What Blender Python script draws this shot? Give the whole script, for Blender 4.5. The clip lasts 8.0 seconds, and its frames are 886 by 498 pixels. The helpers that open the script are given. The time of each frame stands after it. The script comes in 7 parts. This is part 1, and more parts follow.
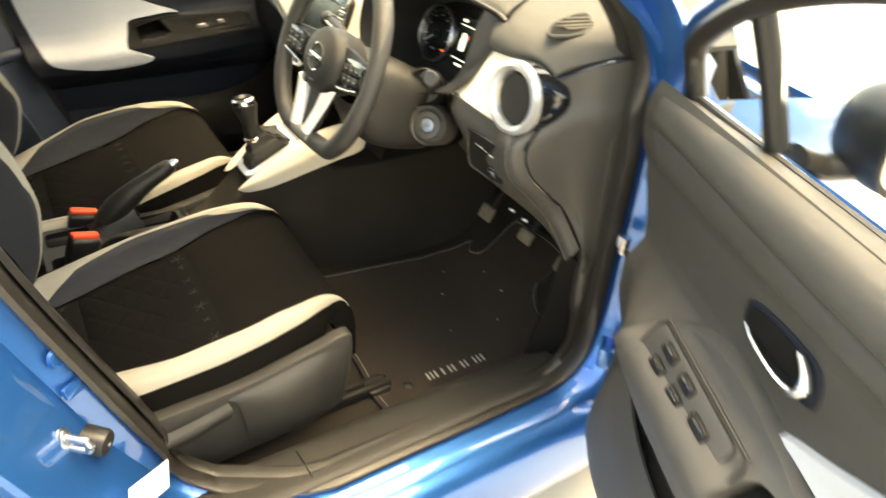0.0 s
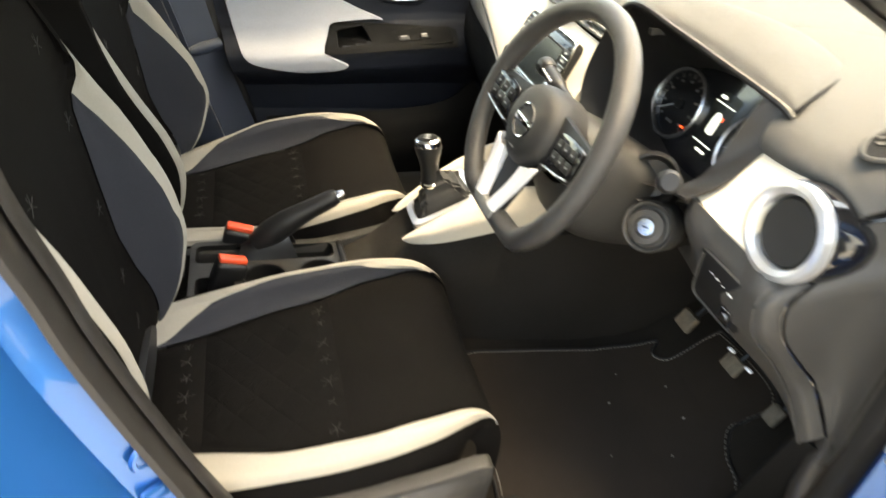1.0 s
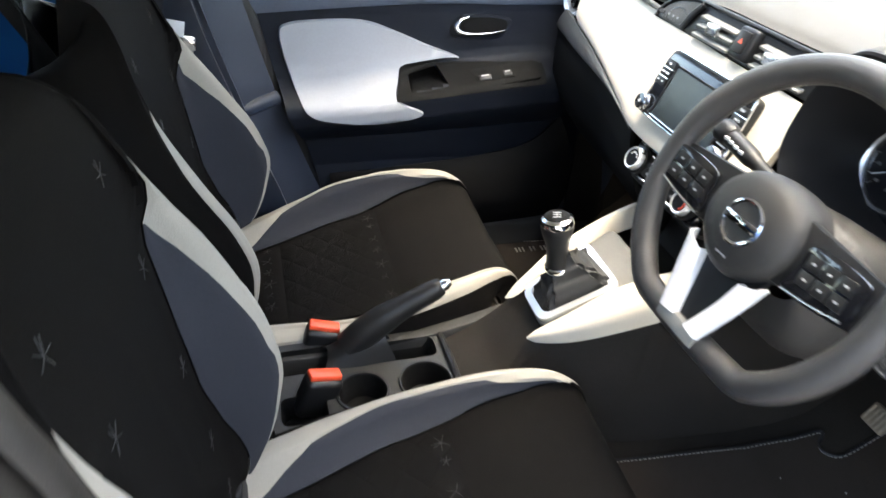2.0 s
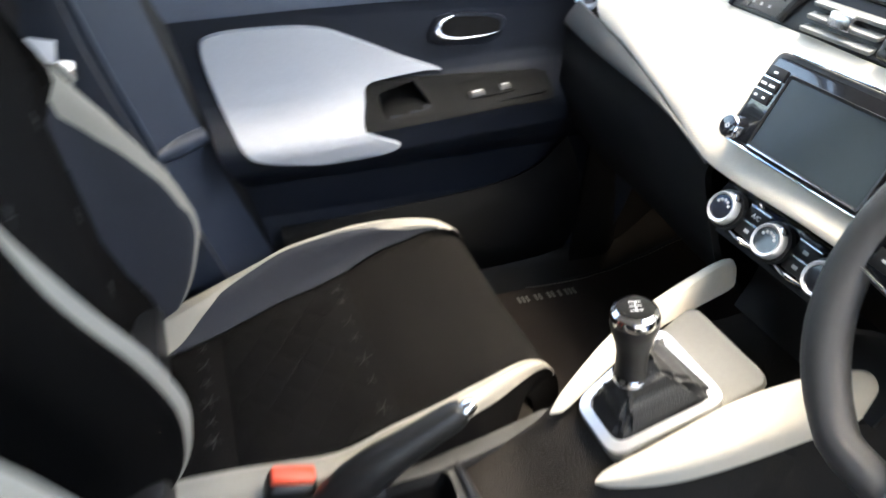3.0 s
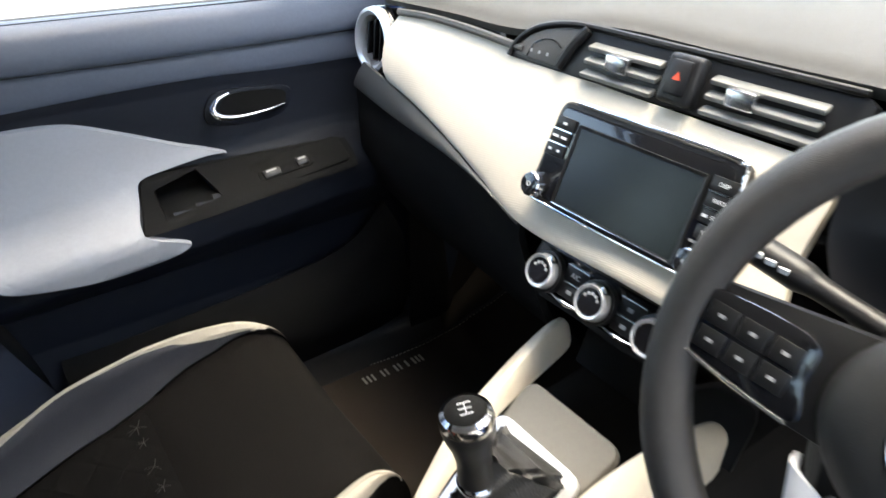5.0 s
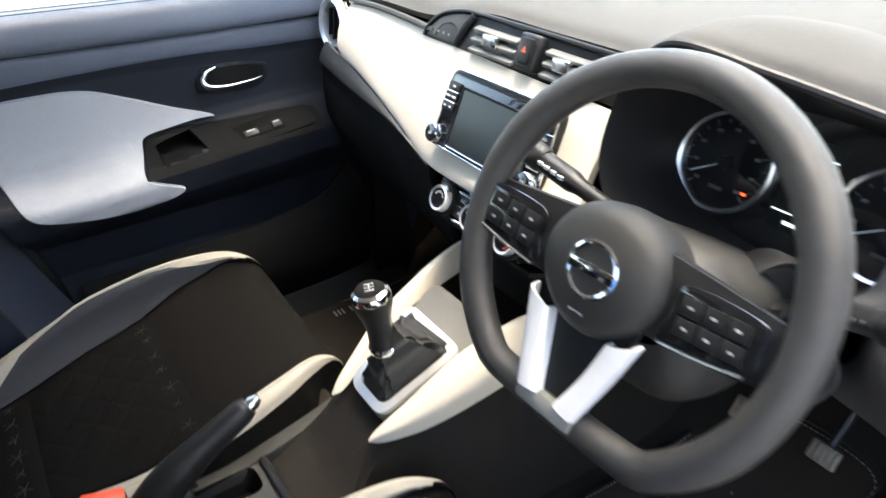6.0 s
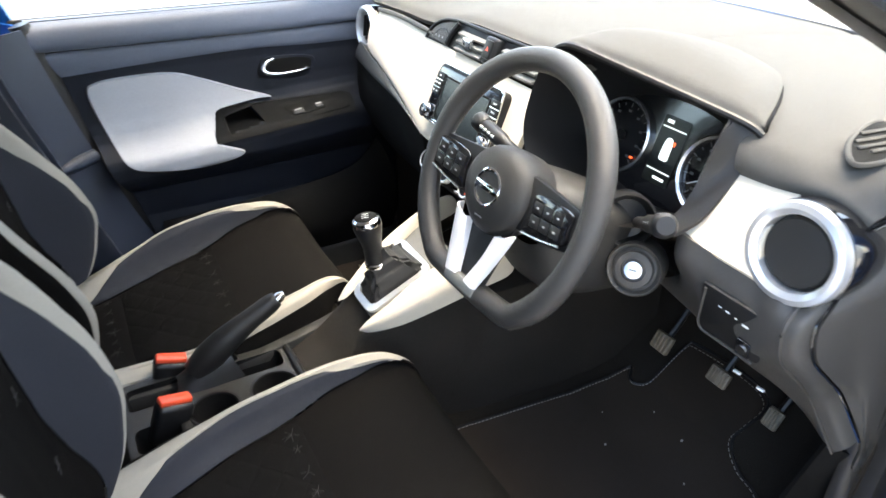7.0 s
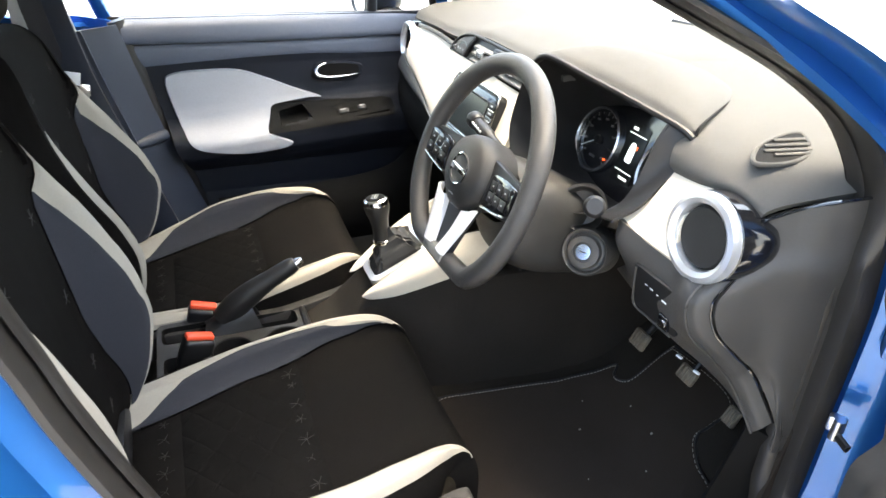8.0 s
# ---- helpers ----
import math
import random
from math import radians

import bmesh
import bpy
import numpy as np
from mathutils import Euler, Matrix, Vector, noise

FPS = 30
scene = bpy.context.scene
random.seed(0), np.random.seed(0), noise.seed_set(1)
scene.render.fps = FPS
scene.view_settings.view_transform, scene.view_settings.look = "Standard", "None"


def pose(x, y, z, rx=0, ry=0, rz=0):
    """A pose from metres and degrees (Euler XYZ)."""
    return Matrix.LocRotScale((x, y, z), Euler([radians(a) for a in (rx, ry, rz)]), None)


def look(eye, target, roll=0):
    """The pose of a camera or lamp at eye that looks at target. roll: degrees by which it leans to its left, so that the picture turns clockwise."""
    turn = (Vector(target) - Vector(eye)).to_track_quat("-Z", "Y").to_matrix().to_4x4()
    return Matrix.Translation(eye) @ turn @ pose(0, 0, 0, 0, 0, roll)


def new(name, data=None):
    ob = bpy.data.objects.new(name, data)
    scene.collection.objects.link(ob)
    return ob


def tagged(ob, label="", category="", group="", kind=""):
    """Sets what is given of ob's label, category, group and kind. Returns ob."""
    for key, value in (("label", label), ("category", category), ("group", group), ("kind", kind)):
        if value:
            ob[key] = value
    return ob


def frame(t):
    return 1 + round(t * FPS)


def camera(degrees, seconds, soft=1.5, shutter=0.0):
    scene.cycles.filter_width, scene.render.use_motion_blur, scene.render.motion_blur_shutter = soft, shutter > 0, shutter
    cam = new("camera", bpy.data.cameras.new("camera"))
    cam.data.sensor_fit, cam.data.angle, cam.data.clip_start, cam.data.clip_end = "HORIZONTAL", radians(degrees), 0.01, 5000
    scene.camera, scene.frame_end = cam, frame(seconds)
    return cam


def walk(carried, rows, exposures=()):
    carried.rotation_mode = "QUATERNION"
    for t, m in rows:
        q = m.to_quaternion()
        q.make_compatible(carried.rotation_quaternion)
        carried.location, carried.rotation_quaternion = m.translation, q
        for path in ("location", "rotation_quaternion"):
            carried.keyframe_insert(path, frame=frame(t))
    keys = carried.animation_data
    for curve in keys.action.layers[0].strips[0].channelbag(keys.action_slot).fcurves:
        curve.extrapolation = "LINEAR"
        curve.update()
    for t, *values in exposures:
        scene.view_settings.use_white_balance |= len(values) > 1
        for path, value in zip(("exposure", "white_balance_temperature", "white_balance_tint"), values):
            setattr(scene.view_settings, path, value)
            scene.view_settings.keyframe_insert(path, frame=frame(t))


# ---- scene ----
cam = camera(67.5, 8.0, 1.5, 0.5)
PATH = [
    (0, (-0.469, -1.437, 1.428), (0.484, -0.064, 0.329), 4.6),
    (0.5, (-0.38, -1.282, 1.423), (0.332, 0.219, 0.31), 7.2),
    (1, (-0.38, -1.135, 1.423), (0.152, 0.42, 0.283), 7.8),
    (1.5, (-0.453, -0.955, 1.425), (0.006, 0.626, 0.289), 5.4),
    (1.7, (-0.473, -0.894, 1.419), (-0.017, 0.69, 0.286), 4.1),
    (2.8, (-0.499, -0.509, 1.335), (0.079, 1.0, 0.157), 5.7),
    (3, (-0.456, -0.424, 1.303), (0.171, 1.095, 0.165), 3.2),
    (3.5, (-0.402, -0.286, 1.277), (0.449, 1.162, 0.192), 0.4),
    (4, (-0.344, -0.251, 1.298), (0.624, 1.155, 0.255), -1.7),
    (4.5, (-0.339, -0.274, 1.308), (0.68, 1.107, 0.28), -1.6),
    (4.7, (-0.34, -0.293, 1.292), (0.709, 1.081, 0.287), 0.6),
    (5.8, (-0.365, -0.562, 1.341), (0.613, 0.83, 0.288), 0.2),
    (6, (-0.383, -0.624, 1.355), (0.603, 0.765, 0.305), 0.5),
    (6.5, (-0.433, -0.813, 1.388), (0.517, 0.597, 0.335), 1.8),
    (7, (-0.447, -0.98, 1.426), (0.395, 0.513, 0.396), 0.8),
    (7.5, (-0.409, -1.139, 1.434), (0.324, 0.432, 0.438), 1.9),
    (8, (-0.39, -1.21, 1.435), (0.27, 0.412, 0.469), 2.4),
]
EXPOSURES = [(0.0, 3.6, 13000, 2), (0.5, 4.0, 13000, 4), (1.0, 3.6, 9900, 4), (1.5, 3.62, 7900, 6), (3.0, 3.75, 7300, 6), (4.0, 3.5, 7600, 6), (4.5, 3.12, 7500, 6), (6.5, 3.4, 7300, 6), (8.0, 3.65, 7900, 6)]
walk(cam, [(t, look(eye, target, roll)) for t, eye, target, roll in PATH], EXPOSURES)

# ---- light ----
SUN_EL, SUN_AZ = 76.0, 95.0          # degrees: height of the sun, and its bearing from +y towards +x
world = bpy.data.worlds.new("world")
scene.world = world
world.use_nodes = True
wn = world.node_tree.nodes
sky = wn.new("ShaderNodeTexSky")
sky.sky_type, sky.sun_disc = "NISHITA", False
sky.sun_elevation, sky.sun_rotation = radians(SUN_EL), radians(SUN_AZ)
sky.dust_density, sky.ozone_density = 2.5, 1.2
wn["Background"].inputs["Strength"].default_value = 0.15
world.node_tree.links.new(sky.outputs[0], wn["Background"].inputs["Color"])
sun = new("sun", bpy.data.lights.new("sun", "SUN"))
sun.data.energy, sun.data.angle, sun.data.color = 0.45, radians(40), (1.0, 0.94, 0.86)
sun.matrix_world = look((math.sin(radians(SUN_AZ)) * math.cos(radians(SUN_EL)) * 20, math.cos(radians(SUN_AZ)) * math.cos(radians(SUN_EL)) * 20,
                         math.sin(radians(SUN_EL)) * 20), (0, 0, 0))

# ---- materials ----


def material(name, color, rough=0.5, metal=0.0, vary=0.12, scale=40.0, bump=0.0, bump_scale=400.0, coat=0.0, blotch=4.0, weave=0.0, spec=0.5,
             sheen=0.0, rough_vary=0.1):
    """Principled surface with colour variation at two scales, rough wear and a fine relief."""
    m = bpy.data.materials.new(name)
    m.use_nodes = True
    nt = m.node_tree
    b = nt.nodes["Principled BSDF"]
    b.inputs["Metallic"].default_value = metal
    b.inputs["Coat Weight"].default_value = coat
    b.inputs["Coat Roughness"].default_value = 0.04
    b.inputs["Specular IOR Level"].default_value = spec
    b.inputs["Sheen Weight"].default_value = sheen
    co = nt.nodes.new("ShaderNodeTexCoord")
    fine, wide = nt.nodes.new("ShaderNodeTexNoise"), nt.nodes.new("ShaderNodeTexNoise")
    for n, s, d in ((fine, scale, 4), (wide, blotch, 3)):
        n.inputs["Scale"].default_value, n.inputs["Detail"].default_value = s, d
        nt.links.new(co.outputs["Object"], n.inputs["Vector"])
    mix = nt.nodes.new("ShaderNodeMath")
    mix.operation = "ADD"
    nt.links.new(fine.outputs["Fac"], mix.inputs[0])
    nt.links.new(wide.outputs["Fac"], mix.inputs[1])
    ramp = nt.nodes.new("ShaderNodeMapRange")
    ramp.inputs["From Min"].default_value, ramp.inputs["From Max"].default_value = 0.6, 1.4
    ramp.inputs["To Min"].default_value, ramp.inputs["To Max"].default_value = 1 - vary, 1 + vary
    nt.links.new(mix.outputs[0], ramp.inputs["Value"])
    tint = nt.nodes.new("ShaderNodeVectorMath")
    tint.operation = "SCALE"
    tint.inputs[0].default_value = color
    nt.links.new(ramp.outputs[0], tint.inputs["Scale"])
    nt.links.new(tint.outputs[0], b.inputs["Base Color"])
    rr = nt.nodes.new("ShaderNodeMapRange")
    rr.inputs["To Min"].default_value, rr.inputs["To Max"].default_value = max(rough * (1 - rough_vary), 0.02), min(rough * (1 + rough_vary), 1)
    nt.links.new(wide.outputs["Fac"], rr.inputs["Value"])
    nt.links.new(rr.outputs[0], b.inputs["Roughness"])
    height = None
    if bump:
        tex = nt.nodes.new("ShaderNodeTexVoronoi" if not weave else "ShaderNodeTexWave")
        if weave:
            tex.inputs["Scale"].default_value, tex.inputs["Distortion"].default_value, tex.inputs["Detail"].default_value = weave, 1.5, 1
        else:
            tex.inputs["Scale"].default_value = bump_scale
        nt.links.new(co.outputs["Object"], tex.inputs["Vector"])
        height = tex.outputs[0]
        bp = nt.nodes.new("ShaderNodeBump")
        bp.inputs["Strength"].default_value, bp.inputs["Distance"].default_value = bump, 0.0012
        nt.links.new(height, bp.inputs["Height"])
        nt.links.new(bp.outputs[0], b.inputs["Normal"])
    return m


PAINT = material("blue_metallic_paint", (0.007, 0.122, 0.40), 0.32, 0.6, 0.06, 900, coat=1.0)
FABRIC = material("black_seat_fabric", (0.0062, 0.0055, 0.005), 0.95, 0, 0.3, 500, 0.2, 900, spec=0.05)
FABRIC_GREY = material("grey_seat_fabric", (0.030, 0.0315, 0.038), 0.9, 0, 0.16, 600, 0.35, weave=520, spec=0.2)
FABRIC_CREAM = material("cream_seat_fabric", (0.31, 0.285, 0.24), 0.75, 0, 0.06, 300, 0.35, 700, spec=0.3)
LEATHER = material("cream_stitched_vinyl", (0.60, 0.545, 0.445), 0.5, 0, 0.05, 200, 0.09, weave=330, spec=0.4)
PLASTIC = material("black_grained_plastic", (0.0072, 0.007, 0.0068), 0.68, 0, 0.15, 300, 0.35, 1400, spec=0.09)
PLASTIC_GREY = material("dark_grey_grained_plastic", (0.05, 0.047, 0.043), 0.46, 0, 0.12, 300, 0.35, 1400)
PAD = material("grey_soft_dashboard_skin", (0.074, 0.072, 0.067), 0.7, 0, 0.08, 200, 0.4, 1200, spec=0.2)
SLATGREY = material("mid_grey_slat_plastic", (0.20, 0.198, 0.18), 0.5, 0, 0.08, 200, 0.3, 1400)
# charcoal trim as it looks in shade, with a blue sky cast mixed in
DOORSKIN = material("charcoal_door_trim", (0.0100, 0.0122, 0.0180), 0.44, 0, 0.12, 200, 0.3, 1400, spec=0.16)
# the door's charcoal trim with blue skylight mixed into its colour
SKYLITTRIM = material("sky_lit_door_trim", (0.098, 0.116, 0.152), 0.42, 0, 0.1, 200, 0.3, 1400)
# lit copy of the same trim, for the open door in daylight
DOORSKIN_LIT = material("lit_charcoal_door_trim", (0.044, 0.041, 0.037), 0.46, 0, 0.12, 200, 0.3, 1400, spec=0.3)
# black plastic with the bluish sheen of the sky put into its colour
PILLARTRIM = material("sky_lit_pillar_trim", (0.025, 0.031, 0.045), 0.4, 0, 0.1, 200, 0.3, 1400, spec=0.4)
DOORGREY = material("light_grey_door_vinyl", (0.38, 0.395, 0.42), 0.48, 0, 0.05, 160, 0.3, 1000)
GLOSS = material("gloss_black", (0.008, 0.008, 0.009), 0.12, 0, 0.1, 60, coat=0.6)
SATIN = material("satin_black", (0.011, 0.0108, 0.0108), 0.42, 0, 0.1, 80, spec=0.35)
RIM = material("worn_wheel_leatherette", (0.033, 0.031, 0.029), 0.3, 0, 0.18, 120, 0.4, 1500)
CHROME = material("chrome", (0.82, 0.82, 0.83), 0.12, 1.0, 0.04, 60)
SILVER = material("satin_silver", (0.78, 0.78, 0.78), 0.27, 1.0, 0.06, 100)
RUBBER = material("black_rubber_seal", (0.017, 0.0155, 0.014), 0.4, 0, 0.2, 60, 0.1, 500, spec=0.5)
MATCLOTH = material("black_carpet_mat", (0.030, 0.0225, 0.0175), 1.0, 0, 0.35, 700, 0.9, 900, spec=0.1, sheen=0.05)
CARPET = material("dark_floor_carpet", (0.024, 0.020, 0.0165), 1.0, 0, 0.35, 500, 0.9, 700, spec=0.1)
TUNNEL = material("dark_tunnel_carpet", (0.026, 0.0225, 0.0195), 1.0, 0, 0.35, 500, 0.9, 700, spec=0.1)
THREAD = material("grey_thread", (0.3, 0.28, 0.25), 0.9, 0, 0.2, 300)
THREAD_DARK = material("dim_grey_thread", (0.045, 0.043, 0.041), 0.9, 0, 0.2, 300)
RED = material("red_button_plastic", (0.75, 0.075, 0.028), 0.4, 0, 0.08, 80)
WHITEMARK = material("white_print", (0.75, 0.75, 0.74), 0.5, 0, 0.05, 100)
DIALMARK = material("dim_dial_print", (0.1, 0.1, 0.095), 0.5, 0, 0.05, 100)
GREYMARK = material("grey_print", (0.35, 0.35, 0.35), 0.5, 0, 0.05, 100)
SCREEN = material("dark_glass_screen", (0.011, 0.0135, 0.0125), 0.22, 0, 0.1, 10, spec=0.35)
COWL = material("dark_satin_cowl_plastic", (0.0095, 0.009, 0.0090), 0.4, 0, 0.12, 200, 0.2, 1400, spec=0.4)
SLAB = material("taupe_console_plastic", (0.115, 0.109, 0.095), 0.5, 0, 0.1, 200, 0.3, 1400)
LEGSILVER = material("bright_silver_paint", (0.84, 0.84, 0.85), 0.3, 0.3, 0.05, 90)
TRIMSILVER = material("satin_painted_silver", (0.74, 0.745, 0.75), 0.32, 0.75, 0.05, 90)
SHIELD = material("dark_grey_seat_plastic", (0.022, 0.021, 0.0195), 0.48, 0, 0.1, 250, 0.3, 1400, spec=0.4)
STRIPGREY = material("mid_grey_dash_strip", (0.078, 0.076, 0.07), 0.5, 0, 0.1, 250, 0.3, 1400)
STEEL = material("zinc_plated_steel", (0.6, 0.61, 0.62), 0.32, 1.0, 0.15, 60)
PEDAL = material("worn_metal_pedal", (0.24, 0.20, 0.15), 0.5, 0.4, 0.35, 60, 0.6, 260)
PAPER = material("white_paper_label", (0.82, 0.83, 0.85), 0.6, 0, 0.04, 30)
BELT = material("dark_seat_belt_webbing", (0.02, 0.02, 0.024), 0.8, 0, 0.2, 400, 0.5, weave=600)
GROUND = material("pale_floor_tile", (0.5, 0.47, 0.41), 0.4, 0, 0.06, 3, blotch=0.4)
HEADLINER = material("grey_headliner_felt", (0.42, 0.41, 0.39), 1.0, 0, 0.1, 300, 0.5, 600)
TYRE = material("black_tyre_rubber", (0.018, 0.018, 0.018), 0.8, 0, 0.2, 60, 0.5, 300)
LAMPWHITE = material("clear_lamp_lens", (0.7, 0.72, 0.74), 0.08, 0.3, 0.05, 20, coat=1.0)
LAMPRED = material("red_lamp_lens", (0.45, 0.02, 0.02), 0.12, 0, 0.05, 20, coat=1.0)
WALLPAINT = material("pale_bounce_wall", (0.66, 0.645, 0.61), 0.85, 0, 0.04, 12, 0.2, 120)


def quilted(m, pitch, depth):
    """Adds crossing diagonal stitch furrows to a cloth's relief."""
    nt = m.node_tree
    b, co = nt.nodes["Principled BSDF"], nt.nodes["Texture Coordinate"]
    furrows = []
    for turn in (38, -38):
        mp = nt.nodes.new("ShaderNodeMapping")
        mp.inputs["Rotation"].default_value = (0, 0, radians(turn))
        w = nt.nodes.new("ShaderNodeTexWave")
        w.inputs["Scale"].default_value, w.inputs["Distortion"].default_value = 0.314 / pitch, 0.4
        nt.links.new(co.outputs["Object"], mp.inputs["Vector"])
        nt.links.new(mp.outputs[0], w.inputs["Vector"])
        p = nt.nodes.new("ShaderNodeMath")
        p.operation = "POWER"
        p.inputs[1].default_value = 0.25
        nt.links.new(w.outputs["Fac"], p.inputs[0])
        furrows.append(p)
    k = nt.nodes.new("ShaderNodeMath")
    k.operation = "MINIMUM"
    nt.links.new(furrows[0].outputs[0], k.inputs[0])
    nt.links.new(furrows[1].outputs[0], k.inputs[1])
    bp = nt.nodes.new("ShaderNodeBump")
    bp.inputs["Strength"].default_value, bp.inputs["Distance"].default_value = 0.5, depth
    nt.links.new(k.outputs[0], bp.inputs["Height"])
    old = b.inputs["Normal"].links[0].from_node
    nt.links.new(bp.outputs[0], old.inputs["Normal"])
    return m


QUILT = quilted(material("black_quilted_cloth", (0.006, 0.0054, 0.005), 0.92, 0, 0.3, 500, 0.5, weave=420, spec=0.06), 0.045, 0.0028)


def glass(name, color):
    m = bpy.data.materials.new(name)
    m.use_nodes = True
    b = m.node_tree.nodes["Principled BSDF"]
    b.inputs["Base Color"].default_value = (*color, 1)
    b.inputs["Roughness"].default_value = 0.0
    b.inputs["Transmission Weight"].default_value = 1.0
    b.inputs["IOR"].default_value = 1.1
    return m


GLASS = glass("clear_window_glass", (0.94, 0.96, 0.95))


def lit(name, color, strength):
    m = bpy.data.materials.new(name)
    m.use_nodes = True
    b = m.node_tree.nodes["Principled BSDF"]
    b.inputs["Base Color"].default_value = (*color, 1)
    b.inputs["Emission Color"].default_value = (*color, 1)
    b.inputs["Emission Strength"].default_value = strength
    return m


DISPLAY = lit("lit_white_display", (0.75, 0.88, 0.95), 0.2)
WARN = lit("lit_red_warning", (1.0, 0.1, 0.03), 0.35)

# ---- shape helpers ----


def V(*a):
    return Vector(a)


def spline(points, n, closed=False):
    """n points along a smooth curve through the given ones."""
    p = [Vector(q) for q in points]
    k = len(p)
    if k == 2:
        return [p[0].lerp(p[1], i / (n - 1)) for i in range(n)]
    out = []
    for i in range(n):
        s = i / n * k if closed else i / (n - 1) * (k - 1)
        j = min(int(s), k - 1 if closed else k - 2)
        f = s - j
        if closed:
            a, b, c, d = p[(j - 1) % k], p[j % k], p[(j + 1) % k], p[(j + 2) % k]
        else:
            b, c = p[j], p[j + 1]
            a = p[j - 1] if j else b * 2 - c
            d = p[j + 2] if j + 2 < k else c * 2 - b
        out.append(0.5 * (2 * b + (c - a) * f + (2 * a - 5 * b + 4 * c - d) * f * f + (3 * b - a - 3 * c + d) * f ** 3))
    return out


def skin(rows, close=False, caps=False, bm=None):
    """Quads between rows of points. close: each row is a ring."""
    bm = bm or bmesh.new()
    vs = [[bm.verts.new(p) for p in row] for row in rows]
    n = len(rows[0])
    for a, b in zip(vs, vs[1:]):
        for i in range(n if close else n - 1):
            j = (i + 1) % n
            bm.faces.new((a[i], a[j], b[j], b[i]))
    if caps:
        bm.faces.new(vs[0][::-1])
        bm.faces.new(vs[-1])
    return bm


def thicken(bm, t):
    """A sheet made solid; t to the other side of its normals."""
    bmesh.ops.recalc_face_normals(bm, faces=bm.faces[:])
    bmesh.ops.solidify(bm, geom=bm.faces[:], thickness=t)
    return bm


def surf(curves, nu, nv, t=0.0):
    """A smooth sheet through a few curves of control points."""
    sampled = [spline(c, nv) for c in curves]
    cols = [spline([r[j] for r in sampled], nu) for j in range(nv)]
    bm = skin(cols)
    return thicken(bm, t) if t else bm


def tube(path, r, n=10, samples=0, squash=1.0, closed=False, caps=True):
    """A round bar along a smooth path; r a number or a list along it; squash: height over width."""
    pts = spline(path, samples, closed) if samples else [Vector(p) for p in path]
    m = len(pts)
    rs = r if isinstance(r, (list, tuple)) else [r] * 2
    rows = []
    up = V(0, 0, 1)
    for i, p in enumerate(pts):
        t = (pts[(i + 1) % m] - pts[i - 1]) if closed else (pts[min(i + 1, m - 1)] - pts[max(i - 1, 0)])
        t.normalize()
        side = t.cross(up)
        side = side.normalized() if side.length > 1e-4 else V(1, 0, 0)
        upv = side.cross(t)
        s = i / (m - 1) * (len(rs) - 1)
        j = min(int(s), len(rs) - 2)
        rad = rs[j] + (rs[j + 1] - rs[j]) * (s - j)
        rows.append([p + side * math.cos(a) * rad + upv * math.sin(a) * rad * squash for a in (2 * math.pi * k / n for k in range(n))])
    if closed:
        rows.append(rows[0])
        bm = skin(rows, close=True)
        bmesh.ops.remove_doubles(bm, verts=bm.verts[:], dist=1e-6)
        return bm
    return skin(rows, close=True, caps=caps)


def rbox(sx, sy, sz, m=None, bevel=0.004, seg=2):
    """A box of that size round the origin of m, with rounded edges."""
    bm = bmesh.new()
    bmesh.ops.create_cube(bm, size=1.0, matrix=Matrix.Diagonal((sx, sy, sz, 1)))
    if bevel:
        bmesh.ops.bevel(bm, geom=bm.edges[:], offset=min(bevel, 0.49 * min(sx, sy, sz)), segments=seg, profile=0.5, affect="EDGES")
    if m:
        bmesh.ops.transform(bm, matrix=m, verts=bm.verts[:])
    return bm


def lathe(profile, m=None, n=32):
    """A turned body: (radius, height) pairs round the local z axis of m."""
    rows = [[V(r * math.cos(2 * math.pi * k / n), r * math.sin(2 * math.pi * k / n), h) for k in range(n)] for r, h in profile]
    bm = skin(rows, close=True)
    bmesh.ops.remove_doubles(bm, verts=bm.verts[:], dist=1e-6)
    bmesh.ops.recalc_face_normals(bm, faces=bm.faces[:])
    if m:
        bmesh.ops.transform(bm, matrix=m, verts=bm.verts[:])
    return bm


def plate(outline, t, m=None, bevel=0.0, smooth=0):
    """A flat piece: outline in the local xy plane of m, t thick along local z."""
    pts = [(*p, 0) for p in outline]
    if smooth:
        pts = spline(pts, smooth, True)
    bm = bmesh.new()
    f = bm.faces.new([bm.verts.new(p) for p in pts])
    r = bmesh.ops.extrude_face_region(bm, geom=[f])
    bmesh.ops.translate(bm, vec=(0, 0, t), verts=[g for g in r["geom"] if isinstance(g, bmesh.types.BMVert)])
    bmesh.ops.recalc_face_normals(bm, faces=bm.faces[:])
    if bevel:
        top = [e for e in bm.edges if all(v.co.z > t * 0.5 for v in e.verts)]
        bmesh.ops.bevel(bm, geom=top, offset=bevel, segments=2, profile=0.5, affect="EDGES")
    if m:
        bmesh.ops.transform(bm, matrix=m, verts=bm.verts[:])
    return bm


def rounded(w0, w1, h, r, n=4):
    """Outline of a trapezium with round corners: widths at the bottom and the top, height."""
    cs = [(w0 / 2, -h / 2), (w1 / 2, h / 2), (-w1 / 2, h / 2), (-w0 / 2, -h / 2)]
    out = []
    for i, c in enumerate(cs):
        c, a, b = Vector(c), Vector(cs[i - 1]), Vector(cs[(i + 1) % 4])
        p, q = c + (a - c).normalized() * r, c + (b - c).normalized() * r
        for k in range(n + 1):
            f = k / n
            out.append(tuple(p * (1 - f) ** 2 + c * 2 * f * (1 - f) + q * f * f))
    return out


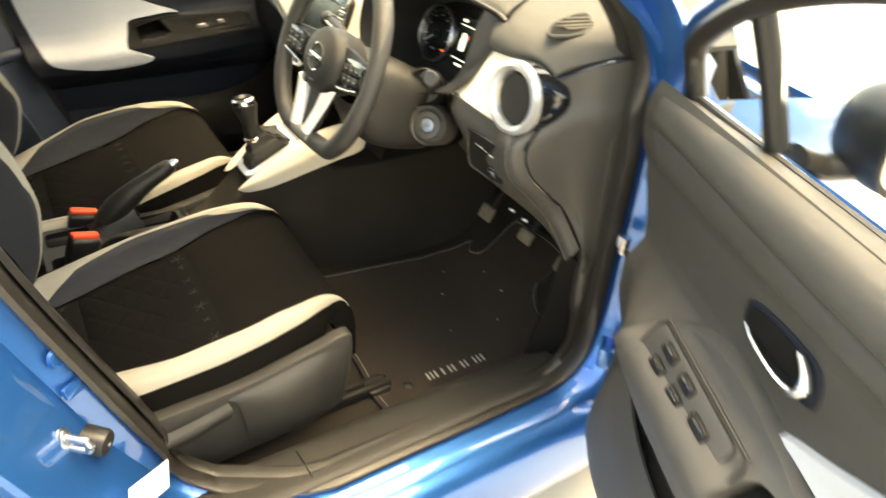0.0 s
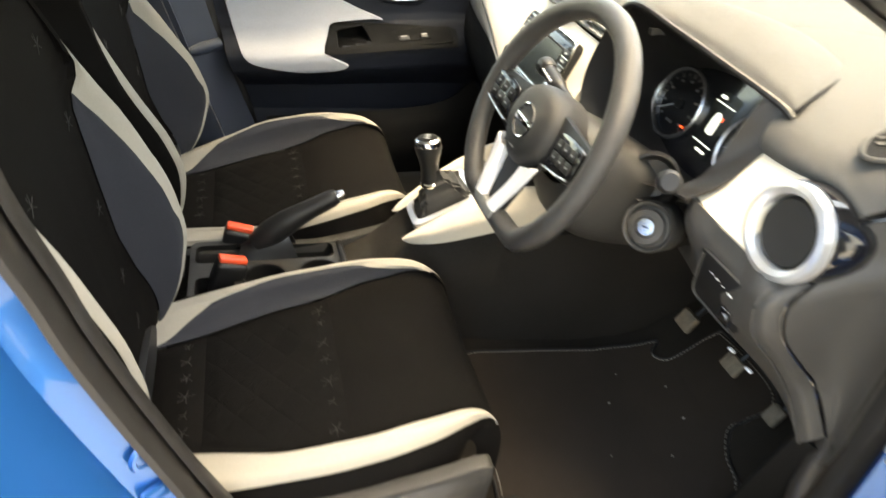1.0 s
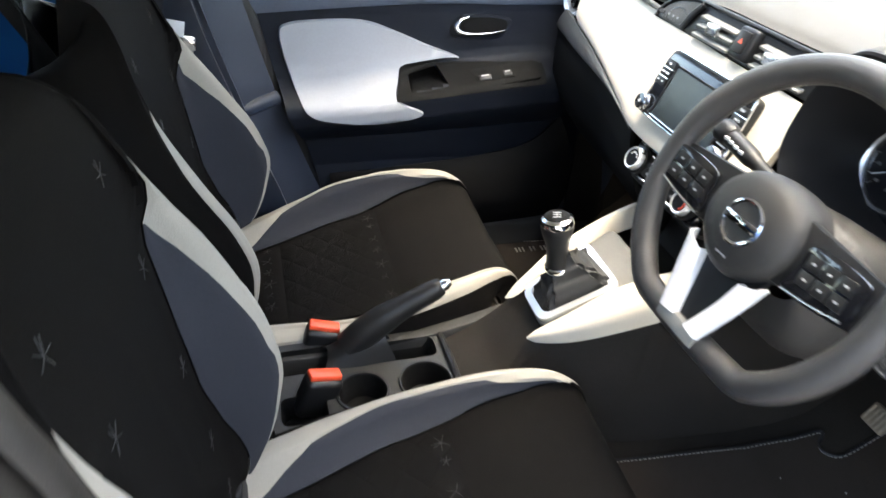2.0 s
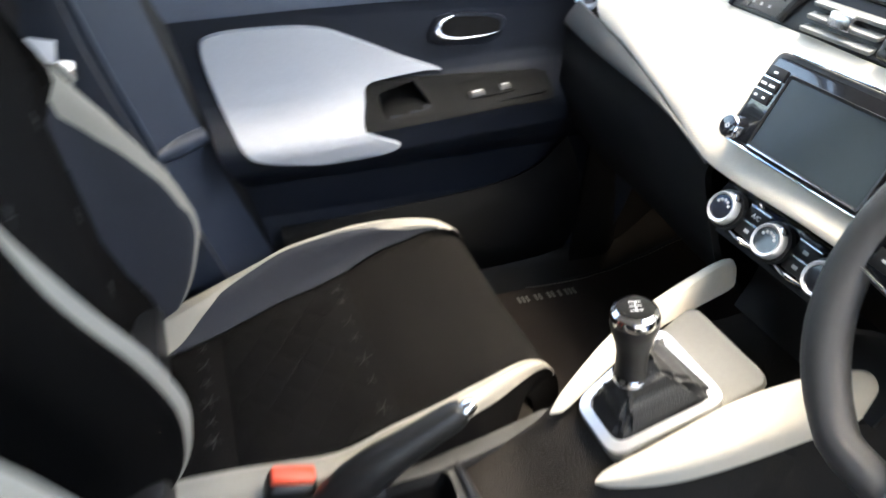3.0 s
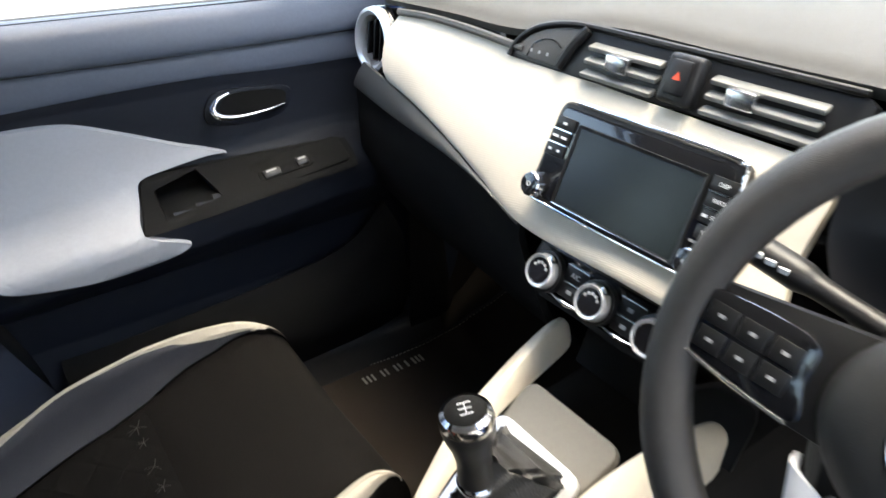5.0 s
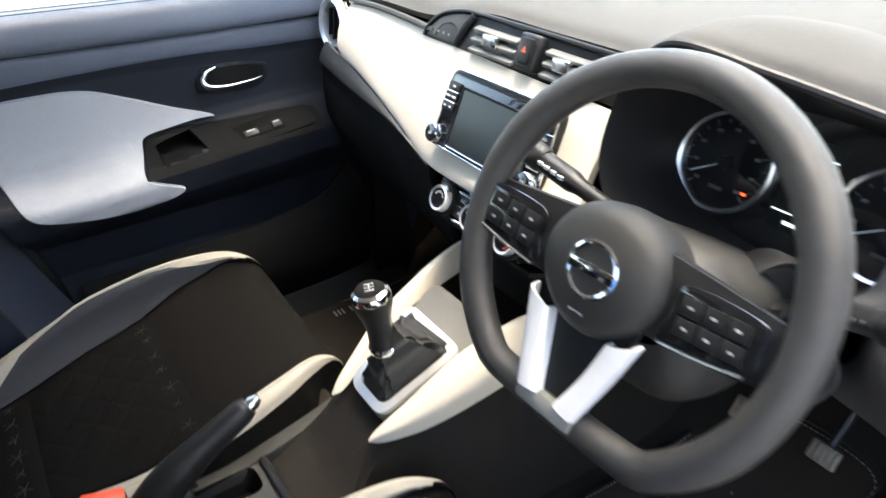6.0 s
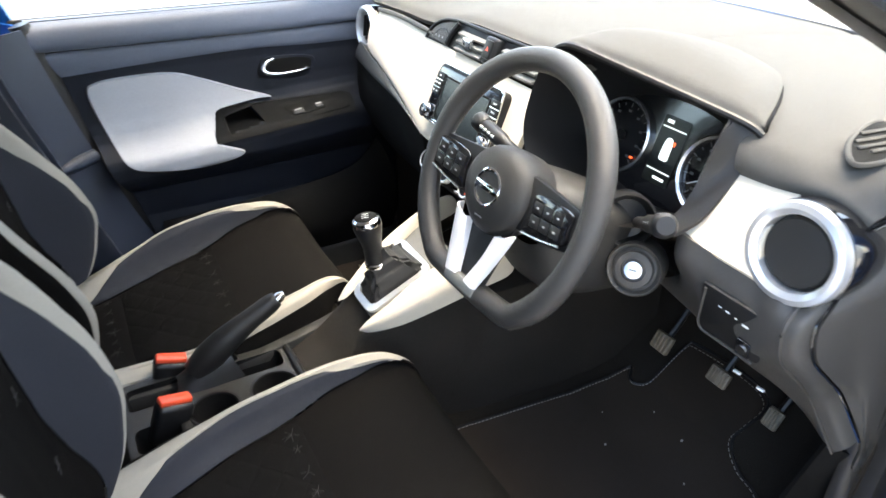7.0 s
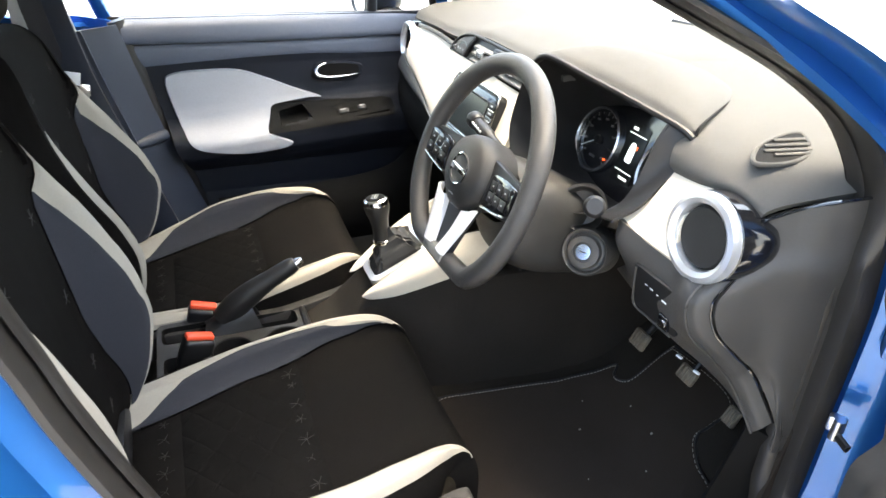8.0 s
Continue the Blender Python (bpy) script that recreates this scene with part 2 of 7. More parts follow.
def axes(o, right, up):
    """A frame at o with local x along right and local y along up; local z comes out of the face."""
    x = Vector(right).normalized()
    z = x.cross(Vector(up)).normalized()
    y = z.cross(x)
    return Matrix(((x.x, y.x, z.x, o[0]), (x.y, y.y, z.y, o[1]), (x.z, y.z, z.z, o[2]), (0, 0, 0, 1)))


def join(*bms):
    out = bms[0]
    for b in bms[1:]:
        me = bpy.data.meshes.new("tmp")
        b.to_mesh(me)
        b.free()
        out.from_mesh(me)
        bpy.data.meshes.remove(me)
    return out


def mesh_object(name, bm, mat):
    bmesh.ops.recalc_face_normals(bm, faces=bm.faces[:])
    for f in bm.faces:
        f.smooth = True
    for e in bm.edges:
        e.smooth = len(e.link_faces) != 2 or e.calc_face_angle(0) < radians(38)
    me = bpy.data.meshes.new(name)
    bm.to_mesh(me)
    bm.free()
    me.materials.append(mat)
    return new(name, me)


def thing(name, at, label, category, group="", kind=""):
    e = new(name)
    e.empty_display_size = 0.05
    e.location = at
    return tagged(e, label, category, group, kind)


def part(name, bm, mat, parent, label=""):
    ob = mesh_object(name, bm, mat)
    ob.parent = parent
    if parent.type == "EMPTY":
        ob.matrix_parent_inverse = Matrix.Translation(parent.location).inverted()
    return tagged(ob, label)


def single(name, bm, mat, label, category="", kind="", group=""):
    return tagged(mesh_object(name, bm, mat), label, category, group, kind)


def mirror_y(bm):
    bmesh.ops.transform(bm, matrix=Matrix.Diagonal((1, -1, 1, 1)), verts=bm.verts[:])
    bmesh.ops.reverse_faces(bm, faces=bm.faces[:])
    return bm


def moved(bm, m):
    bmesh.ops.transform(bm, matrix=m, verts=bm.verts[:])
    return bm


def lerp(a, b, f):
    return a + (b - a) * f


def curve_at(pairs, x):
    """Linear reading of (x, value) pairs."""
    for (a, va), (b, vb) in zip(pairs, pairs[1:]):
        if x <= b:
            return va if x <= a else lerp(va, vb, (x - a) / (b - a))
    return pairs[-1][1]

# ---- floor of the cabin ----


def floor_z(x, y=0.5):
    """Carpet height: flat, then up the toe board, and a rise along the tunnel."""
    base = curve_at(((0.34, 0.35), (0.42, 0.365), (0.50, 0.41), (0.60, 0.50), (0.7, 0.62), (0.8, 0.84)), x)
    rise = max(0.0, min(1.0, (0.37 - abs(y)) / 0.20))
    return base + rise ** 1.3 * curve_at(((-0.5, 0.06), (0.06, 0.070), (0.40, 0.048), (0.49, 0.016), (0.60, 0.0)), x)


floor_rows = [[V(x, y, floor_z(x, y) - 0.012) for y in (-0.70, -0.62, -0.5, -0.4, -0.35, -0.3, -0.25, -0.2, -0.16, -0.12, 0.12, 0.16, 0.2, 0.25, 0.3, 0.35, 0.4, 0.5, 0.62, 0.70)]
              for x in (-0.62, -0.3, -0.1, 0.06, 0.2, 0.34, 0.38, 0.42, 0.46, 0.50, 0.55, 0.60, 0.65, 0.70, 0.75, 0.80)]
single("floor", thicken(skin(floor_rows), 0.012), CARPET, "dark fitted carpet over the cabin floor and toe board", kind="structure")


def bars(frame_m, xs, h, w, mat_t=0.0012):
    """Plain upright bars standing for a word: one piece."""
    return join(*[rbox(w, h, mat_t, frame_m @ Matrix.Translation((x, 0, 0)), 0.0) for x in xs])


def floor_mat(sgn):
    """A carpet mat with a bound edge, a stitched notch for the pedals and a woven name patch."""
    who = "driver" if sgn < 0 else "passenger"
    t = thing("floor_mat", (0.25, sgn * 0.38, 0.34), f"black carpet floor mat with grey stitched edge, {who} footwell", "mat", "floor mats")
    if sgn < 0:
        outline = [(0.03, -0.60), (0.026, -0.40), (0.024, -0.20), (0.028, -0.163), (0.07, -0.158), (0.10, -0.160), (0.30, -0.168), (0.46, -0.178), (0.495, -0.185), (0.475, -0.205),
                   (0.475, -0.222), (0.50, -0.24), (0.585, -0.245), (0.60, -0.27), (0.605, -0.40), (0.59, -0.455), (0.545, -0.452), (0.515, -0.45),
                   (0.485, -0.50), (0.47, -0.56), (0.42, -0.59), (0.25, -0.60)]
    else:
        outline = [(0.035, 0.635), (0.03, 0.40), (0.045, 0.20), (0.10, 0.165), (0.30, 0.17), (0.52, 0.185), (0.62, 0.25), (0.62, 0.42), (0.59, 0.55),
                   (0.45, 0.62), (0.25, 0.635)]
    outline = [(p.x, p.y) for p in spline([(x, y, 0) for x, y in outline], 110, True)]
    top = [V(x, y, floor_z(x, y) + 0.006) for x, y in outline]
    n = len(top)
    bm = bmesh.new()
    vs = [bm.verts.new(p) for p in top]
    bm.faces.new(vs)
    bmesh.ops.triangulate(bm, faces=bm.faces[:])
    for _ in range(3):
        bmesh.ops.subdivide_edges(bm, edges=[e for e in bm.edges if e.calc_length() > 0.05], cuts=1, use_grid_fill=False)
        bmesh.ops.triangulate(bm, faces=bm.faces[:])
    for v in bm.verts:
        v.co.z = floor_z(v.co.x, v.co.y) + 0.006
    r = bmesh.ops.extrude_edge_only(bm, edges=[e for e in bm.edges if len(e.link_faces) == 1])
    bmesh.ops.translate(bm, vec=(0, 0, -0.008), verts=[g for g in r["geom"] if isinstance(g, bmesh.types.BMVert)])
    part("mat_carpet", bm, MATCLOTH, t)
    edge = []
    for i in range(n):
        a, b = top[i], top[(i + 1) % n]
        k = max(1, int((b - a).length / 0.03))
        edge += [a.lerp(b, j / k) for j in range(k)]
    for p in edge:
        p.z = floor_z(p.x, p.y) + 0.006
    part("edge_binding", tube([p + V(0, 0, 0.0005) for p in edge], 0.0032, 6, closed=True), SATIN, t, "black bound edge")
    bm = bmesh.new()
    cx, cy = sum(p.x for p in edge) / len(edge), sum(p.y for p in edge) / len(edge)
    inner = [V(p.x + (cx - p.x) * 0.03, p.y + (cy - p.y) * 0.03, 0) for p in edge]
    for p in inner:
        p.z = floor_z(p.x, p.y) + 0.0078
    for i in range(len(inner)):
        a, b = inner[i], inner[(i + 1) % len(inner)]
        k = max(1, int((b - a).length / 0.0075))
        for j in range(k):
            p, q = a.lerp(b, (j + 0.15) / k), a.lerp(b, (j + 0.75) / k)
            d = (q - p)
            m = Matrix.Translation((p + q) / 2) @ d.to_track_quat("X", "Z").to_matrix().to_4x4()
            bmesh.ops.create_cube(bm, size=1.0, matrix=m @ Matrix.Diagonal((d.length, 0.0014, 0.0012, 1)))
    part("edge_stitching", bm, THREAD, t, "grey stitching")
    # woven name patch as plain bars
    m = axes((0.225, sgn * 0.532, 0.3575), (0.155, -0.005, 0.0), (0.005, 0.155, 0)) @ Matrix.Diagonal((1.22, 1, 1, 1)) if sgn < 0 else axes((0.226, 0.594, 0.3575), (-0.14, 0.005, 0), (-0.005, -0.14, 0)) @ Matrix.Diagonal((1.15, 1, 1, 1))
    for dx, w in ((-0.063, 0.0045), (-0.0545, 0.004), (-0.046, 0.0045), (-0.031, 0.0045), (-0.016, 0.004), (-0.007, 0.0045), (0.012, 0.0045), (0.021, 0.004), (0.040, 0.004), (0.049, 0.004), (0.058, 0.0045)):
        part("name_bar", rbox(w, 0.021, 0.0015, m @ Matrix.Translation((dx, 0, 0)), 0.0004), THREAD, t, "pale woven bar")
    if sgn < 0:
        part("fixing_stud", lathe([(0, 0.004), (0.008, 0.004), (0.011, 0.002), (0.012, 0)], pose(0.095, -0.53, 0.356), 20), SATIN, t, "round black mat fixing")
    return t


floor_mat(-1)
floor_mat(1)
single("crumbs", join(*[rbox(s, s * 0.7, 0.003, pose(x, y, floor_z(x, y) + 0.0095, 0, 0, r), 0.0008) for x, y, s, r in
                        ((0.458, -0.382, 0.006, 20), (0.40, -0.45, 0.004, 60), (0.33, -0.30, 0.005, 5), (0.46, -0.30, 0.004, 40), (0.28, -0.42, 0.003, 75), (0.37, -0.24, 0.003, 10))]),
       THREAD, "small pale crumbs on the driver floor mat", "crumbs", kind="stuff")

# ---- seats ----


def upholstery(path, sgn, half, ns, flat=1.0, wide=1.0, high=None, broad=1.0):
    """Stations along a path in the xz plane, each with half a cross-section of (width, height) points; gives the surface point."""
    pts = spline([(x, 0, z) for x, z in path], ns)
    nor = []
    for i in range(ns):
        t = (pts[min(i + 1, ns - 1)] - pts[max(i - 1, 0)]).normalized()
        nor.append(V(-t.z, 0, t.x) * sgn)

    def at(i, q):
        h = half(pts[i])
        low = flat(pts[i].x) if callable(flat) else flat
        ctrl = [V(-w * wide, e * low if e > 0 else e, 0) for w, e in h[:0:-1]] + [V(w * broad, e * (high(pts[i].x) if high and e > 0 else 1.0), 0) for w, e in h]
        k = len(h) - 1
        s = q + k
        j = max(0, min(int(s), 2 * k - 1))
        f = s - j
        a, b, c, d = ctrl[max(j - 1, 0)], ctrl[j], ctrl[j + 1], ctrl[min(j + 2, 2 * k)]
        # gentle rounding between control points
        g = 0.5 * (2 * b + (c - a) * f * 0.9 + (2 * a - 5 * b + 4 * c - d) * f * f + (3 * b - a - 3 * c + d) * f ** 3)
        g = g * 0.55 + b.lerp(c, f) * 0.45
        return pts[i] + nor[i] * g.y + V(0, g.x, 0), nor[i]

    def panel(q0, q1, nv, i0, i1, seam=0.004, ends=True):
        rows = []
        for i in range(i0, i1 + 1):
            row = []
            a0, a1 = (q(pts[i]) if callable(q) else q for q in (q0, q1))
            for j in range(nv):
                v = j / (nv - 1)
                p, n = at(i, lerp(a0, a1, v))
                dist = min(v, 1 - v) * nv / 2
                cut = seam * max(0.0, 1 - dist)
                if ends:
                    cut = max(cut, seam * max(0.0, 1 - min(i - i0, i1 - i) / 1.5))
                row.append(p - n * cut)
            rows.append(row)
        return skin(rows)

    return at, panel


def eased(pairs, x, w=0.024):
    """A run of values with its corners rounded off."""
    return sum(curve_at(pairs, x + d * w) for d in (-1, -0.5, 0, 0.5, 1)) / 5


def cushion_half(p):
    x = p.x
    wc = eased(((-0.56, 0.095), (-0.48, 0.115), (-0.36, 0.155), (-0.22, 0.166), (-0.13, 0.158), (-0.08, 0.156), (-0.05, 0.160), (-0.02, 0.168)), x)
    hb = eased(((-0.56, 0.026), (-0.45, 0.038), (-0.32, 0.047), (-0.16, 0.044), (-0.10, 0.036), (-0.065, 0.018), (-0.045, 0.003), (-0.02, 0)), x)
    wk = wc + eased(((-0.56, 0.055), (-0.4, 0.042), (-0.12, 0.026), (-0.06, 0.008)), x)
    wo = max(wk + 0.003, eased(((-0.56, 0.200), (-0.45, 0.216), (-0.3, 0.224), (-0.2, 0.220), (-0.13, 0.205), (-0.08, 0.184), (-0.05, 0.174)), x))
    ho = hb - eased(((-0.56, 0.015), (-0.3, 0.022), (-0.12, 0.022), (-0.06, 0.008), (-0.04, 0.002)), x)
    drop = eased(((-0.56, 0.10), (-0.08, 0.10), (-0.045, 0.06), (-0.02, 0.03)), x)
    return [(0, -0.004), (wc, 0.0), (lerp(wc, wk, 0.85), hb * 0.90), (wk + 0.004, hb), (wo, ho), (wo + 0.004, ho - drop)]


def back_half(p):
    z = p.z
    top = eased(((1.05, 1.0), (1.12, 0.93), (1.17, 0.78), (1.20, 0.6)), z)
    wc = eased(((0.58, 0.105), (0.75, 0.12), (0.9, 0.125), (1.0, 0.138), (1.07, 0.163), (1.2, 0.165)), z) * top
    wk = eased(((0.58, 0.15), (0.7, 0.168), (0.9, 0.172), (1.02, 0.170), (1.08, 0.170), (1.2, 0.172)), z) * top
    hb = eased(((0.58, 0.015), (0.62, 0.035), (0.67, 0.063), (0.76, 0.092), (0.85, 0.086), (0.97, 0.052), (1.03, 0.026), (1.07, 0.014), (1.13, 0.004), (1.2, 0.0)), z)
    wo = wk + eased(((0.58, 0.010), (0.75, 0.013), (0.98, 0.026), (1.05, 0.018), (1.09, 0.008), (1.2, 0.006)), z)
    ho = hb - eased(((0.58, 0.01), (0.75, 0.02), (0.98, 0.026), (1.06, 0.012), (1.1, 0.004)), z)
    ws = wo + 0.022
    return [(0, -0.003), (wc, 0.0), (lerp(wc, wk, 0.9), hb * 0.95), (wk + 0.003, hb), (wo, ho), (ws, ho - 0.075), (ws - 0.02, -0.125)]


# seam lines across the half section: cloth to grey, grey to cream, cream to the side
def seat_qi(p):
    return curve_at(((-0.32, 1.0), (-0.25, 1.08), (-0.19, 1.28), (-0.14, 1.38), (-0.10, 1.62), (-0.07, 1.95), (-0.05, 2.5), (-0.036, 3.1)), p.x)


def seat_qn(p):
    return curve_at(((-0.055, 1.95), (-0.038, 2.35), (-0.034, 3.1)), p.x)


def seat_qg(p):
    return max(seat_qi(p), eased(((-0.55, 1.0), (-0.525, 1.4), (-0.49, 1.85), (-0.44, 2.3), (-0.36, 2.6), (-0.27, 2.45), (-0.20, 2.1), (-0.15, 1.8), (-0.11, 1.70), (-0.08, 1.85)), p.x))


def seat_qo(p, s):
    if s < 0:
        return curve_at(((-0.50, 4.05), (-0.08, 4.12), (-0.055, 4.0), (-0.038, 3.7), (-0.034, 3.1)), p.x)
    return max(seat_qi(p), curve_at(((-0.50, 3.7), (-0.2, 3.8), (-0.12, 3.78), (-0.08, 3.65), (-0.055, 3.42), (-0.036, 3.1)), p.x))


def back_qi(p):
    return curve_at(((0.58, 1.9), (0.62, 1.65), (0.67, 1.4), (0.73, 1.15), (0.80, 1.0), (0.99, 1.0), (1.06, 2.9)), p.z)


def back_qg(p, s):
    if s > 0:
        return max(back_qi(p), curve_at(((0.58, 2.1), (0.66, 2.1), (0.75, 2.05), (0.85, 1.95), (0.91, 1.80), (0.96, 1.5), (0.985, 1.25), (1.0, 1.0)), p.z))
    return max(back_qi(p), min(2.85, curve_at(((0.58, 2.6), (0.66, 2.5), (0.75, 2.3), (0.83, 2.08), (0.90, 1.82), (0.95, 1.55), (0.985, 1.22), (1.0, 1.0)), p.z)))


def back_qo(p, s, wrap):
    far = 0.6 if s > 0 else wrap
    return max(back_qi(p), curve_at(((0.58, 2.8 + far), (0.66, 3.3 + far), (0.75, 3.5 + far), (0.95, 3.55 + far), (1.02, 3.4 + far * 0.5), (1.06, 2.9)), p.z))


def strokes(at, i, q, size, n, turn):
    """A small star of bent stitches lying on the cloth."""
    o, nn = at(i, q)
    o = o + nn * 0.0012
    tx = nn.cross(V(0, 1, 0))
    out = []
    for k in range(n):
        a = turn + math.pi * k / n
        d = tx * math.cos(a) + V(0, 1, 0) * math.sin(a)
        e = nn.cross(d)
        out.append(tube([o - d * size + e * size * 0.3, o, o + d * size + e * size * 0.3], 0.0004, 4, 7))
    return join(*out)


def make_seat(yc, outer):
    who = "driver" if yc < 0 else "front passenger"
    t = thing("front_seat", (-0.3, yc, 0.36), f"black cloth {who} seat with grey bolsters and cream edges", "seat", "front seats")
    at0 = Matrix.Translation((0, yc, 0))
    # cushion; the lower passenger seat leans back a little more
    lay = Matrix.Identity(4)
    if yc > 0:
        lay[2][0], lay[2][3] = 0.06, 0.006
    at0 = at0 @ lay
    path = ((-0.56, 0.58), (-0.45, 0.588), (-0.30, 0.603), (-0.16, 0.630), (-0.09, 0.640), (-0.045, 0.624), (-0.022, 0.575), (-0.02, 0.48))
    ns = 57
    at, panel = upholstery(path, 1, cushion_half, ns, lambda x: eased(((-0.46, 0.72), (-0.28, 0.80), (-0.18, 0.72), (-0.10, 0.45)) if yc < 0 else ((-0.40, 0.02), (-0.34, 0.1), (-0.29, 0.5), (-0.21, 0.62), (-0.12, 0.5)), x), 1.02,
                           None if yc < 0 else lambda x: eased(((-0.56, 1.0), (-0.48, 1.3), (-0.36, 1.55), (-0.24, 1.5), (-0.14, 1.2), (-0.08, 1.0)), x))
    xs = [at(i, 0)[0].x for i in range(ns)]
    iA = min(range(ns), key=lambda i: abs(xs[i] + 0.475))
    iB = min(range(ns), key=lambda i: abs(xs[i] + 0.26))
    iF = min(range(ns), key=lambda i: abs(xs[i] + 0.037))
    for nm, a, b, lab in (("cushion_rear_panel", 0, iA, ""), ("cushion_middle_panel", iA, iB, "black cloth with embossed marks"), ("cushion_front_panel", iB, ns - 1, "")):
        part(nm, moved(panel(lambda p: -seat_qn(p), seat_qi, 29, a, b, 0.006), at0), QUILT if lab else FABRIC, t, lab)
    for s in (-1, 1):
        if s > 0:
            part("cushion_bolster", moved(panel(seat_qi, seat_qg, 13, 0, iF, 0.002, False), at0), FABRIC_GREY, t, "grey cloth inner bolster")
        part("cushion_edge", moved(panel(lambda p: s * (seat_qg(p) if s > 0 else seat_qn(p)), lambda p: s * max(seat_qo(p, s), seat_qn(p)), 13, 0, iF, 0.002, False), at0), FABRIC_CREAM, t, "cream vinyl bolster edge")
        part("cushion_side", moved(panel(lambda p: s * seat_qo(p, s), s * 5, 13, 0, ns - 1, 0.002, False), at0), FABRIC, t)
    for i, row in ((iB - 1, (-0.86, -0.5, -0.24, 0.05, 0.3, 0.62, 0.84)), (iA - 2, (-0.9, -0.55, -0.2, 0.15, 0.5, 0.85))):
        for k, q in enumerate(row):
            part("stitched_star", moved(strokes(at, i, q, (0.0125, 0.0085, 0.014, 0.010)[k % 4], (3, 2, 3)[k % 3], 0.3 + 0.41 * (k % 3)), at0), THREAD_DARK, t, "dim grey stitched star")
    # backrest; the driver seat is raised, the other is not
    at1 = Matrix.Translation((0, yc, 0)) if yc < 0 else Matrix.Translation((-0.022, yc, -0.05))
    path = ((-0.575, 0.585), (-0.574, 0.66), (-0.583, 0.75), (-0.597, 0.87), (-0.616, 1.0), (-0.636, 1.10), (-0.650, 1.155), (-0.675, 1.188), (-0.715, 1.195))
    nb = 49
    atb, panelb = upholstery(path, -1, back_half, nb, 0.68 if yc < 0 else lambda x: eased(((-0.635, 0.3), (-0.616, 0.42), (-0.600, 0.72), (-0.586, 0.98), (-0.573, 1.05)), x, 0.008), 1.08 if yc < 0 else 1.05,
                             None if yc < 0 else lambda x: curve_at(((-0.63, 0.9), (-0.615, 1.0), (-0.600, 1.22), (-0.586, 1.4), (-0.573, 1.45)), x), 1.0 if yc < 0 else 1.13)
    zs = [atb(i, 0)[0].z for i in range(nb)]
    rise = 0.025 if yc < 0 else 0.0                           # the cream tips sit higher on the raised seat

    def seam(f, *a):
        return lambda p: f(V(p.x, p.y, p.z - rise * max(0.0, min(1.0, (p.z - 0.85) / 0.12))), *a)

    iT = min(range(nb), key=lambda i: abs(zs[i] - 1.06 - rise))
    iM = min(range(nb), key=lambda i: abs(zs[i] - 1.0 - rise))
    wrap = 0.0 if yc < 0 else 0.15                            # how far the cream runs round the side next to the console
    part("backrest_panel", moved(panelb(lambda p: -seam(back_qi)(p), seam(back_qi), 25, 0, nb - 1), at1), FABRIC, t)
    for s in (-1, 1):
        part("backrest_bolster", moved(panelb(lambda p: s * seam(back_qi)(p), lambda p: s * seam(back_qg, s)(p), 13, 0, iM, 0.002, False), at1), FABRIC_GREY, t, "grey cloth inner bolster")
        part("backrest_edge", moved(panelb(lambda p: s * seam(back_qg, s)(p), lambda p: s * seam(back_qo, s, wrap)(p), 13, 0, iT, 0.002, False), at1), FABRIC_CREAM, t, "cream vinyl bolster edge")
        part("backrest_side", moved(panelb(lambda p: s * seam(back_qo, s, wrap)(p), s * 6, 19, 0, nb - 1, 0.0, False), at1), FABRIC, t)
    rows = [[atb(i, lerp(-6, 6, j / 10) if j in (0, 10) else 0)[0].lerp(atb(i, 0)[0] + V(-0.13, 0, 0), 1) if j not in (0, 10) else atb(i, -6 if j == 0 else 6)[0]
             for j in (0, 5, 10)] for i in range(nb)]
    part("backrest_shell", moved(skin(rows), at1), SATIN, t, "black seat back cover")
    for k, (q, i) in enumerate([(q, i) for i in (6, 12, 18, 24, 30) for q in (-0.72, 0.72)]):
        part("stitched_star", moved(strokes(atb, i, q, 0.013, 3, 0.4 + 0.3 * (k % 3)), at1), THREAD_DARK, t, "dim grey stitched star")
    # head restraint
    rows = []
    for z, hw, fx, bx in ((1.215, 0.105, -0.70, -0.76), (1.225, 0.125, -0.675, -0.785), (1.29, 0.135, -0.665, -0.80), (1.36, 0.125, -0.675, -0.80), (1.395, 0.105, -0.70, -0.785),
                          (1.405, 0.08, -0.72, -0.77)):
        ring = []
        for k in range(24):
            a = 2 * math.pi * k / 24
            c, s = math.cos(a), math.sin(a)
            ring.append(V((fx + bx) / 2 + (fx - bx) / 2 * math.copysign(abs(c) ** 0.6, c), hw * math.copysign(abs(s) ** 0.5, s), z))
        rows.append(ring)
    part("head_restraint", moved(skin([spline([r[k] for r in rows], 16) for k in range(24)] + [spline([rows[i][0] for i in range(6)], 16)]), at1), FABRIC, t, "black cloth head restraint")
    for s in (-1, 1):
        part("head_restraint_post", moved(tube([(-0.72, s * 0.07, 1.15), (-0.725, s * 0.07, 1.23)], 0.006, 10), at1), CHROME, t, "chrome post")
    # plastic shields, lever and rails
    for s in (-1, 1):
        y = yc + s * 0.236
        m = axes((0, y + (0.008 if s < 0 else -0.03), 0), (1, 0, 0), (0, 0, 1))
        out = [(-0.60, 0.46), (-0.56, 0.548), (-0.40, 0.556), (-0.25, 0.568), (-0.14, 0.590), (-0.075, 0.606), (-0.058, 0.585), (-0.068, 0.49), (-0.10, 0.425), (-0.25, 0.402), (-0.5, 0.40)]
        part("side_shield", plate(out, 0.024, m, 0.006, 66), SHIELD, t, "dark grey plastic side shield")
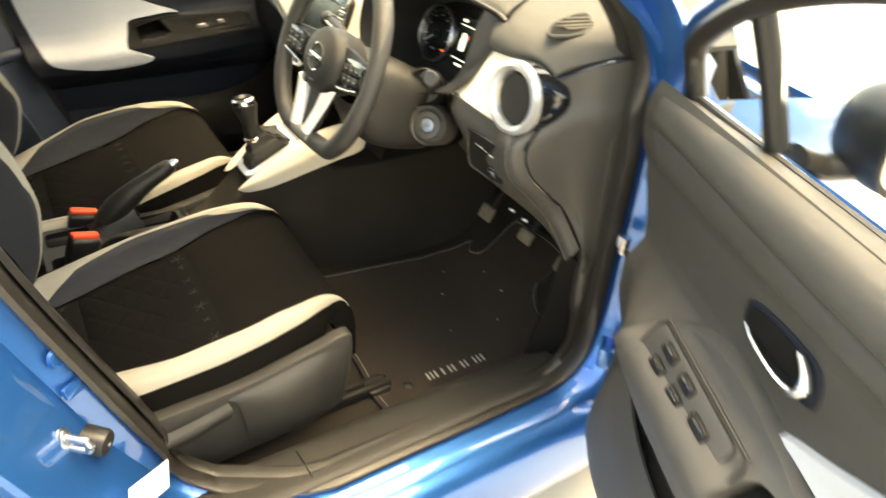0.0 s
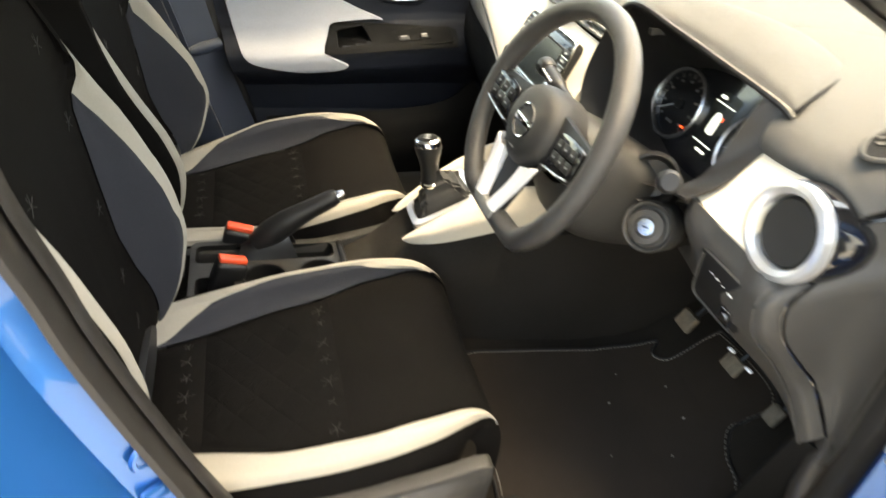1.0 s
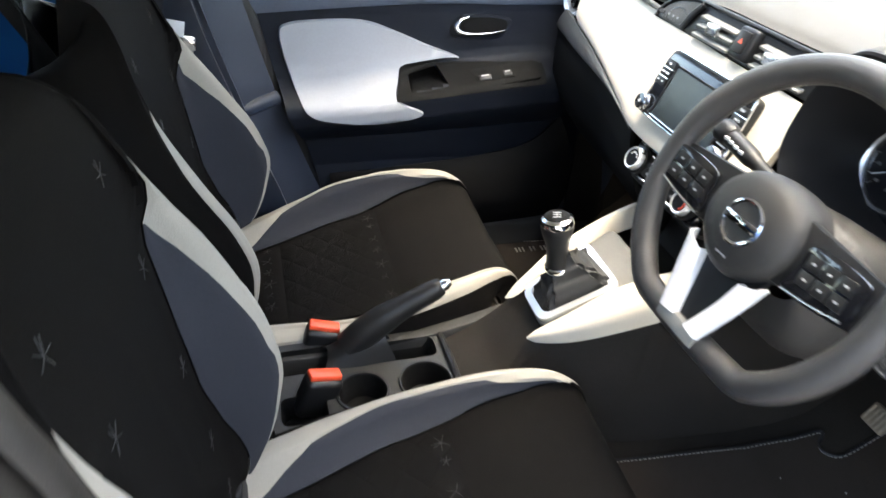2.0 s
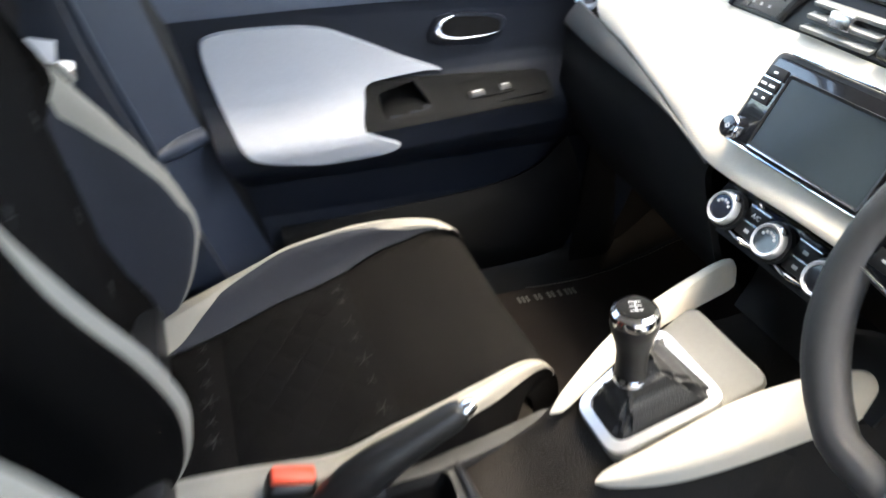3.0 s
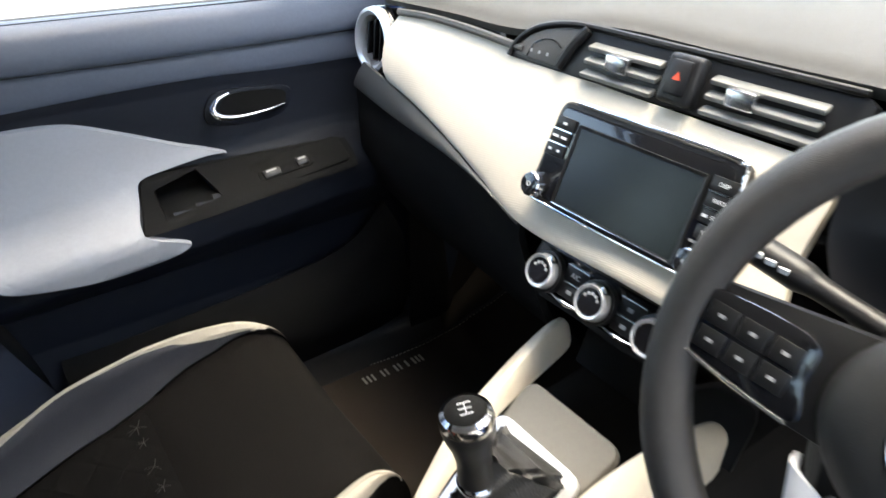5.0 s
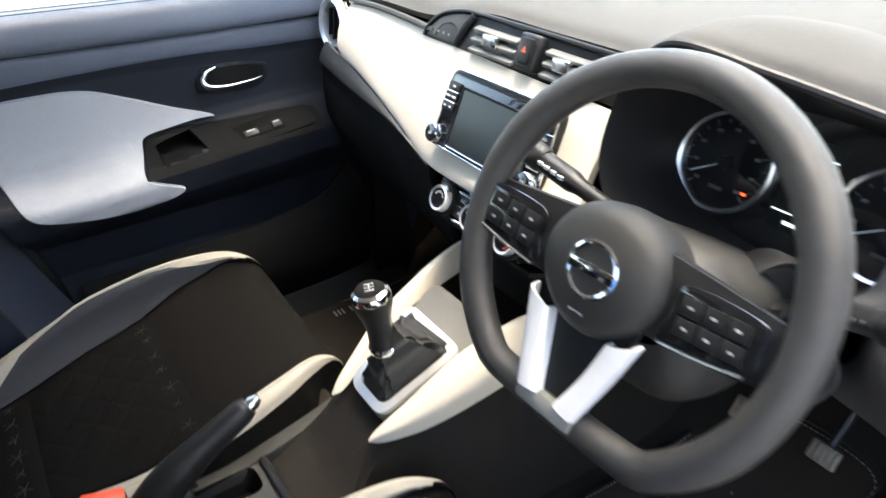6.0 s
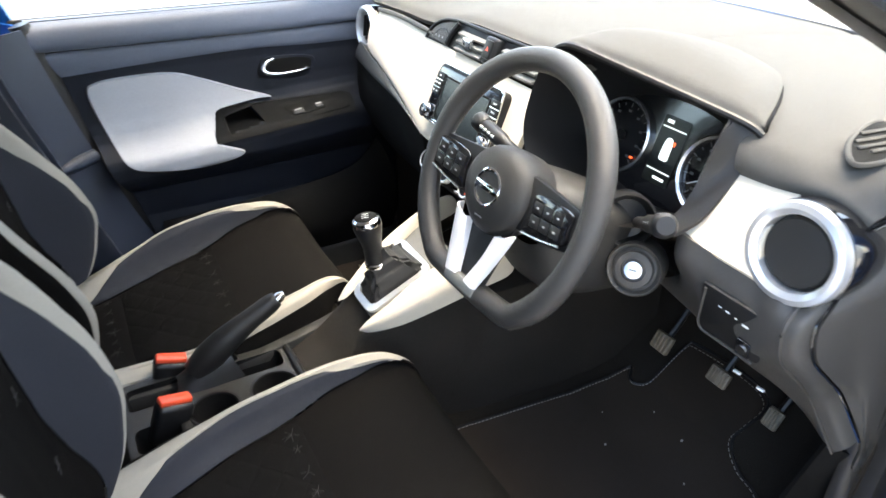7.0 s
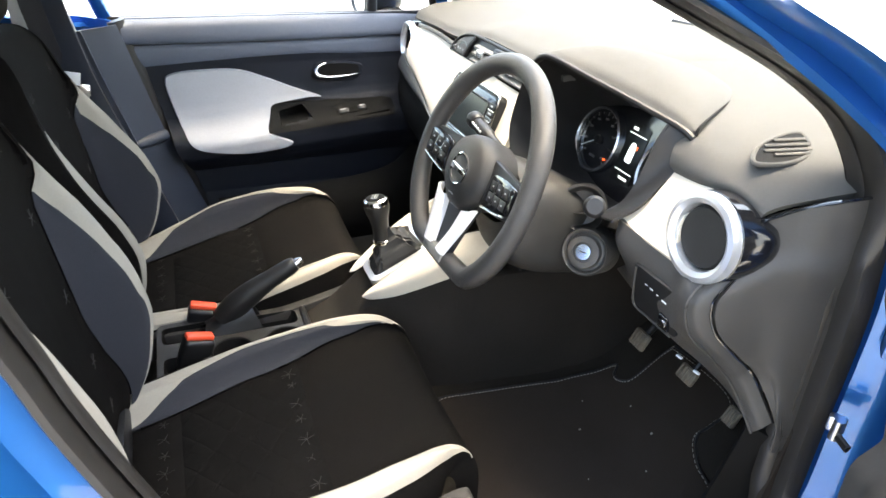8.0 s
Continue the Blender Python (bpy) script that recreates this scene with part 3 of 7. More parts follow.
        if s == outer:
            part("recline_lever", surf([[(-0.55, y - 0.016, 0.512), (-0.40, y - 0.020, 0.525), (-0.30, y - 0.016, 0.540)],
                                        [(-0.55, y - 0.030, 0.497), (-0.40, y - 0.034, 0.509), (-0.295, y - 0.026, 0.527)],
                                        [(-0.55, y - 0.018, 0.468), (-0.40, y - 0.020, 0.478), (-0.30, y - 0.016, 0.502)]], 9, 12, 0.01), SHIELD, t, "grey lever")
            part("shield_swell", surf([[(-0.31, y - 0.012, 0.552), (-0.24, y - 0.014, 0.560), (-0.15, y - 0.014, 0.580), (-0.075, y - 0.012, 0.594)],
                                       [(-0.285, y - 0.022, 0.535), (-0.22, y - 0.040, 0.535), (-0.15, y - 0.038, 0.548), (-0.075, y - 0.018, 0.555)],
                                       [(-0.275, y - 0.022, 0.47), (-0.22, y - 0.034, 0.46), (-0.15, y - 0.032, 0.46), (-0.085, y - 0.016, 0.475)],
                                       [(-0.27, y - 0.010, 0.408), (-0.22, y - 0.012, 0.404), (-0.15, y - 0.012, 0.408), (-0.10, y - 0.012, 0.428)]], 14, 14, 0.008), SHIELD, t)
        part("seat_rail", join(rbox(0.62, 0.016, 0.026, pose(-0.25, yc + s * 0.19, 0.366), 0.003), rbox(0.62, 0.008, 0.018, pose(-0.25, yc + s * 0.165, 0.362), 0.002),
                               rbox(0.05, 0.05, 0.02, pose(0.03, yc + s * 0.18, 0.36), 0.004)), SATIN, t, "black steel seat rail")
    # added box that keeps the gap between cushion and backrest dark
    part("gap_filler", rbox(0.11, 0.43, 0.17, pose(-0.615, yc, 0.53), 0.02), SATIN, t, "black filler box added behind the cushion")
    part("seat_pan", rbox(0.46, 0.40, 0.07, pose(-0.32, yc, 0.44), 0.02), SATIN, t)
    return t


make_seat(-0.322, -1)
make_seat(0.330, 1)

# ---- rear bench and pillars behind the seats ----
bench = thing("rear_bench", (-1.3, 0, 0.4), "black cloth rear bench seat behind the front seats", "seat")
part("bench_cushion", surf([[(-0.95, -0.62, 0.45), (-0.95, 0, 0.45), (-0.95, 0.62, 0.45)], [(-0.97, -0.62, 0.62), (-0.97, 0, 0.61), (-0.97, 0.62, 0.62)],
                            [(-1.2, -0.62, 0.62), (-1.2, 0, 0.6), (-1.2, 0.62, 0.62)], [(-1.42, -0.62, 0.58), (-1.42, 0, 0.57), (-1.42, 0.62, 0.58)]], 20, 24, 0.05), FABRIC, bench)
part("bench_back", surf([[(-1.40, -0.62, 0.56), (-1.40, 0, 0.56), (-1.40, 0.62, 0.56)], [(-1.44, -0.62, 0.8), (-1.46, 0, 0.8), (-1.44, 0.62, 0.8)],
                         [(-1.58, -0.6, 1.08), (-1.59, 0, 1.08), (-1.58, 0.6, 1.08)], [(-1.64, -0.58, 1.12), (-1.64, 0, 1.12), (-1.64, 0.58, 1.12)]], 20, 24, 0.08), FABRIC, bench)

# ---- centre console ----
con = thing("centre_console", (0.0, 0.0, 0.35), "dark grey centre console with cream knee pads, cup holders and tray", "console")
CY = 0.005
sec = []
for x, zt, hw in ((-0.62, 0.48, 0.11), (-0.52, 0.50, 0.113), (-0.25, 0.508, 0.113), (-0.205, 0.552, 0.110), (-0.17, 0.572, 0.102), (-0.14, 0.592, 0.088), (-0.105, 0.636, 0.072), (-0.06, 0.668, 0.082), (0.0, 0.702, 0.096), (0.05, 0.728, 0.106),
                  (0.09, 0.735, 0.112), (0.13, 0.70, 0.116), (0.2, 0.69, 0.12), (0.45, 0.70, 0.13), (0.6, 0.72, 0.14)):
    sec.append([V(x, CY - hw - 0.012, 0.34), V(x, CY - hw - 0.004, (0.34 + zt) / 2), V(x, CY - hw, zt - 0.02), V(x, CY - hw + 0.012, zt - 0.004), V(x, CY - hw + 0.03, zt),
                V(x, CY, zt), V(x, CY + hw - 0.03, zt), V(x, CY + hw - 0.012, zt - 0.004), V(x, CY + hw, zt - 0.02), V(x, CY + hw + 0.004, (0.34 + zt) / 2), V(x, CY + hw + 0.012, 0.34)])
rows = [spline([s[k] for s in sec], 48) for k in range(11)]
part("console_body", skin(rows), TUNNEL, con, "dark brown carpeted tunnel side")
# tray deck with cup holders


def holed_plate(outline, holes, t, depth):
    """A flat top with recesses: an outline and hole outlines in the plane, rim thickness and depth of the wells."""
    bm = bmesh.new()
    loops = []
    for o in [outline] + holes:
        vs = [bm.verts.new((x, y, 0)) for x, y in o]
        loops.append([bm.edges.new((a, b)) for a, b in zip(vs, vs[1:] + vs[:1])])
    bmesh.ops.triangle_fill(bm, use_beauty=True, edges=[e for l in loops for e in l])
    for l, d in zip(loops, [t] + [depth] * len(holes)):
        r = bmesh.ops.extrude_edge_only(bm, edges=l)
        low = [g for g in r["geom"] if isinstance(g, bmesh.types.BMVert)]
        bmesh.ops.translate(bm, vec=(0, 0, -d), verts=low)
        if l is not loops[0]:
            for v in low:
                c = sum((w.co for w in low), Vector()) / len(low)
            for v in low:
                v.co.x, v.co.y = lerp(c.x, v.co.x, 0.88), lerp(c.y, v.co.y, 0.88)
            es = [g for g in r["geom"] if isinstance(g, bmesh.types.BMEdge) and all(v in low for v in g.verts)]
            bmesh.ops.contextual_create(bm, geom=es)
    return bm


def disc(x, y, r, n=28):
    return [(x + r * math.cos(2 * math.pi * k / n), y + r * math.sin(2 * math.pi * k / n)) for k in range(n)]


def slot(x, y, sx, sy, r):
    return [(x + a, y + b) for a, b in rounded(sx, sx, sy, r)]


part("tray_deck", moved(holed_plate(slot(-0.365, CY, 0.31, 0.205, 0.02), [disc(-0.262, -0.028, 0.042), disc(-0.372, -0.032, 0.040), slot(-0.47, -0.05, 0.075, 0.06, 0.015), slot(-0.29, 0.055, 0.13, 0.05, 0.015), slot(-0.45, 0.06, 0.12, 0.06, 0.015)], 0.012, 0.05),
                        pose(0, 0, 0.567)), SHIELD, con, "dark grey tray with cup holders and slots")
for o in (disc(-0.262, -0.028, 0.042), disc(-0.372, -0.032, 0.040), slot(-0.47, -0.05, 0.075, 0.06, 0.015), slot(-0.29, 0.055, 0.13, 0.05, 0.015), slot(-0.45, 0.06, 0.12, 0.06, 0.015)):
    c = sum((V(*p, 0) for p in o), Vector()) / len(o)
    rings = [[V(*p, 0).lerp(c, f) + V(0, 0, z) for p in o] for f, z in ((0.012, 0.568), (0.03, 0.562), (0.15, 0.521), (0.97, 0.520))]
    part("tray_well", skin([r + r[:1] for r in rings]), PLASTIC, con, "black recess")
for x, y, r in ((-0.262, -0.028, 0.042), (-0.372, -0.032, 0.040)):
    part("cup_holder_rim", lathe([(r + 0.006, -0.002), (r + 0.005, 0.003), (r + 0.001, 0.003), (r - 0.001, -0.004)], pose(x, y, 0.568), 36), SATIN, con, "black cup holder rim")
part("tray_ridge", tube([(-0.21, -0.10, 0.566), (-0.208, 0.0, 0.572), (-0.21, 0.10, 0.566)], 0.007, 8, 14), SATIN, con)
# knee pads


def knee_pad(s):
    """A padded rest that rises beside the gear lever: (along the car, out from its middle, height)."""
    inn = [(-0.100, 0.052, 0.662), (-0.082, 0.047, 0.670), (-0.04, 0.056, 0.698), (0.0, 0.062, 0.726), (0.05, 0.068, 0.752), (0.12, 0.080, 0.762), (0.18, 0.092, 0.768), (0.197, 0.106, 0.776)]
    top = [(-0.100, 0.053, 0.664), (-0.082, 0.055, 0.680), (-0.04, 0.064, 0.712), (0.0, 0.072, 0.744), (0.05, 0.080, 0.774), (0.12, 0.093, 0.800), (0.176, 0.106, 0.805), (0.198, 0.112, 0.787)]
    mid = [(-0.101, 0.055, 0.662), (-0.082, 0.067, 0.677), (-0.04, 0.086, 0.700), (0.0, 0.100, 0.724), (0.05, 0.110, 0.748), (0.12, 0.119, 0.774), (0.18, 0.125, 0.787), (0.199, 0.118, 0.782)]
    low = [(-0.100, 0.054, 0.660), (-0.082, 0.064, 0.657), (-0.04, 0.084, 0.668), (0.0, 0.099, 0.684), (0.05, 0.110, 0.702), (0.12, 0.120, 0.724), (0.18, 0.127, 0.742), (0.198, 0.116, 0.770)]
    cols = [spline([(x, -0.002 + s * y, z) for x, y, z in c], 26) for c in (inn, top, mid, low)]
    bm = skin([spline([c[i] for c in cols], 14) for i in range(26)], close=True)
    return part("knee_pad", bm, LEATHER, con, "cream padded knee rest")


knee_pad(-1)
knee_pad(1)
GM = axes((-0.012, -0.003, 0.7175), (0.0, -1, 0), (0.842, 0, 0.54))      # local x to the car's right, local y ahead
part("shifter_plate", plate(rounded(0.098, 0.140, 0.198, 0.02), 0.012, GM @ Matrix.Translation((0, 0.024, -0.014)), 0.004), SLAB, con, "taupe shifter surround")
ring_o, ring_i = rounded(0.088, 0.130, 0.144, 0.022, 5), rounded(0.068, 0.106, 0.118, 0.016, 5)
rows = [[GM @ V(*a, 0.0) for a in ring_o], [GM @ V(*a, 0.007) for a in ring_o], [GM @ V(*b, 0.009) for b in ring_i], [GM @ V(*b, -0.004) for b in ring_i]]
part("shifter_frame", skin(rows, close=True), TRIMSILVER, con, "satin silver shifter frame")
rows = []
for k, (f, h) in enumerate(((1.0, 0.0), (0.97, 0.014), (0.86, 0.022), (0.70, 0.038), (0.56, 0.043), (0.42, 0.058), (0.30, 0.064), (0.19, 0.085))):
    ring = []
    for i, b in enumerate(ring_i):
        wob = 1 + (0.14 * math.sin(i * 1.7 + k * 2.1) + 0.07 * math.sin(i * 3.9 + k)) * min(1, k / 2) * (1 - f * 0.3)
        ring.append(GM @ V(b[0] * f * wob, b[1] * f * wob, 0) + V(-0.03 * (1 - f), 0, h * 0.86 - 0.002))
    rows.append(ring)
part("shifter_boot", skin([spline([r[i] for r in rows], 24) for i in range(len(ring_i))] + [spline([r[0] for r in rows], 24)]), material("creased_black_leather", (0.009, 0.0086, 0.0082), 0.6, 0, 0.2, 60, 0.4, 500), con,
     "creased black leather gaiter")
gear = thing("gear_lever", (-0.045, 0.008, 0.73), "black gear lever with chrome-topped knob in a leather gaiter", "gear lever")
gb, gt = V(-0.036, 0.001, 0.752), V(-0.051, 0.0076, 0.853)
GK = Matrix.Translation(gb) @ (gt - gb).to_track_quat("Z", "Y").to_matrix().to_4x4()
L = (gt - gb).length
part("lever_grip", lathe([(0.0, 0.0), (0.019, 0.0), (0.0205, 0.006), (0.0190, 0.02), (0.0178, 0.042), (0.0205, 0.060), (0.0252, 0.076), (0.0270, 0.086), (0.0262, L - 0.006)], GK, 30), SATIN, gear)
part("knob_cap", lathe([(0.0265, L - 0.010), (0.0272, L - 0.006), (0.0254, L + 0.001), (0.0208, L + 0.0045)], GK, 30), CHROME, gear, "chrome knob ring")
cap = part("shift_disc", lathe([(0.0211, L + 0.003), (0.019, L + 0.0052), (0.010, L + 0.0066), (0.0, L + 0.007)], GK, 30), PLASTIC, gear, "gloss black shift pattern disc")
for x in (-0.009, 0.0, 0.009):
    part("shift_mark", rbox(0.0007, 0.013, 0.0012, GK @ pose(x * 0.8, 0, L + 0.0066), 0), WHITEMARK, cap, "white shift line")
part("shift_mark", rbox(0.0145, 0.0007, 0.0012, GK @ pose(0, 0, L + 0.0067), 0), WHITEMARK, cap, "white shift line")
part("lever_collar", lathe([(0.0, 0.002), (0.0205, 0.002), (0.0218, 0.005), (0.0218, 0.011), (0.0198, 0.013)], GK, 30), CHROME, gear, "chrome collar")
brake = thing("handbrake", (-0.40, 0.062, 0.56), "black handbrake lever with chrome release button, resting low", "handbrake")
part("brake_grip", tube([(-0.382, 0.064, 0.585), (-0.345, 0.063, 0.620), (-0.30, 0.062, 0.653), (-0.235, 0.061, 0.690), (-0.218, 0.061, 0.699)], [0.025, 0.027, 0.0245, 0.0190, 0.0170, 0.0135], 16, 24, 1.1), SATIN, brake)
part("brake_boot", surf([[(-0.43, 0.03, 0.562), (-0.37, 0.027, 0.565), (-0.30, 0.03, 0.562)], [(-0.42, 0.05, 0.578), (-0.37, 0.047, 0.602), (-0.32, 0.05, 0.612)],
                         [(-0.42, 0.075, 0.578), (-0.37, 0.08, 0.602), (-0.32, 0.075, 0.612)], [(-0.43, 0.095, 0.562), (-0.37, 0.098, 0.565), (-0.30, 0.093, 0.562)]], 14, 14, 0.004), SATIN, brake, "black gaiter")
part("release_button", tube([(-0.22, 0.061, 0.6975), (-0.203, 0.061, 0.707)], [0.0105, 0.0105, 0.006], 14, 5), CHROME, brake, "chrome release button")

# ---- seat belt buckles ----


def buckle(x, y, z, lean, turn):
    t = thing("belt_buckle", (x, y, z - 0.12), "black seat belt buckle with red release button, beside a front seat", "seat belt buckle", "belt buckles")
    m = pose(x, y, z, lean, -8, 90 + turn)                    # the broad side lies along the seat
    part("buckle_shell", join(rbox(0.036, 0.062, 0.085, m @ pose(-0.004, 0, -0.045), 0.009, 3), rbox(0.02, 0.034, 0.08, m @ pose(-0.004, 0, -0.11), 0.006)), SATIN, t)
    part("release_button", rbox(0.024, 0.055, 0.012, m @ pose(0.0, 0, -0.0015, 0, 12, 0), 0.004), RED, t, "red release button")
    return t


buckle(-0.432, -0.022, 0.612, 18, 8)
buckle(-0.418, 0.112, 0.598, 14, -8)

# ---- dashboard ----
dash = thing("dashboard", (0.3, 0.0, 0.7), "dashboard with grey soft top, cream stitched front and black lower half", "dashboard")
# soft top
pad_rows = [
    [(0.235, 0.60, 1.108), (0.232, 0.42, 1.116), (0.228, 0.27, 1.121), (0.232, 0.14, 1.146), (0.232, 0.0, 1.148), (0.232, -0.16, 1.149), (0.235, -0.20, 1.146)],
    [(0.262, 0.62, 1.128), (0.262, 0.42, 1.132), (0.262, 0.27, 1.140), (0.262, 0.14, 1.160), (0.262, 0.0, 1.162), (0.262, -0.16, 1.162), (0.262, -0.21, 1.150)],
    [(0.36, 0.64, 1.142), (0.36, 0.42, 1.150), (0.36, 0.27, 1.156), (0.36, 0.14, 1.168), (0.36, 0.0, 1.170), (0.36, -0.16, 1.166), (0.36, -0.22, 1.148)],
    [(0.55, 0.62, 1.145), (0.55, 0.42, 1.155), (0.55, 0.27, 1.158), (0.55, 0.14, 1.16), (0.55, 0.0, 1.16), (0.55, -0.16, 1.158), (0.55, -0.22, 1.146)],
    [(0.92, 0.50, 1.10), (0.92, 0.42, 1.115), (0.93, 0.27, 1.122), (0.935, 0.14, 1.125), (0.935, 0.0, 1.125), (0.935, -0.16, 1.123), (0.935, -0.22, 1.110)]]
part("soft_top", surf(pad_rows, 26, 40, 0.012), PAD, dash, "grey soft-skin dashboard top")
right_rows = [
    [(0.270, -0.480, 1.068), (0.264, -0.535, 1.076), (0.263, -0.575, 1.081), (0.264, -0.612, 1.088), (0.270, -0.654, 1.078)],
    [(0.262, -0.478, 1.088), (0.258, -0.535, 1.092), (0.257, -0.572, 1.095), (0.261, -0.615, 1.100), (0.270, -0.657, 1.085)],
    [(0.270, -0.472, 1.112), (0.268, -0.530, 1.113), (0.266, -0.572, 1.112), (0.269, -0.618, 1.108), (0.277, -0.659, 1.090)],
    [(0.290, -0.460, 1.130), (0.289, -0.520, 1.129), (0.289, -0.572, 1.127), (0.290, -0.622, 1.120), (0.294, -0.663, 1.096)],
    [(0.345, -0.430, 1.146), (0.34, -0.515, 1.144), (0.34, -0.572, 1.139), (0.335, -0.627, 1.129), (0.337, -0.670, 1.102)],
    [(0.44, -0.20, 1.150), (0.44, -0.45, 1.156), (0.44, -0.572, 1.147), (0.44, -0.632, 1.137), (0.44, -0.692, 1.116)],
    [(0.60, -0.20, 1.155), (0.60, -0.42, 1.152), (0.60, -0.55, 1.145), (0.60, -0.63, 1.135), (0.60, -0.70, 1.11)],
    [(0.93, -0.20, 1.122), (0.92, -0.30, 1.12), (0.91, -0.40, 1.11), (0.90, -0.47, 1.10), (0.80, -0.62, 1.07)]]
part("soft_top_end", surf(right_rows, 30, 24, 0.012), PAD, dash, "grey soft-skin dashboard end")
# hood over the instruments
lip = [(0.185, -0.180, 1.168), (0.192, -0.217, 1.188), (0.218, -0.30, 1.1745), (0.252, -0.40, 1.1545), (0.277, -0.47, 1.1385), (0.285, -0.492, 1.128)]
hood_rows = [lip,
             [(0.21, -0.180, 1.178), (0.22, -0.217, 1.197), (0.24, -0.30, 1.190), (0.270, -0.40, 1.172), (0.290, -0.462, 1.154), (0.296, -0.487, 1.139)],
             [(0.28, -0.185, 1.175), (0.30, -0.217, 1.200), (0.32, -0.30, 1.203), (0.330, -0.38, 1.187), (0.342, -0.435, 1.165), (0.35, -0.458, 1.149)],
             [(0.42, -0.190, 1.160), (0.44, -0.225, 1.168), (0.45, -0.28, 1.171), (0.45, -0.33, 1.166), (0.445, -0.375, 1.158), (0.44, -0.398, 1.150)],
             [(0.52, -0.190, 1.130), (0.52, -0.22, 1.130), (0.52, -0.25, 1.130), (0.52, -0.28, 1.129), (0.52, -0.31, 1.127), (0.52, -0.33, 1.125)]]
part("instrument_hood", surf(hood_rows, 22, 30, 0.006), PAD, dash, "grey hood over the instruments")
part("hood_joint", tube([(0.286, -0.492, 1.130), (0.296, -0.487, 1.141), (0.35, -0.458, 1.1505), (0.41, -0.418, 1.1525)], [0.0026, 0.0026, 0.0022, 0.001], 6, 30), PLASTIC, dash, "dark joint at the end of the hood")
side_rim = [(0.268, -0.452, 1.143), (0.250, -0.456, 1.118), (0.240, -0.453, 1.080), (0.227, -0.450, 1.040), (0.208, -0.444, 1.010), (0.178, -0.420, 0.985)]
side_out = [(0.287, -0.490, 1.136), (0.281, -0.489, 1.108), (0.268, -0.488, 1.080), (0.243, -0.487, 1.050), (0.211, -0.486, 1.022), (0.178, -0.477, 1.004)]
part("cowl_side", surf([side_rim, [V(*a).lerp(V(*b), 0.5) + V(0.003, 0.002, 0) for a, b in zip(side_rim, side_out)], side_out], 10, 30, 0.004), COWL, dash, "dark cowl side wall")
rim = lip[:4] + side_rim[:5] + [(0.176, -0.405, 0.980), (0.155, -0.33, 0.972), (0.15, -0.22, 0.985), (0.155, -0.168, 1.04), (0.172, -0.160, 1.11)]
FC = V(0.315, -0.320, 1.032)
FR, FU = V(0, -1, 0), V(0.30, 0, 0.954)
outer = spline(rim, 72, True)
face = []
for p in outer:
    d = p - FC
    y, z = d.dot(FR), d.dot(FU)
    r = math.hypot(y / 0.158, z / 0.080)
    k = 1 / max(r, 1.0)
    face.append(FC + FR * y * k + FU * z * k)
mid = [a.lerp(b, 0.5) + V(0.01, 0, 0) for a, b in zip(outer, face)]
rows = [[p + V(0.004, 0, 0) for p in outer], outer] + [[a.lerp(m, f).lerp(m.lerp(b, f), f) for a, m, b in zip(outer, mid, face)] for f in (0.1, 0.25, 0.4, 0.55, 0.7, 0.85, 1.0)]
part("instrument_cowl", skin(rows, close=True), COWL, dash, "dark instrument cowl")
part("lip_trim", tube([V(*p) + V(-0.002, 0, -0.002) for p in lip], 0.005, 8, 40), SATIN, dash, "black lip under the hood")
CM = axes(FC + V(0.004, 0, 0), FR, FU)
cluster = part("instrument_face", plate([(0.178 * math.cos(a), 0.092 * math.sin(a)) for a in (2 * math.pi * k / 40 for k in range(40))], 0.004, CM), GLOSS, dash, "black instrument face")
for cx in (-0.096, 0.097):
    dm = CM @ Matrix.Translation((cx, -0.003, 0.0045)) @ Matrix.Diagonal((1.06, 1.06, 1, 1))
    part("dial_ring", lathe([(0.058, 0.0), (0.0585, 0.007), (0.056, 0.0095), (0.0525, 0.007), (0.052, 0.001)], dm, 48), SILVER, cluster, "silver dial ring")
    ticks = []
    for k in range(17):
        a = radians(225 - 270 * k / 16)
        ln = 0.007 if k % 2 == 0 else 0.004
        ticks.append(rbox(ln, 0.0011, 0.0008, dm @ pose(math.cos(a) * 0.046, math.sin(a) * 0.046, 0.0015, 0, 0, math.degrees(a)), 0))
    part("dial_scale", join(*ticks), DIALMARK, cluster, "pale dial marks")
    figs = []
    for k in range(0, 17, 2):
        a = radians(225 - 270 * k / 16)
        figs.append(rbox(0.006, 0.0035, 0.0008, dm @ pose(math.cos(a) * 0.037, math.sin(a) * 0.037, 0.0015), 0))
    part("dial_figures", join(*figs), DIALMARK, cluster, "pale bars round the dial")
    a = radians(212)
    part("needle", rbox(0.034, 0.0014, 0.0016, dm @ pose(math.cos(a) * 0.025, math.sin(a) * 0.025, 0.004, 0, 0, math.degrees(a)), 0), WHITEMARK, cluster, "pale needle")
    part("needle_hub", lathe([(0, 0.007), (0.007, 0.006), (0.008, 0.001)], dm, 20), SATIN, cluster, "black needle hub")
    part("dial_low_bar", rbox(0.016, 0.004, 0.0008, dm @ pose(0, -0.03, 0.0015), 0), DIALMARK, cluster)
part("display_panel", plate(rounded(0.052, 0.052, 0.105, 0.004), 0.001, CM @ pose(0, 0.002, 0.0045)), SCREEN, cluster, "dark display between the dials")
part("display_header", join(rbox(0.012, 0.005, 0.0006, CM @ pose(-0.012, 0.046, 0.006), 0), rbox(0.046, 0.0016, 0.0006, CM @ pose(0, 0.037, 0.006), 0)), DISPLAY, cluster, "lit header line")
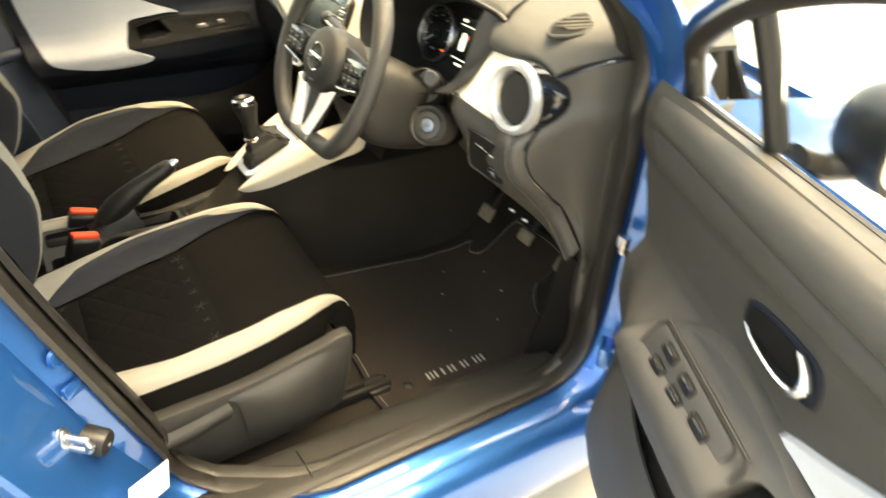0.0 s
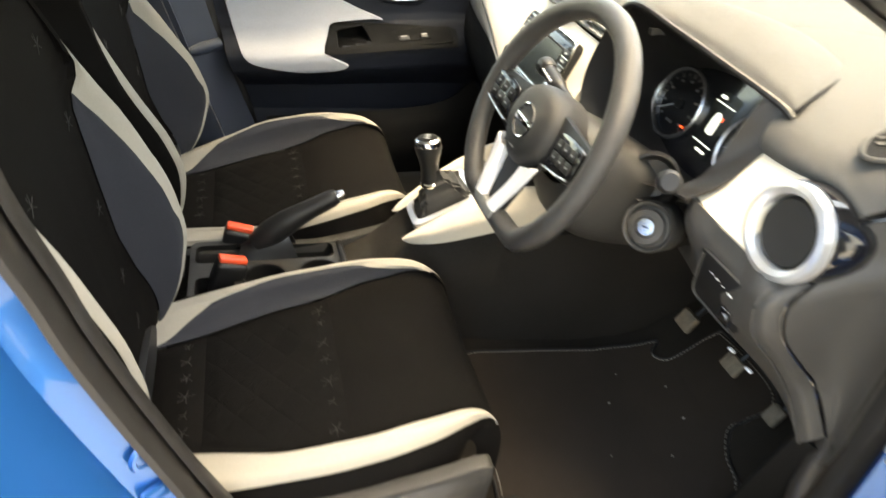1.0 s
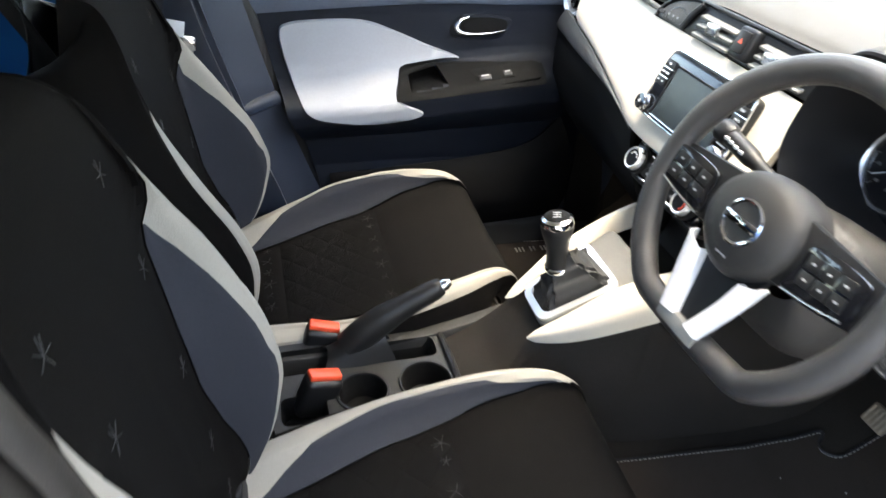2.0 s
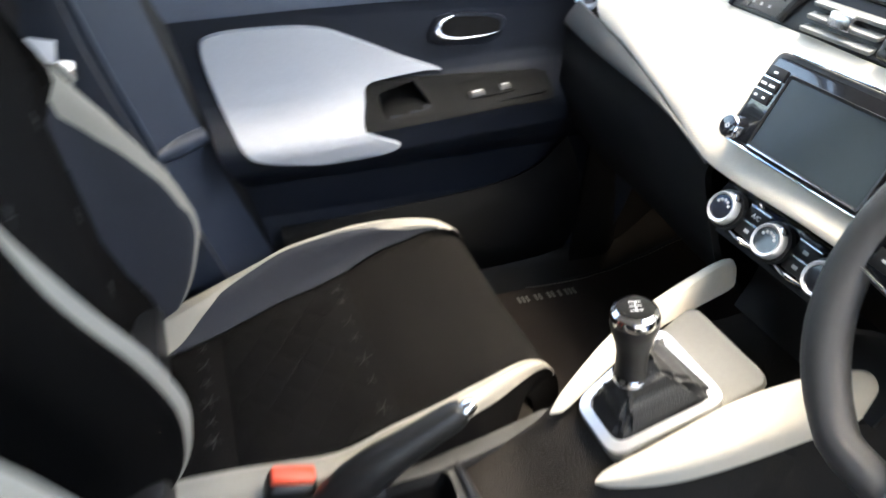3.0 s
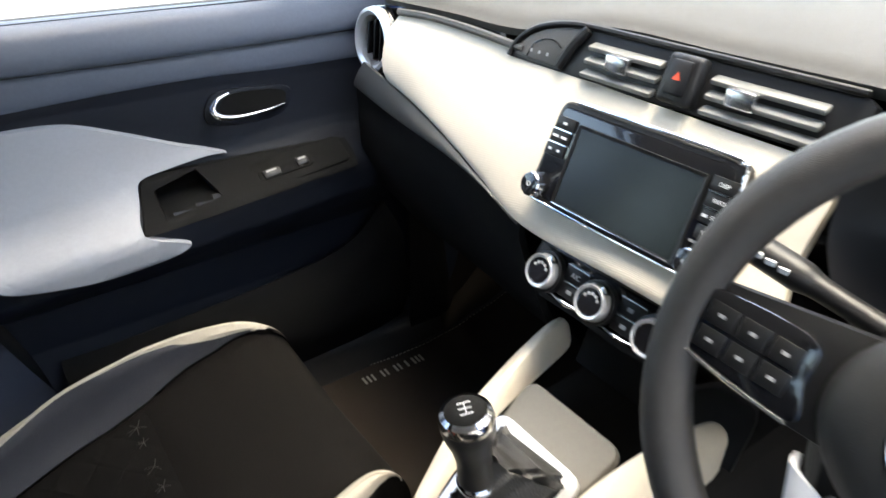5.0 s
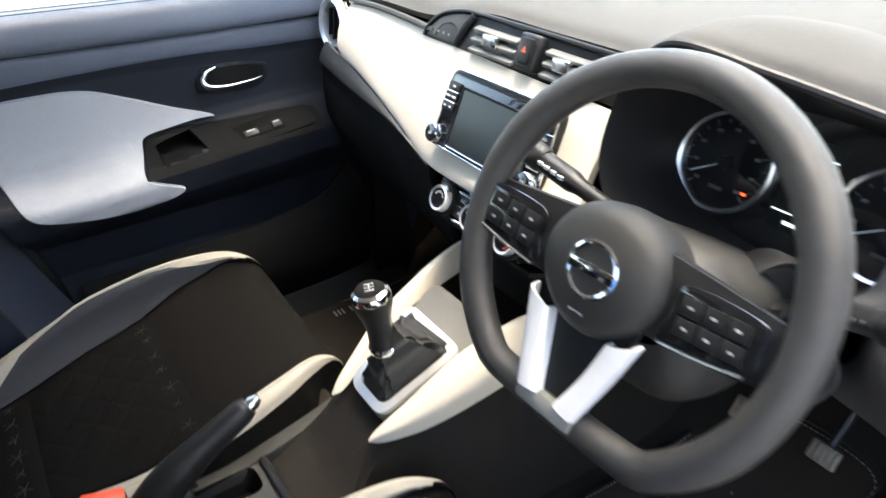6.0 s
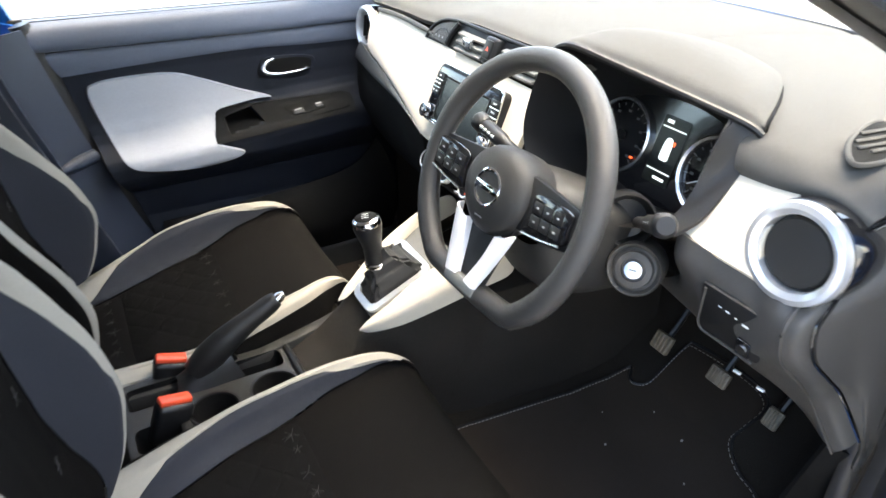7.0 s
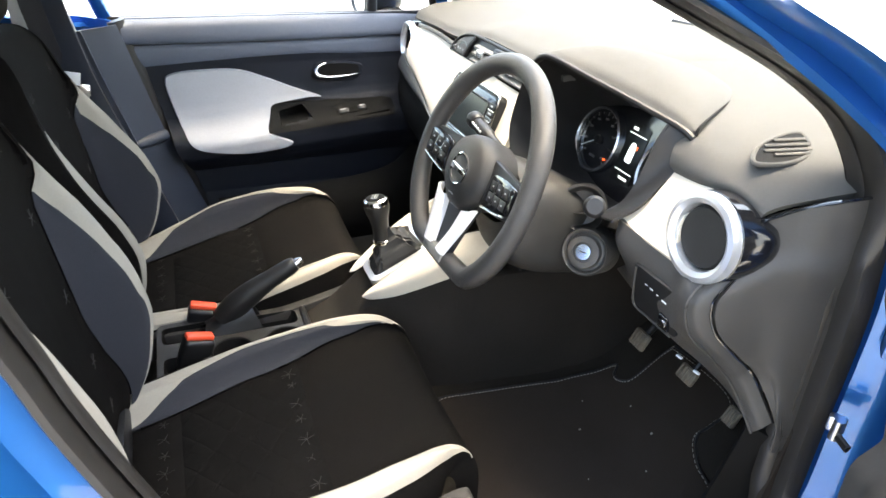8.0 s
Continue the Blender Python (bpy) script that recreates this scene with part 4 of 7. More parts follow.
part("display_pictogram", plate([(-0.007, -0.018), (0.007, -0.018), (0.0085, -0.008), (0.0075, 0.008), (0.004, 0.016), (-0.004, 0.016), (-0.0075, 0.008), (-0.0085, -0.008)], 0.0006, CM @ pose(0, 0.006, 0.006), 0, 40), DISPLAY, cluster,
     "lit white car outline from above")
part("display_warning", rbox(0.003, 0.006, 0.0006, CM @ pose(0.0105, 0.016, 0.006), 0), WARN, cluster, "small red warning mark")
part("warning_lamp", rbox(0.005, 0.003, 0.0006, CM @ pose(-0.06, -0.03, 0.006), 0), WARN, cluster, "red warning lamp")
part("display_footer", join(rbox(0.046, 0.0016, 0.0006, CM @ pose(0, -0.03, 0.006), 0), rbox(0.022, 0.004, 0.0006, CM @ pose(0.006, -0.041, 0.006), 0)), DISPLAY, cluster, "lit footer line")
# cream front, passenger side to the instruments
cream_rows = [
    [(0.232, 0.545, 1.094), (0.228, 0.46, 1.101), (0.225, 0.36, 1.102), (0.220, 0.25, 1.099), (0.214, 0.14, 1.091), (0.210, 0.0, 1.089), (0.209, -0.10, 1.088), (0.204, -0.150, 1.088)],
    [(0.206, 0.545, 1.066), (0.206, 0.46, 1.073), (0.206, 0.36, 1.074), (0.204, 0.25, 1.071), (0.198, 0.14, 1.066), (0.193, 0.0, 1.064), (0.192, -0.10, 1.064), (0.187, -0.146, 1.062)],
    [(0.190, 0.535, 1.03), (0.187, 0.45, 1.032), (0.182, 0.35, 1.022), (0.173, 0.25, 1.010), (0.166, 0.14, 1.005), (0.162, 0.0, 1.00), (0.162, -0.10, 1.00), (0.160, -0.146, 1.004)],
    [(0.187, 0.52, 1.008), (0.177, 0.43, 0.997), (0.165, 0.33, 0.977), (0.153, 0.245, 0.957), (0.139, 0.155, 0.938), (0.127, 0.0, 0.946), (0.127, -0.10, 0.948), (0.134, -0.165, 0.962)],
    [(0.196, 0.515, 0.998), (0.186, 0.425, 0.987), (0.174, 0.325, 0.966), (0.162, 0.24, 0.946), (0.149, 0.15, 0.927), (0.140, 0.0, 0.935), (0.140, -0.10, 0.937), (0.146, -0.17, 0.95)]]
part("cream_front", surf(cream_rows, 22, 60, 0.01), LEATHER, dash, "cream stitched dashboard front")
part("front_joint", tube([V(*p) + V(-0.002, 0, 0.003) for p in cream_rows[0][:4]], 0.0055, 8, 40), PLASTIC_GREY, dash, "dark grey lip above the cream front")
# cream piece beside the instruments
cr = [[(0.285, -0.480, 1.095), (0.280, -0.53, 1.10), (0.275, -0.575, 1.10)],
      [(0.268, -0.486, 1.076), (0.264, -0.53, 1.080), (0.258, -0.575, 1.084)],
      [(0.245, -0.482, 1.046), (0.236, -0.53, 1.046), (0.226, -0.57, 1.044)],
      [(0.222, -0.474, 1.016), (0.220, -0.53, 1.012), (0.219, -0.575, 1.008)],
      [(0.199, -0.460, 0.998), (0.204, -0.53, 0.993), (0.212, -0.585, 0.986)],
      [(0.209, -0.460, 0.988), (0.215, -0.53, 0.982), (0.223, -0.585, 0.976)]]
part("cream_front_end", surf(cr, 16, 14, 0.008), LEATHER, dash, "cream stitched panel beside the instruments")
# lower half, passenger side
front_edge = [(0.203, 0.615, 1.010), (0.186, 0.52, 1.003), (0.176, 0.43, 0.991), (0.164, 0.33, 0.971), (0.152, 0.245, 0.951), (0.142, 0.16, 0.931)]
strip_low = [(0.203, 0.652, 0.962), (0.184, 0.52, 0.957), (0.172, 0.43, 0.956), (0.161, 0.33, 0.953), (0.151, 0.245, 0.945), (0.142, 0.16, 0.928)]
strip_mid = [V(*a).lerp(V(*b), 0.55) + V(-0.003, 0, 0.001) for a, b in zip(front_edge, strip_low)]
part("lower_trim", surf([front_edge, strip_mid, strip_low, [V(*p) + V(0.014, 0, -0.010) for p in strip_low]], 14, 36, 0.006), STRIPGREY, dash, "mid grey strip under the cream front")
low_rows = [
    [V(*p) + V(0.016, 0, -0.002) for p in strip_low],
    [V(*p) + V(0.016, 0, -0.026) for p in strip_low],
    [(0.206, 0.625, 0.905), (0.194, 0.52, 0.890), (0.188, 0.425, 0.892), (0.183, 0.325, 0.886), (0.172, 0.24, 0.868), (0.160, 0.13, 0.850)],
    [(0.225, 0.64, 0.83), (0.215, 0.52, 0.81), (0.215, 0.425, 0.80), (0.215, 0.325, 0.79), (0.210, 0.24, 0.78), (0.205, 0.13, 0.77)],
    [(0.30, 0.645, 0.74), (0.30, 0.52, 0.72), (0.30, 0.425, 0.715), (0.30, 0.325, 0.71), (0.30, 0.24, 0.70), (0.30, 0.13, 0.70)],
    [(0.55, 0.65, 0.68), (0.55, 0.52, 0.67), (0.55, 0.425, 0.67), (0.55, 0.325, 0.67), (0.55, 0.24, 0.66), (0.55, 0.13, 0.66)]]
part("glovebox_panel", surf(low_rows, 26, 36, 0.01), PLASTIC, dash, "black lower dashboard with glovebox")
# black spine behind the whole front
part("inner_frame", surf([[(0.36, 0.62, 1.11), (0.36, 0.0, 1.11), (0.38, -0.62, 1.11)], [(0.34, 0.62, 0.98), (0.33, 0.0, 0.95), (0.37, -0.62, 0.98)], [(0.36, 0.62, 0.82), (0.34, 0.0, 0.82), (0.40, -0.62, 0.82)],
                          [(0.6, 0.62, 0.72), (0.6, 0.0, 0.72), (0.6, -0.62, 0.76)]], 16, 24, 0.01), GLOSS, dash, "black inner frame")

# centre vents
VM = axes((0.221, 0.0255, 1.1085), (0, -1, 0), (0.35, 0, 0.937)) @ Matrix.Diagonal((0.9, 0.92, 1, 1))       # local x to the car's right
vent = part("centre_vent", plate([(-0.272, -0.021), (-0.268, -0.006), (-0.252, 0.012), (-0.225, 0.026), (-0.185, 0.035), (-0.14, 0.037), (-0.125, 0.0375), (0.175, 0.036), (0.185, 0.03), (0.185, -0.022), (-0.15, -0.022)], 0.010,
                                 VM @ pose(0, 0, -0.008), 0.003), SATIN, dash, "satin black vent housing")
part("housing_ear", plate([(-0.262, -0.016), (-0.258, -0.004), (-0.244, 0.011), (-0.22, 0.023), (-0.185, 0.031), (-0.158, 0.033), (-0.185, -0.016)], 0.003, VM @ pose(0, 0, 0.001), 0.001), PLASTIC_GREY, vent, "dark grey side panel")
part("ear_line", tube([VM @ V(*p, 0.0042) for p in ((-0.238, -0.014), (-0.232, 0.002), (-0.216, 0.011), (-0.198, 0.012), (-0.184, 0.006))], 0.0009, 6, 24), GLOSS, vent)
part("vent_post", tube([VM @ V(-0.178, -0.016, 0.004), VM @ V(-0.165, 0.012, 0.006), VM @ V(-0.150, 0.034, 0.005)], 0.006, 8, 16), SATIN, vent, "black bevelled post")
part("vent_frame", tube([VM @ V(*p, 0.003) for p in ((-0.272, -0.020), (-0.268, -0.005), (-0.252, 0.013), (-0.225, 0.027), (-0.185, 0.036), (-0.14, 0.0385), (0.0, 0.039), (0.175, 0.039))], 0.0035, 8, 60), SATIN, vent, "black frame")
for x0, x1, xt in ((-0.138, -0.032, -0.085), (0.030, 0.15, 0.072)):
    for k in range(3):
        part("vent_slat", rbox(x1 - x0, 0.0062, 0.022, VM @ pose((x0 + x1) / 2, -0.011 + k * 0.0155, 0.001, 36, 0, 0), 0.0022), SLATGREY, vent, "grey slat")
    tab = part("vent_tab", rbox(0.032, 0.019, 0.011, VM @ pose(xt, 0.005, 0.012, 15, 0, 0), 0.003), SILVER, vent, "silver sliding tab")
hz = part("hazard_switch", rbox(0.043, 0.052, 0.02, VM @ pose(0, 0.008, 0.008), 0.006, 3), SATIN, vent, "black hazard switch")
part("switch_key", rbox(0.026, 0.036, 0.006, VM @ pose(0, 0.009, 0.018), 0.003), SATIN, hz)
part("warning_triangle", plate([(-0.0048, -0.004), (0.0048, -0.004), (0, 0.0045)], 0.0012, VM @ pose(0, 0.010, 0.0206)), RED, hz, "red triangle")
for dx in (-0.215, -0.2, -0.185):
    part("indicator_mark", rbox(0.003, 0.004, 0.0008, VM @ pose(dx - 0.018, -0.006, 0.0045), 0), GREYMARK, vent)

# touch screen unit
SC = V(0.1565, 0.0265, 1.018)
SM = axes(SC, (0, -1, 0), (0.358, 0, 0.934))
rad = thing("infotainment_unit", SC, "black infotainment unit with dark screen, knobs and keys", "car radio")


def lettering(text, size, m, parent, mat=WHITEMARK):
    """Raised printed characters on a key."""
    cu = bpy.data.curves.new("key_lettering", "FONT")
    cu.body, cu.size, cu.align_x, cu.align_y, cu.extrude = text, size, "CENTER", "CENTER", 0.0002
    ob = new("key_lettering", cu)
    cu.materials.append(mat)
    ob.parent = parent
    if parent.type == "EMPTY":
        ob.matrix_parent_inverse = Matrix.Translation(parent.location).inverted()
    ob.matrix_basis = m
    return ob


UM = SM @ Matrix.Translation((-0.003, 0.0068, 0))
rows = []
for o, h in ((0.0, -0.016), (0.0, 0.0), (-0.002, 0.003), (-0.006, 0.004)):
    rows.append([UM @ V(*p, h) for p in rounded(0.2305 + 2 * o, 0.218 + 2 * o, 0.1125 + 2 * o, 0.013, 5)])
part("unit_surround", skin(rows, close=True), SATIN, rad, "black surround")
body = part("unit_body", plate(rounded(0.2215, 0.209, 0.1035, 0.010, 5), 0.010, UM @ pose(0, 0, -0.006), 0.0025), GLOSS, rad, "gloss black front")
part("chrome_edge", tube([UM @ V(*p, 0.0035) for p in ((0.112, -0.046), (0.1165, -0.036), (0.1105, 0.046), (0.104, 0.0555), (0.094, 0.0585), (0.0, 0.0585), (-0.088, 0.058))], 0.0021, 8, 60), CHROME, rad, "chrome edge")
part("chrome_edge", tube([UM @ V(*p, 0.005) for p in ((-0.116, -0.042), (-0.110, -0.052), (-0.098, -0.0548), (0.0, -0.0555), (0.09, -0.055))], 0.0013, 8, 40), CHROME, rad, "chrome edge")
part("display", plate(rounded(0.151, 0.149, 0.081, 0.002), 0.0015, SM @ pose(0, 0, 0.0032)), SCREEN, rad, "dark switched-off screen")
part("display_rim", skin([[SM @ V(*p, h) for p in rounded(0.151 + 2 * o, 0.149 + 2 * o, 0.081 + 2 * o, 0.003)] for o, h in ((0.004, 0.003), (0.003, 0.0065), (0.0, 0.0055))], close=True), SATIN, rad)
part("display_glint", tube([SM @ V(-0.076, -0.0425, 0.0064), SM @ V(0.0, -0.0428, 0.0066), SM @ V(0.074, -0.0425, 0.0064)], 0.0009, 6, 12), CHROME, rad, "thin chrome line under the screen")
WORDS = {(1, 0): "DISP", (1, 1): "INFO", (1, 2): "SETUP", (1, 3): "BACK"}
for s, x in ((-1, -0.0955), (1, 0.0955)):
    for k in range(4 if s > 0 else 3):
        y = 0.0395 - k * 0.0148
        xx = x + s * 0.0014 * k
        key = part("unit_key", rbox(0.027, 0.0132, 0.004, SM @ pose(xx, y, 0.0045), 0.0012), SATIN, rad, "black key")
        word = WORDS.get((s, k))
        if word:
            lettering(word, 0.0052, SM @ pose(xx + (0.004 if k == 2 else 0), y, 0.0066), rad)
            if k == 2:
                part("key_mark", rbox(0.005, 0.0026, 0.0006, SM @ pose(xx - 0.009, y, 0.0067), 0), WHITEMARK, key)
        else:
            for dx, w in ((((0, 0.005),), ((-0.006, 0.008), (0.006, 0.008)), ((-0.006, 0.004), (0.006, 0.004)))[k]):
                part("key_mark", rbox(w, 0.0026, 0.0006, SM @ pose(xx + dx, y, 0.0067), 0), WHITEMARK, key)
        if k in (1, 2):
            part("key_divider", rbox(0.027, 0.0013, 0.003, SM @ pose(xx, y + 0.0074, 0.0055), 0), CHROME, rad, "thin chrome divider")
    km = SM @ pose(-0.1095 if s < 0 else 0.095, -0.034, 0.003)
    if s > 0:
        part("knob_caption", rbox(0.022, 0.0024, 0.0006, km @ pose(0, 0.0185, 0.0012), 0), GREYMARK, rad, "dim grey caption bar")
    knob = part("control_knob", lathe([(0.0148, 0.0), (0.0148, 0.002), (0.0138, 0.004), (0.0136, 0.009), (0.0122, 0.0105)], km, 28), CHROME, rad, "chrome ring knob")
    part("knob_face", lathe([(0.0123, 0.0104), (0.0112, 0.0108), (0, 0.0108)], km, 28), GLOSS, knob, "black knob face")
    if s > 0:
        lettering("OK", 0.006, km @ pose(0, 0, 0.0111), rad)
    else:
        part("knob_mark", lathe([(0.0026, 0.0), (0.0028, 0.0006), (0.0021, 0.0006), (0.0020, 0.0)], km @ pose(0, 0, 0.0109), 18), WHITEMARK, knob, "white ring mark")

# climate panel
HM = axes((0.134, 0.019, 0.897), (0, -1, 0), (0.42, 0, 0.907)) @ Matrix.Diagonal((0.97, 1, 1, 1))
hv = thing("climate_panel", (0.13, 0.006, 0.87), "gloss black climate control panel with three chrome-ringed knobs", "climate control")
part("panel_plate", plate([(-0.108, -0.012), (-0.107, 0.022), (-0.096, 0.031), (0.0, 0.032), (0.096, 0.031), (0.107, 0.022), (0.108, -0.012), (0.09, -0.024), (0.0, -0.025), (-0.09, -0.024)], 0.022, HM @ pose(0, 0, -0.022), 0.004, 70), GLOSS, hv)
for x0, x1 in ((-0.062, -0.016), (0.016, 0.062)):
    part("chrome_strip", tube([HM @ V(x0, -0.019, 0.002), HM @ V((x0 + x1) / 2, -0.021, 0.004), HM @ V(x1, -0.019, 0.002)], [0.001, 0.003, 0.001], 8, 20), CHROME, hv, "chrome lower strip")
for k, x in enumerate((-0.0775, 0.0, 0.0775)):
    km = HM @ pose(x, 0, 0) @ Matrix.Diagonal((1.12, 1.09, 0.95, 1))
    knob = part("climate_knob", lathe([(0.0205, 0.0), (0.0205, 0.003), (0.0185, 0.005), (0.0180, 0.019), (0.0165, 0.0215), (0.0140, 0.020)], km, 40), TRIMSILVER, hv, "silver-ringed knob")
    part("knob_skirt", lathe([(0.0225, -0.002), (0.0222, 0.009), (0.019, 0.0105)], km, 36), SATIN, knob, "black knob skirt")
    part("knob_face", lathe([(0.0142, 0.0198), (0.0132, 0.0188), (0.0, 0.0188)], km, 36), GLOSS, knob, "black knob face")
    part("knob_pointer", rbox(0.009, 0.006, 0.010, km @ pose(0.0095, 0.0160, 0.015, 0, 0, -31), 0.002), CHROME, knob, "chrome pointer tab")
    if k == 2:
        part("warm_mark", tube([km @ V(0.010 * math.cos(a), 0.010 * math.sin(a), 0.0192) for a in (radians(-60 + 15 * j) for j in range(9))], 0.0011, 6), RED, knob, "red arc")
    else:
        for j in range(5):
            a = radians(150 - 30 * j)
            part("knob_mark", rbox(0.0032, 0.0028, 0.0006, km @ pose(0.0088 * math.cos(a), 0.0088 * math.sin(a), 0.0191), 0), GREYMARK, knob)
for x in (-0.039, 0.039):
    for y in (0.011, -0.008):
        key = part("climate_key", rbox(0.032, 0.016, 0.003, HM @ pose(x, y, 0.0008), 0.001), SATIN, hv, "black key")
        if not (x < 0 and y > 0):
            part("key_mark", rbox(0.007, 0.004, 0.0008, HM @ pose(x, y, 0.0028), 0), GREYMARK, key)
    for y in (0.0205, 0.0015):
        part("key_divider", rbox(0.032, 0.0011, 0.002, HM @ pose(x, y, 0.0016), 0), SILVER, hv)
lettering("A/C", 0.008, HM @ pose(-0.039, 0.011, 0.0028), hv)
part("cubby_back", surf([[(0.128, 0.10, 0.872), (0.128, -0.10, 0.872)], [(0.19, 0.11, 0.85), (0.19, -0.11, 0.85)], [(0.26, 0.12, 0.78), (0.26, -0.12, 0.78)], [(0.24, 0.12, 0.70), (0.24, -0.12, 0.70)]], 12, 8, 0.006), SATIN, dash,
     "black cubby below the climate panel")

# round vents at both ends


def round_vent(x, y, z, r, open_slats):
    m = axes((x, y, z), (0, -1, 0), (0.10, 0, 1))
    t = thing("round_vent", (x, y, z), "round dashboard air vent with a silver ring and gloss black barrel", "air vent", "round vents")
    part("barrel", lathe([(r * 0.92, -0.085), (r * 0.99, -0.07), (r * 1.02, -0.03), (r * 1.01, -0.012), (r * 0.98, -0.01)], m, 48), GLOSS, t, "gloss black barrel")
    part("ring", lathe([(r * 0.98, -0.014), (r * 1.0, -0.004), (r * 0.97, 0.004), (r * 0.86, 0.006), (r * 0.75, 0.001), (r * 0.72, -0.008), (r * 0.70, -0.03)], m, 48), TRIMSILVER, t, "silver ring")
    part("vent_disc", lathe([(r * 0.72, -0.028), (0, -0.028)], m, 40), GLOSS, t)
    if open_slats:
        for k in range(4):
            part("vent_slat", rbox(0.003, r * 1.25 * math.cos((k - 1.5) * 0.45), 0.024, m @ pose((k - 1.5) * r * 0.34, 0, -0.016, 0, 25, 0), 0.001), SATIN, t, "black slat")
    else:
        part("vent_flap", lathe([(r * 0.70, -0.010), (r * 0.64, -0.004), (0, -0.003)], m, 40), SHIELD, t, "closed dark grey flap")
    return t


round_vent(0.220, -0.612, 1.036, 0.0625, False)
round_vent(0.213, 0.600, 1.046, 0.052, True)
# triangular demister vent
TM = axes((0.345, -0.592, 1.1375), (0.985, 0.10, 0.04), (-0.10, 0.97, 0.22)) @ Matrix.Diagonal((1.18, 1.12, 1, 1))
tri = [(-0.052, -0.010), (-0.030, 0.010), (0.0, 0.020), (0.036, 0.024), (0.050, 0.018), (0.040, -0.002), (0.014, -0.020), (-0.022, -0.022)]
tv = part("demister_vent", plate(tri, 0.004, TM, 0.001, 48), PLASTIC, dash, "black triangular demister vent")
part("vent_rim", tube([TM @ V(p[0] * 1.05, p[1] * 1.06, 0.002) for p in tri], 0.0034, 8, 60, closed=True), PAD, tv, "grey moulded vent rim")
for x0, y0, ln in ((0.000, -0.0135, 0.046), (0.002, -0.005, 0.064), (0.010, 0.0035, 0.062), (0.022, 0.012, 0.044)):
    part("vent_slat", rbox(ln, 0.0042, 0.0035, TM @ pose(x0, y0, 0.0052, 28, 0, -14), 0.001), PAD, tv, "grey slat")

# lower half, driver side
kn = [
    [(0.220, -0.450, 0.992), (0.196, -0.475, 1.001), (0.206, -0.530, 0.990), (0.214, -0.585, 0.982), (0.213, -0.620, 0.985), (0.225, -0.638, 0.985)],
    [(0.234, -0.450, 0.955), (0.194, -0.475, 0.965), (0.202, -0.530, 0.955), (0.207, -0.585, 0.942), (0.199, -0.620, 0.952), (0.197, -0.641, 0.957)],
    [(0.259, -0.440, 0.900), (0.220, -0.475, 0.920), (0.214, -0.530, 0.905), (0.215, -0.585, 0.890), (0.211, -0.620, 0.898), (0.212, -0.642, 0.904)],
    [(0.284, -0.380, 0.845), (0.259, -0.475, 0.850), (0.249, -0.530, 0.845), (0.249, -0.585, 0.842), (0.261, -0.625, 0.846), (0.268, -0.645, 0.846)],
    [(0.334, -0.360, 0.815), (0.314, -0.475, 0.815), (0.304, -0.530, 0.812), (0.295, -0.585, 0.800), (0.313, -0.630, 0.788), (0.322, -0.648, 0.783)],
    [(0.420, -0.360, 0.810), (0.410, -0.475, 0.800), (0.400, -0.530, 0.790), (0.370, -0.600, 0.745), (0.362, -0.650, 0.715), (0.352, -0.680, 0.709)]]
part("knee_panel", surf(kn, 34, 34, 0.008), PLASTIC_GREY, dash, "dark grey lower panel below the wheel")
crease = [(0.262, -0.638, 1.000), (0.225, -0.638, 0.985), (0.197, -0.641, 0.957), (0.212, -0.642, 0.904), (0.268, -0.645, 0.846), (0.322, -0.648, 0.783), (0.352, -0.680, 0.709)]
joint = [(0.268, -0.656, 1.02), (0.246, -0.661, 0.996), (0.217, -0.664, 0.965), (0.232, -0.667, 0.917), (0.282, -0.669, 0.866), (0.328, -0.671, 0.820), (0.364, -0.700, 0.745)]
halfway = [V(*a).lerp(V(*b), 0.5) + V(-0.006, -0.004, 0.002) for a, b in zip(crease, joint)]
part("panel_fillet", surf([crease, halfway, joint], 10, 44, 0.005), PLASTIC_GREY, dash, "dark grey edge of the lower panel")
part("fillet_crease", tube([V(*p) + V(-0.001, -0.001, 0) for p in crease], 0.0022, 8, 44), PLASTIC_GREY, dash)
endcap = [
    [(0.272, -0.655, 1.074), (0.31, -0.668, 1.090), (0.36, -0.694, 1.104), (0.47, -0.70, 1.11)],
    [(0.266, -0.657, 1.030), (0.31, -0.676, 1.040), (0.36, -0.698, 1.045), (0.47, -0.70, 1.05)],
    [(0.248, -0.664, 0.998), (0.30, -0.686, 1.012), (0.36, -0.704, 1.010), (0.47, -0.70, 1.01)],
    [(0.221, -0.668, 0.964), (0.285, -0.680, 0.975), (0.36, -0.700, 0.970), (0.47, -0.70, 0.97)],
    [(0.236, -0.671, 0.916), (0.295, -0.677, 0.915), (0.36, -0.699, 0.91), (0.47, -0.71, 0.91)],
    [(0.286, -0.673, 0.865), (0.320, -0.681, 0.858), (0.365, -0.700, 0.85), (0.47, -0.71, 0.85)],
    [(0.332, -0.675, 0.819), (0.350, -0.688, 0.81), (0.37, -0.702, 0.79), (0.47, -0.71, 0.79)],
    [(0.366, -0.703, 0.742), (0.37, -0.705, 0.735), (0.38, -0.707, 0.73), (0.47, -0.71, 0.72)],
    [(0.375, -0.703, 0.69), (0.38, -0.705, 0.68), (0.395, -0.706, 0.68), (0.47, -0.71, 0.68)]]
part("end_cap", surf(endcap, 40, 26, 0.006), PLASTIC_GREY, dash, "dark grey dashboard end cap")
part("end_cap_joint", tube([V(*p) + V(-0.0012, -0.0014, 0) for p in joint], 0.0019, 6, 44), GLOSS, dash, "dark joint line")
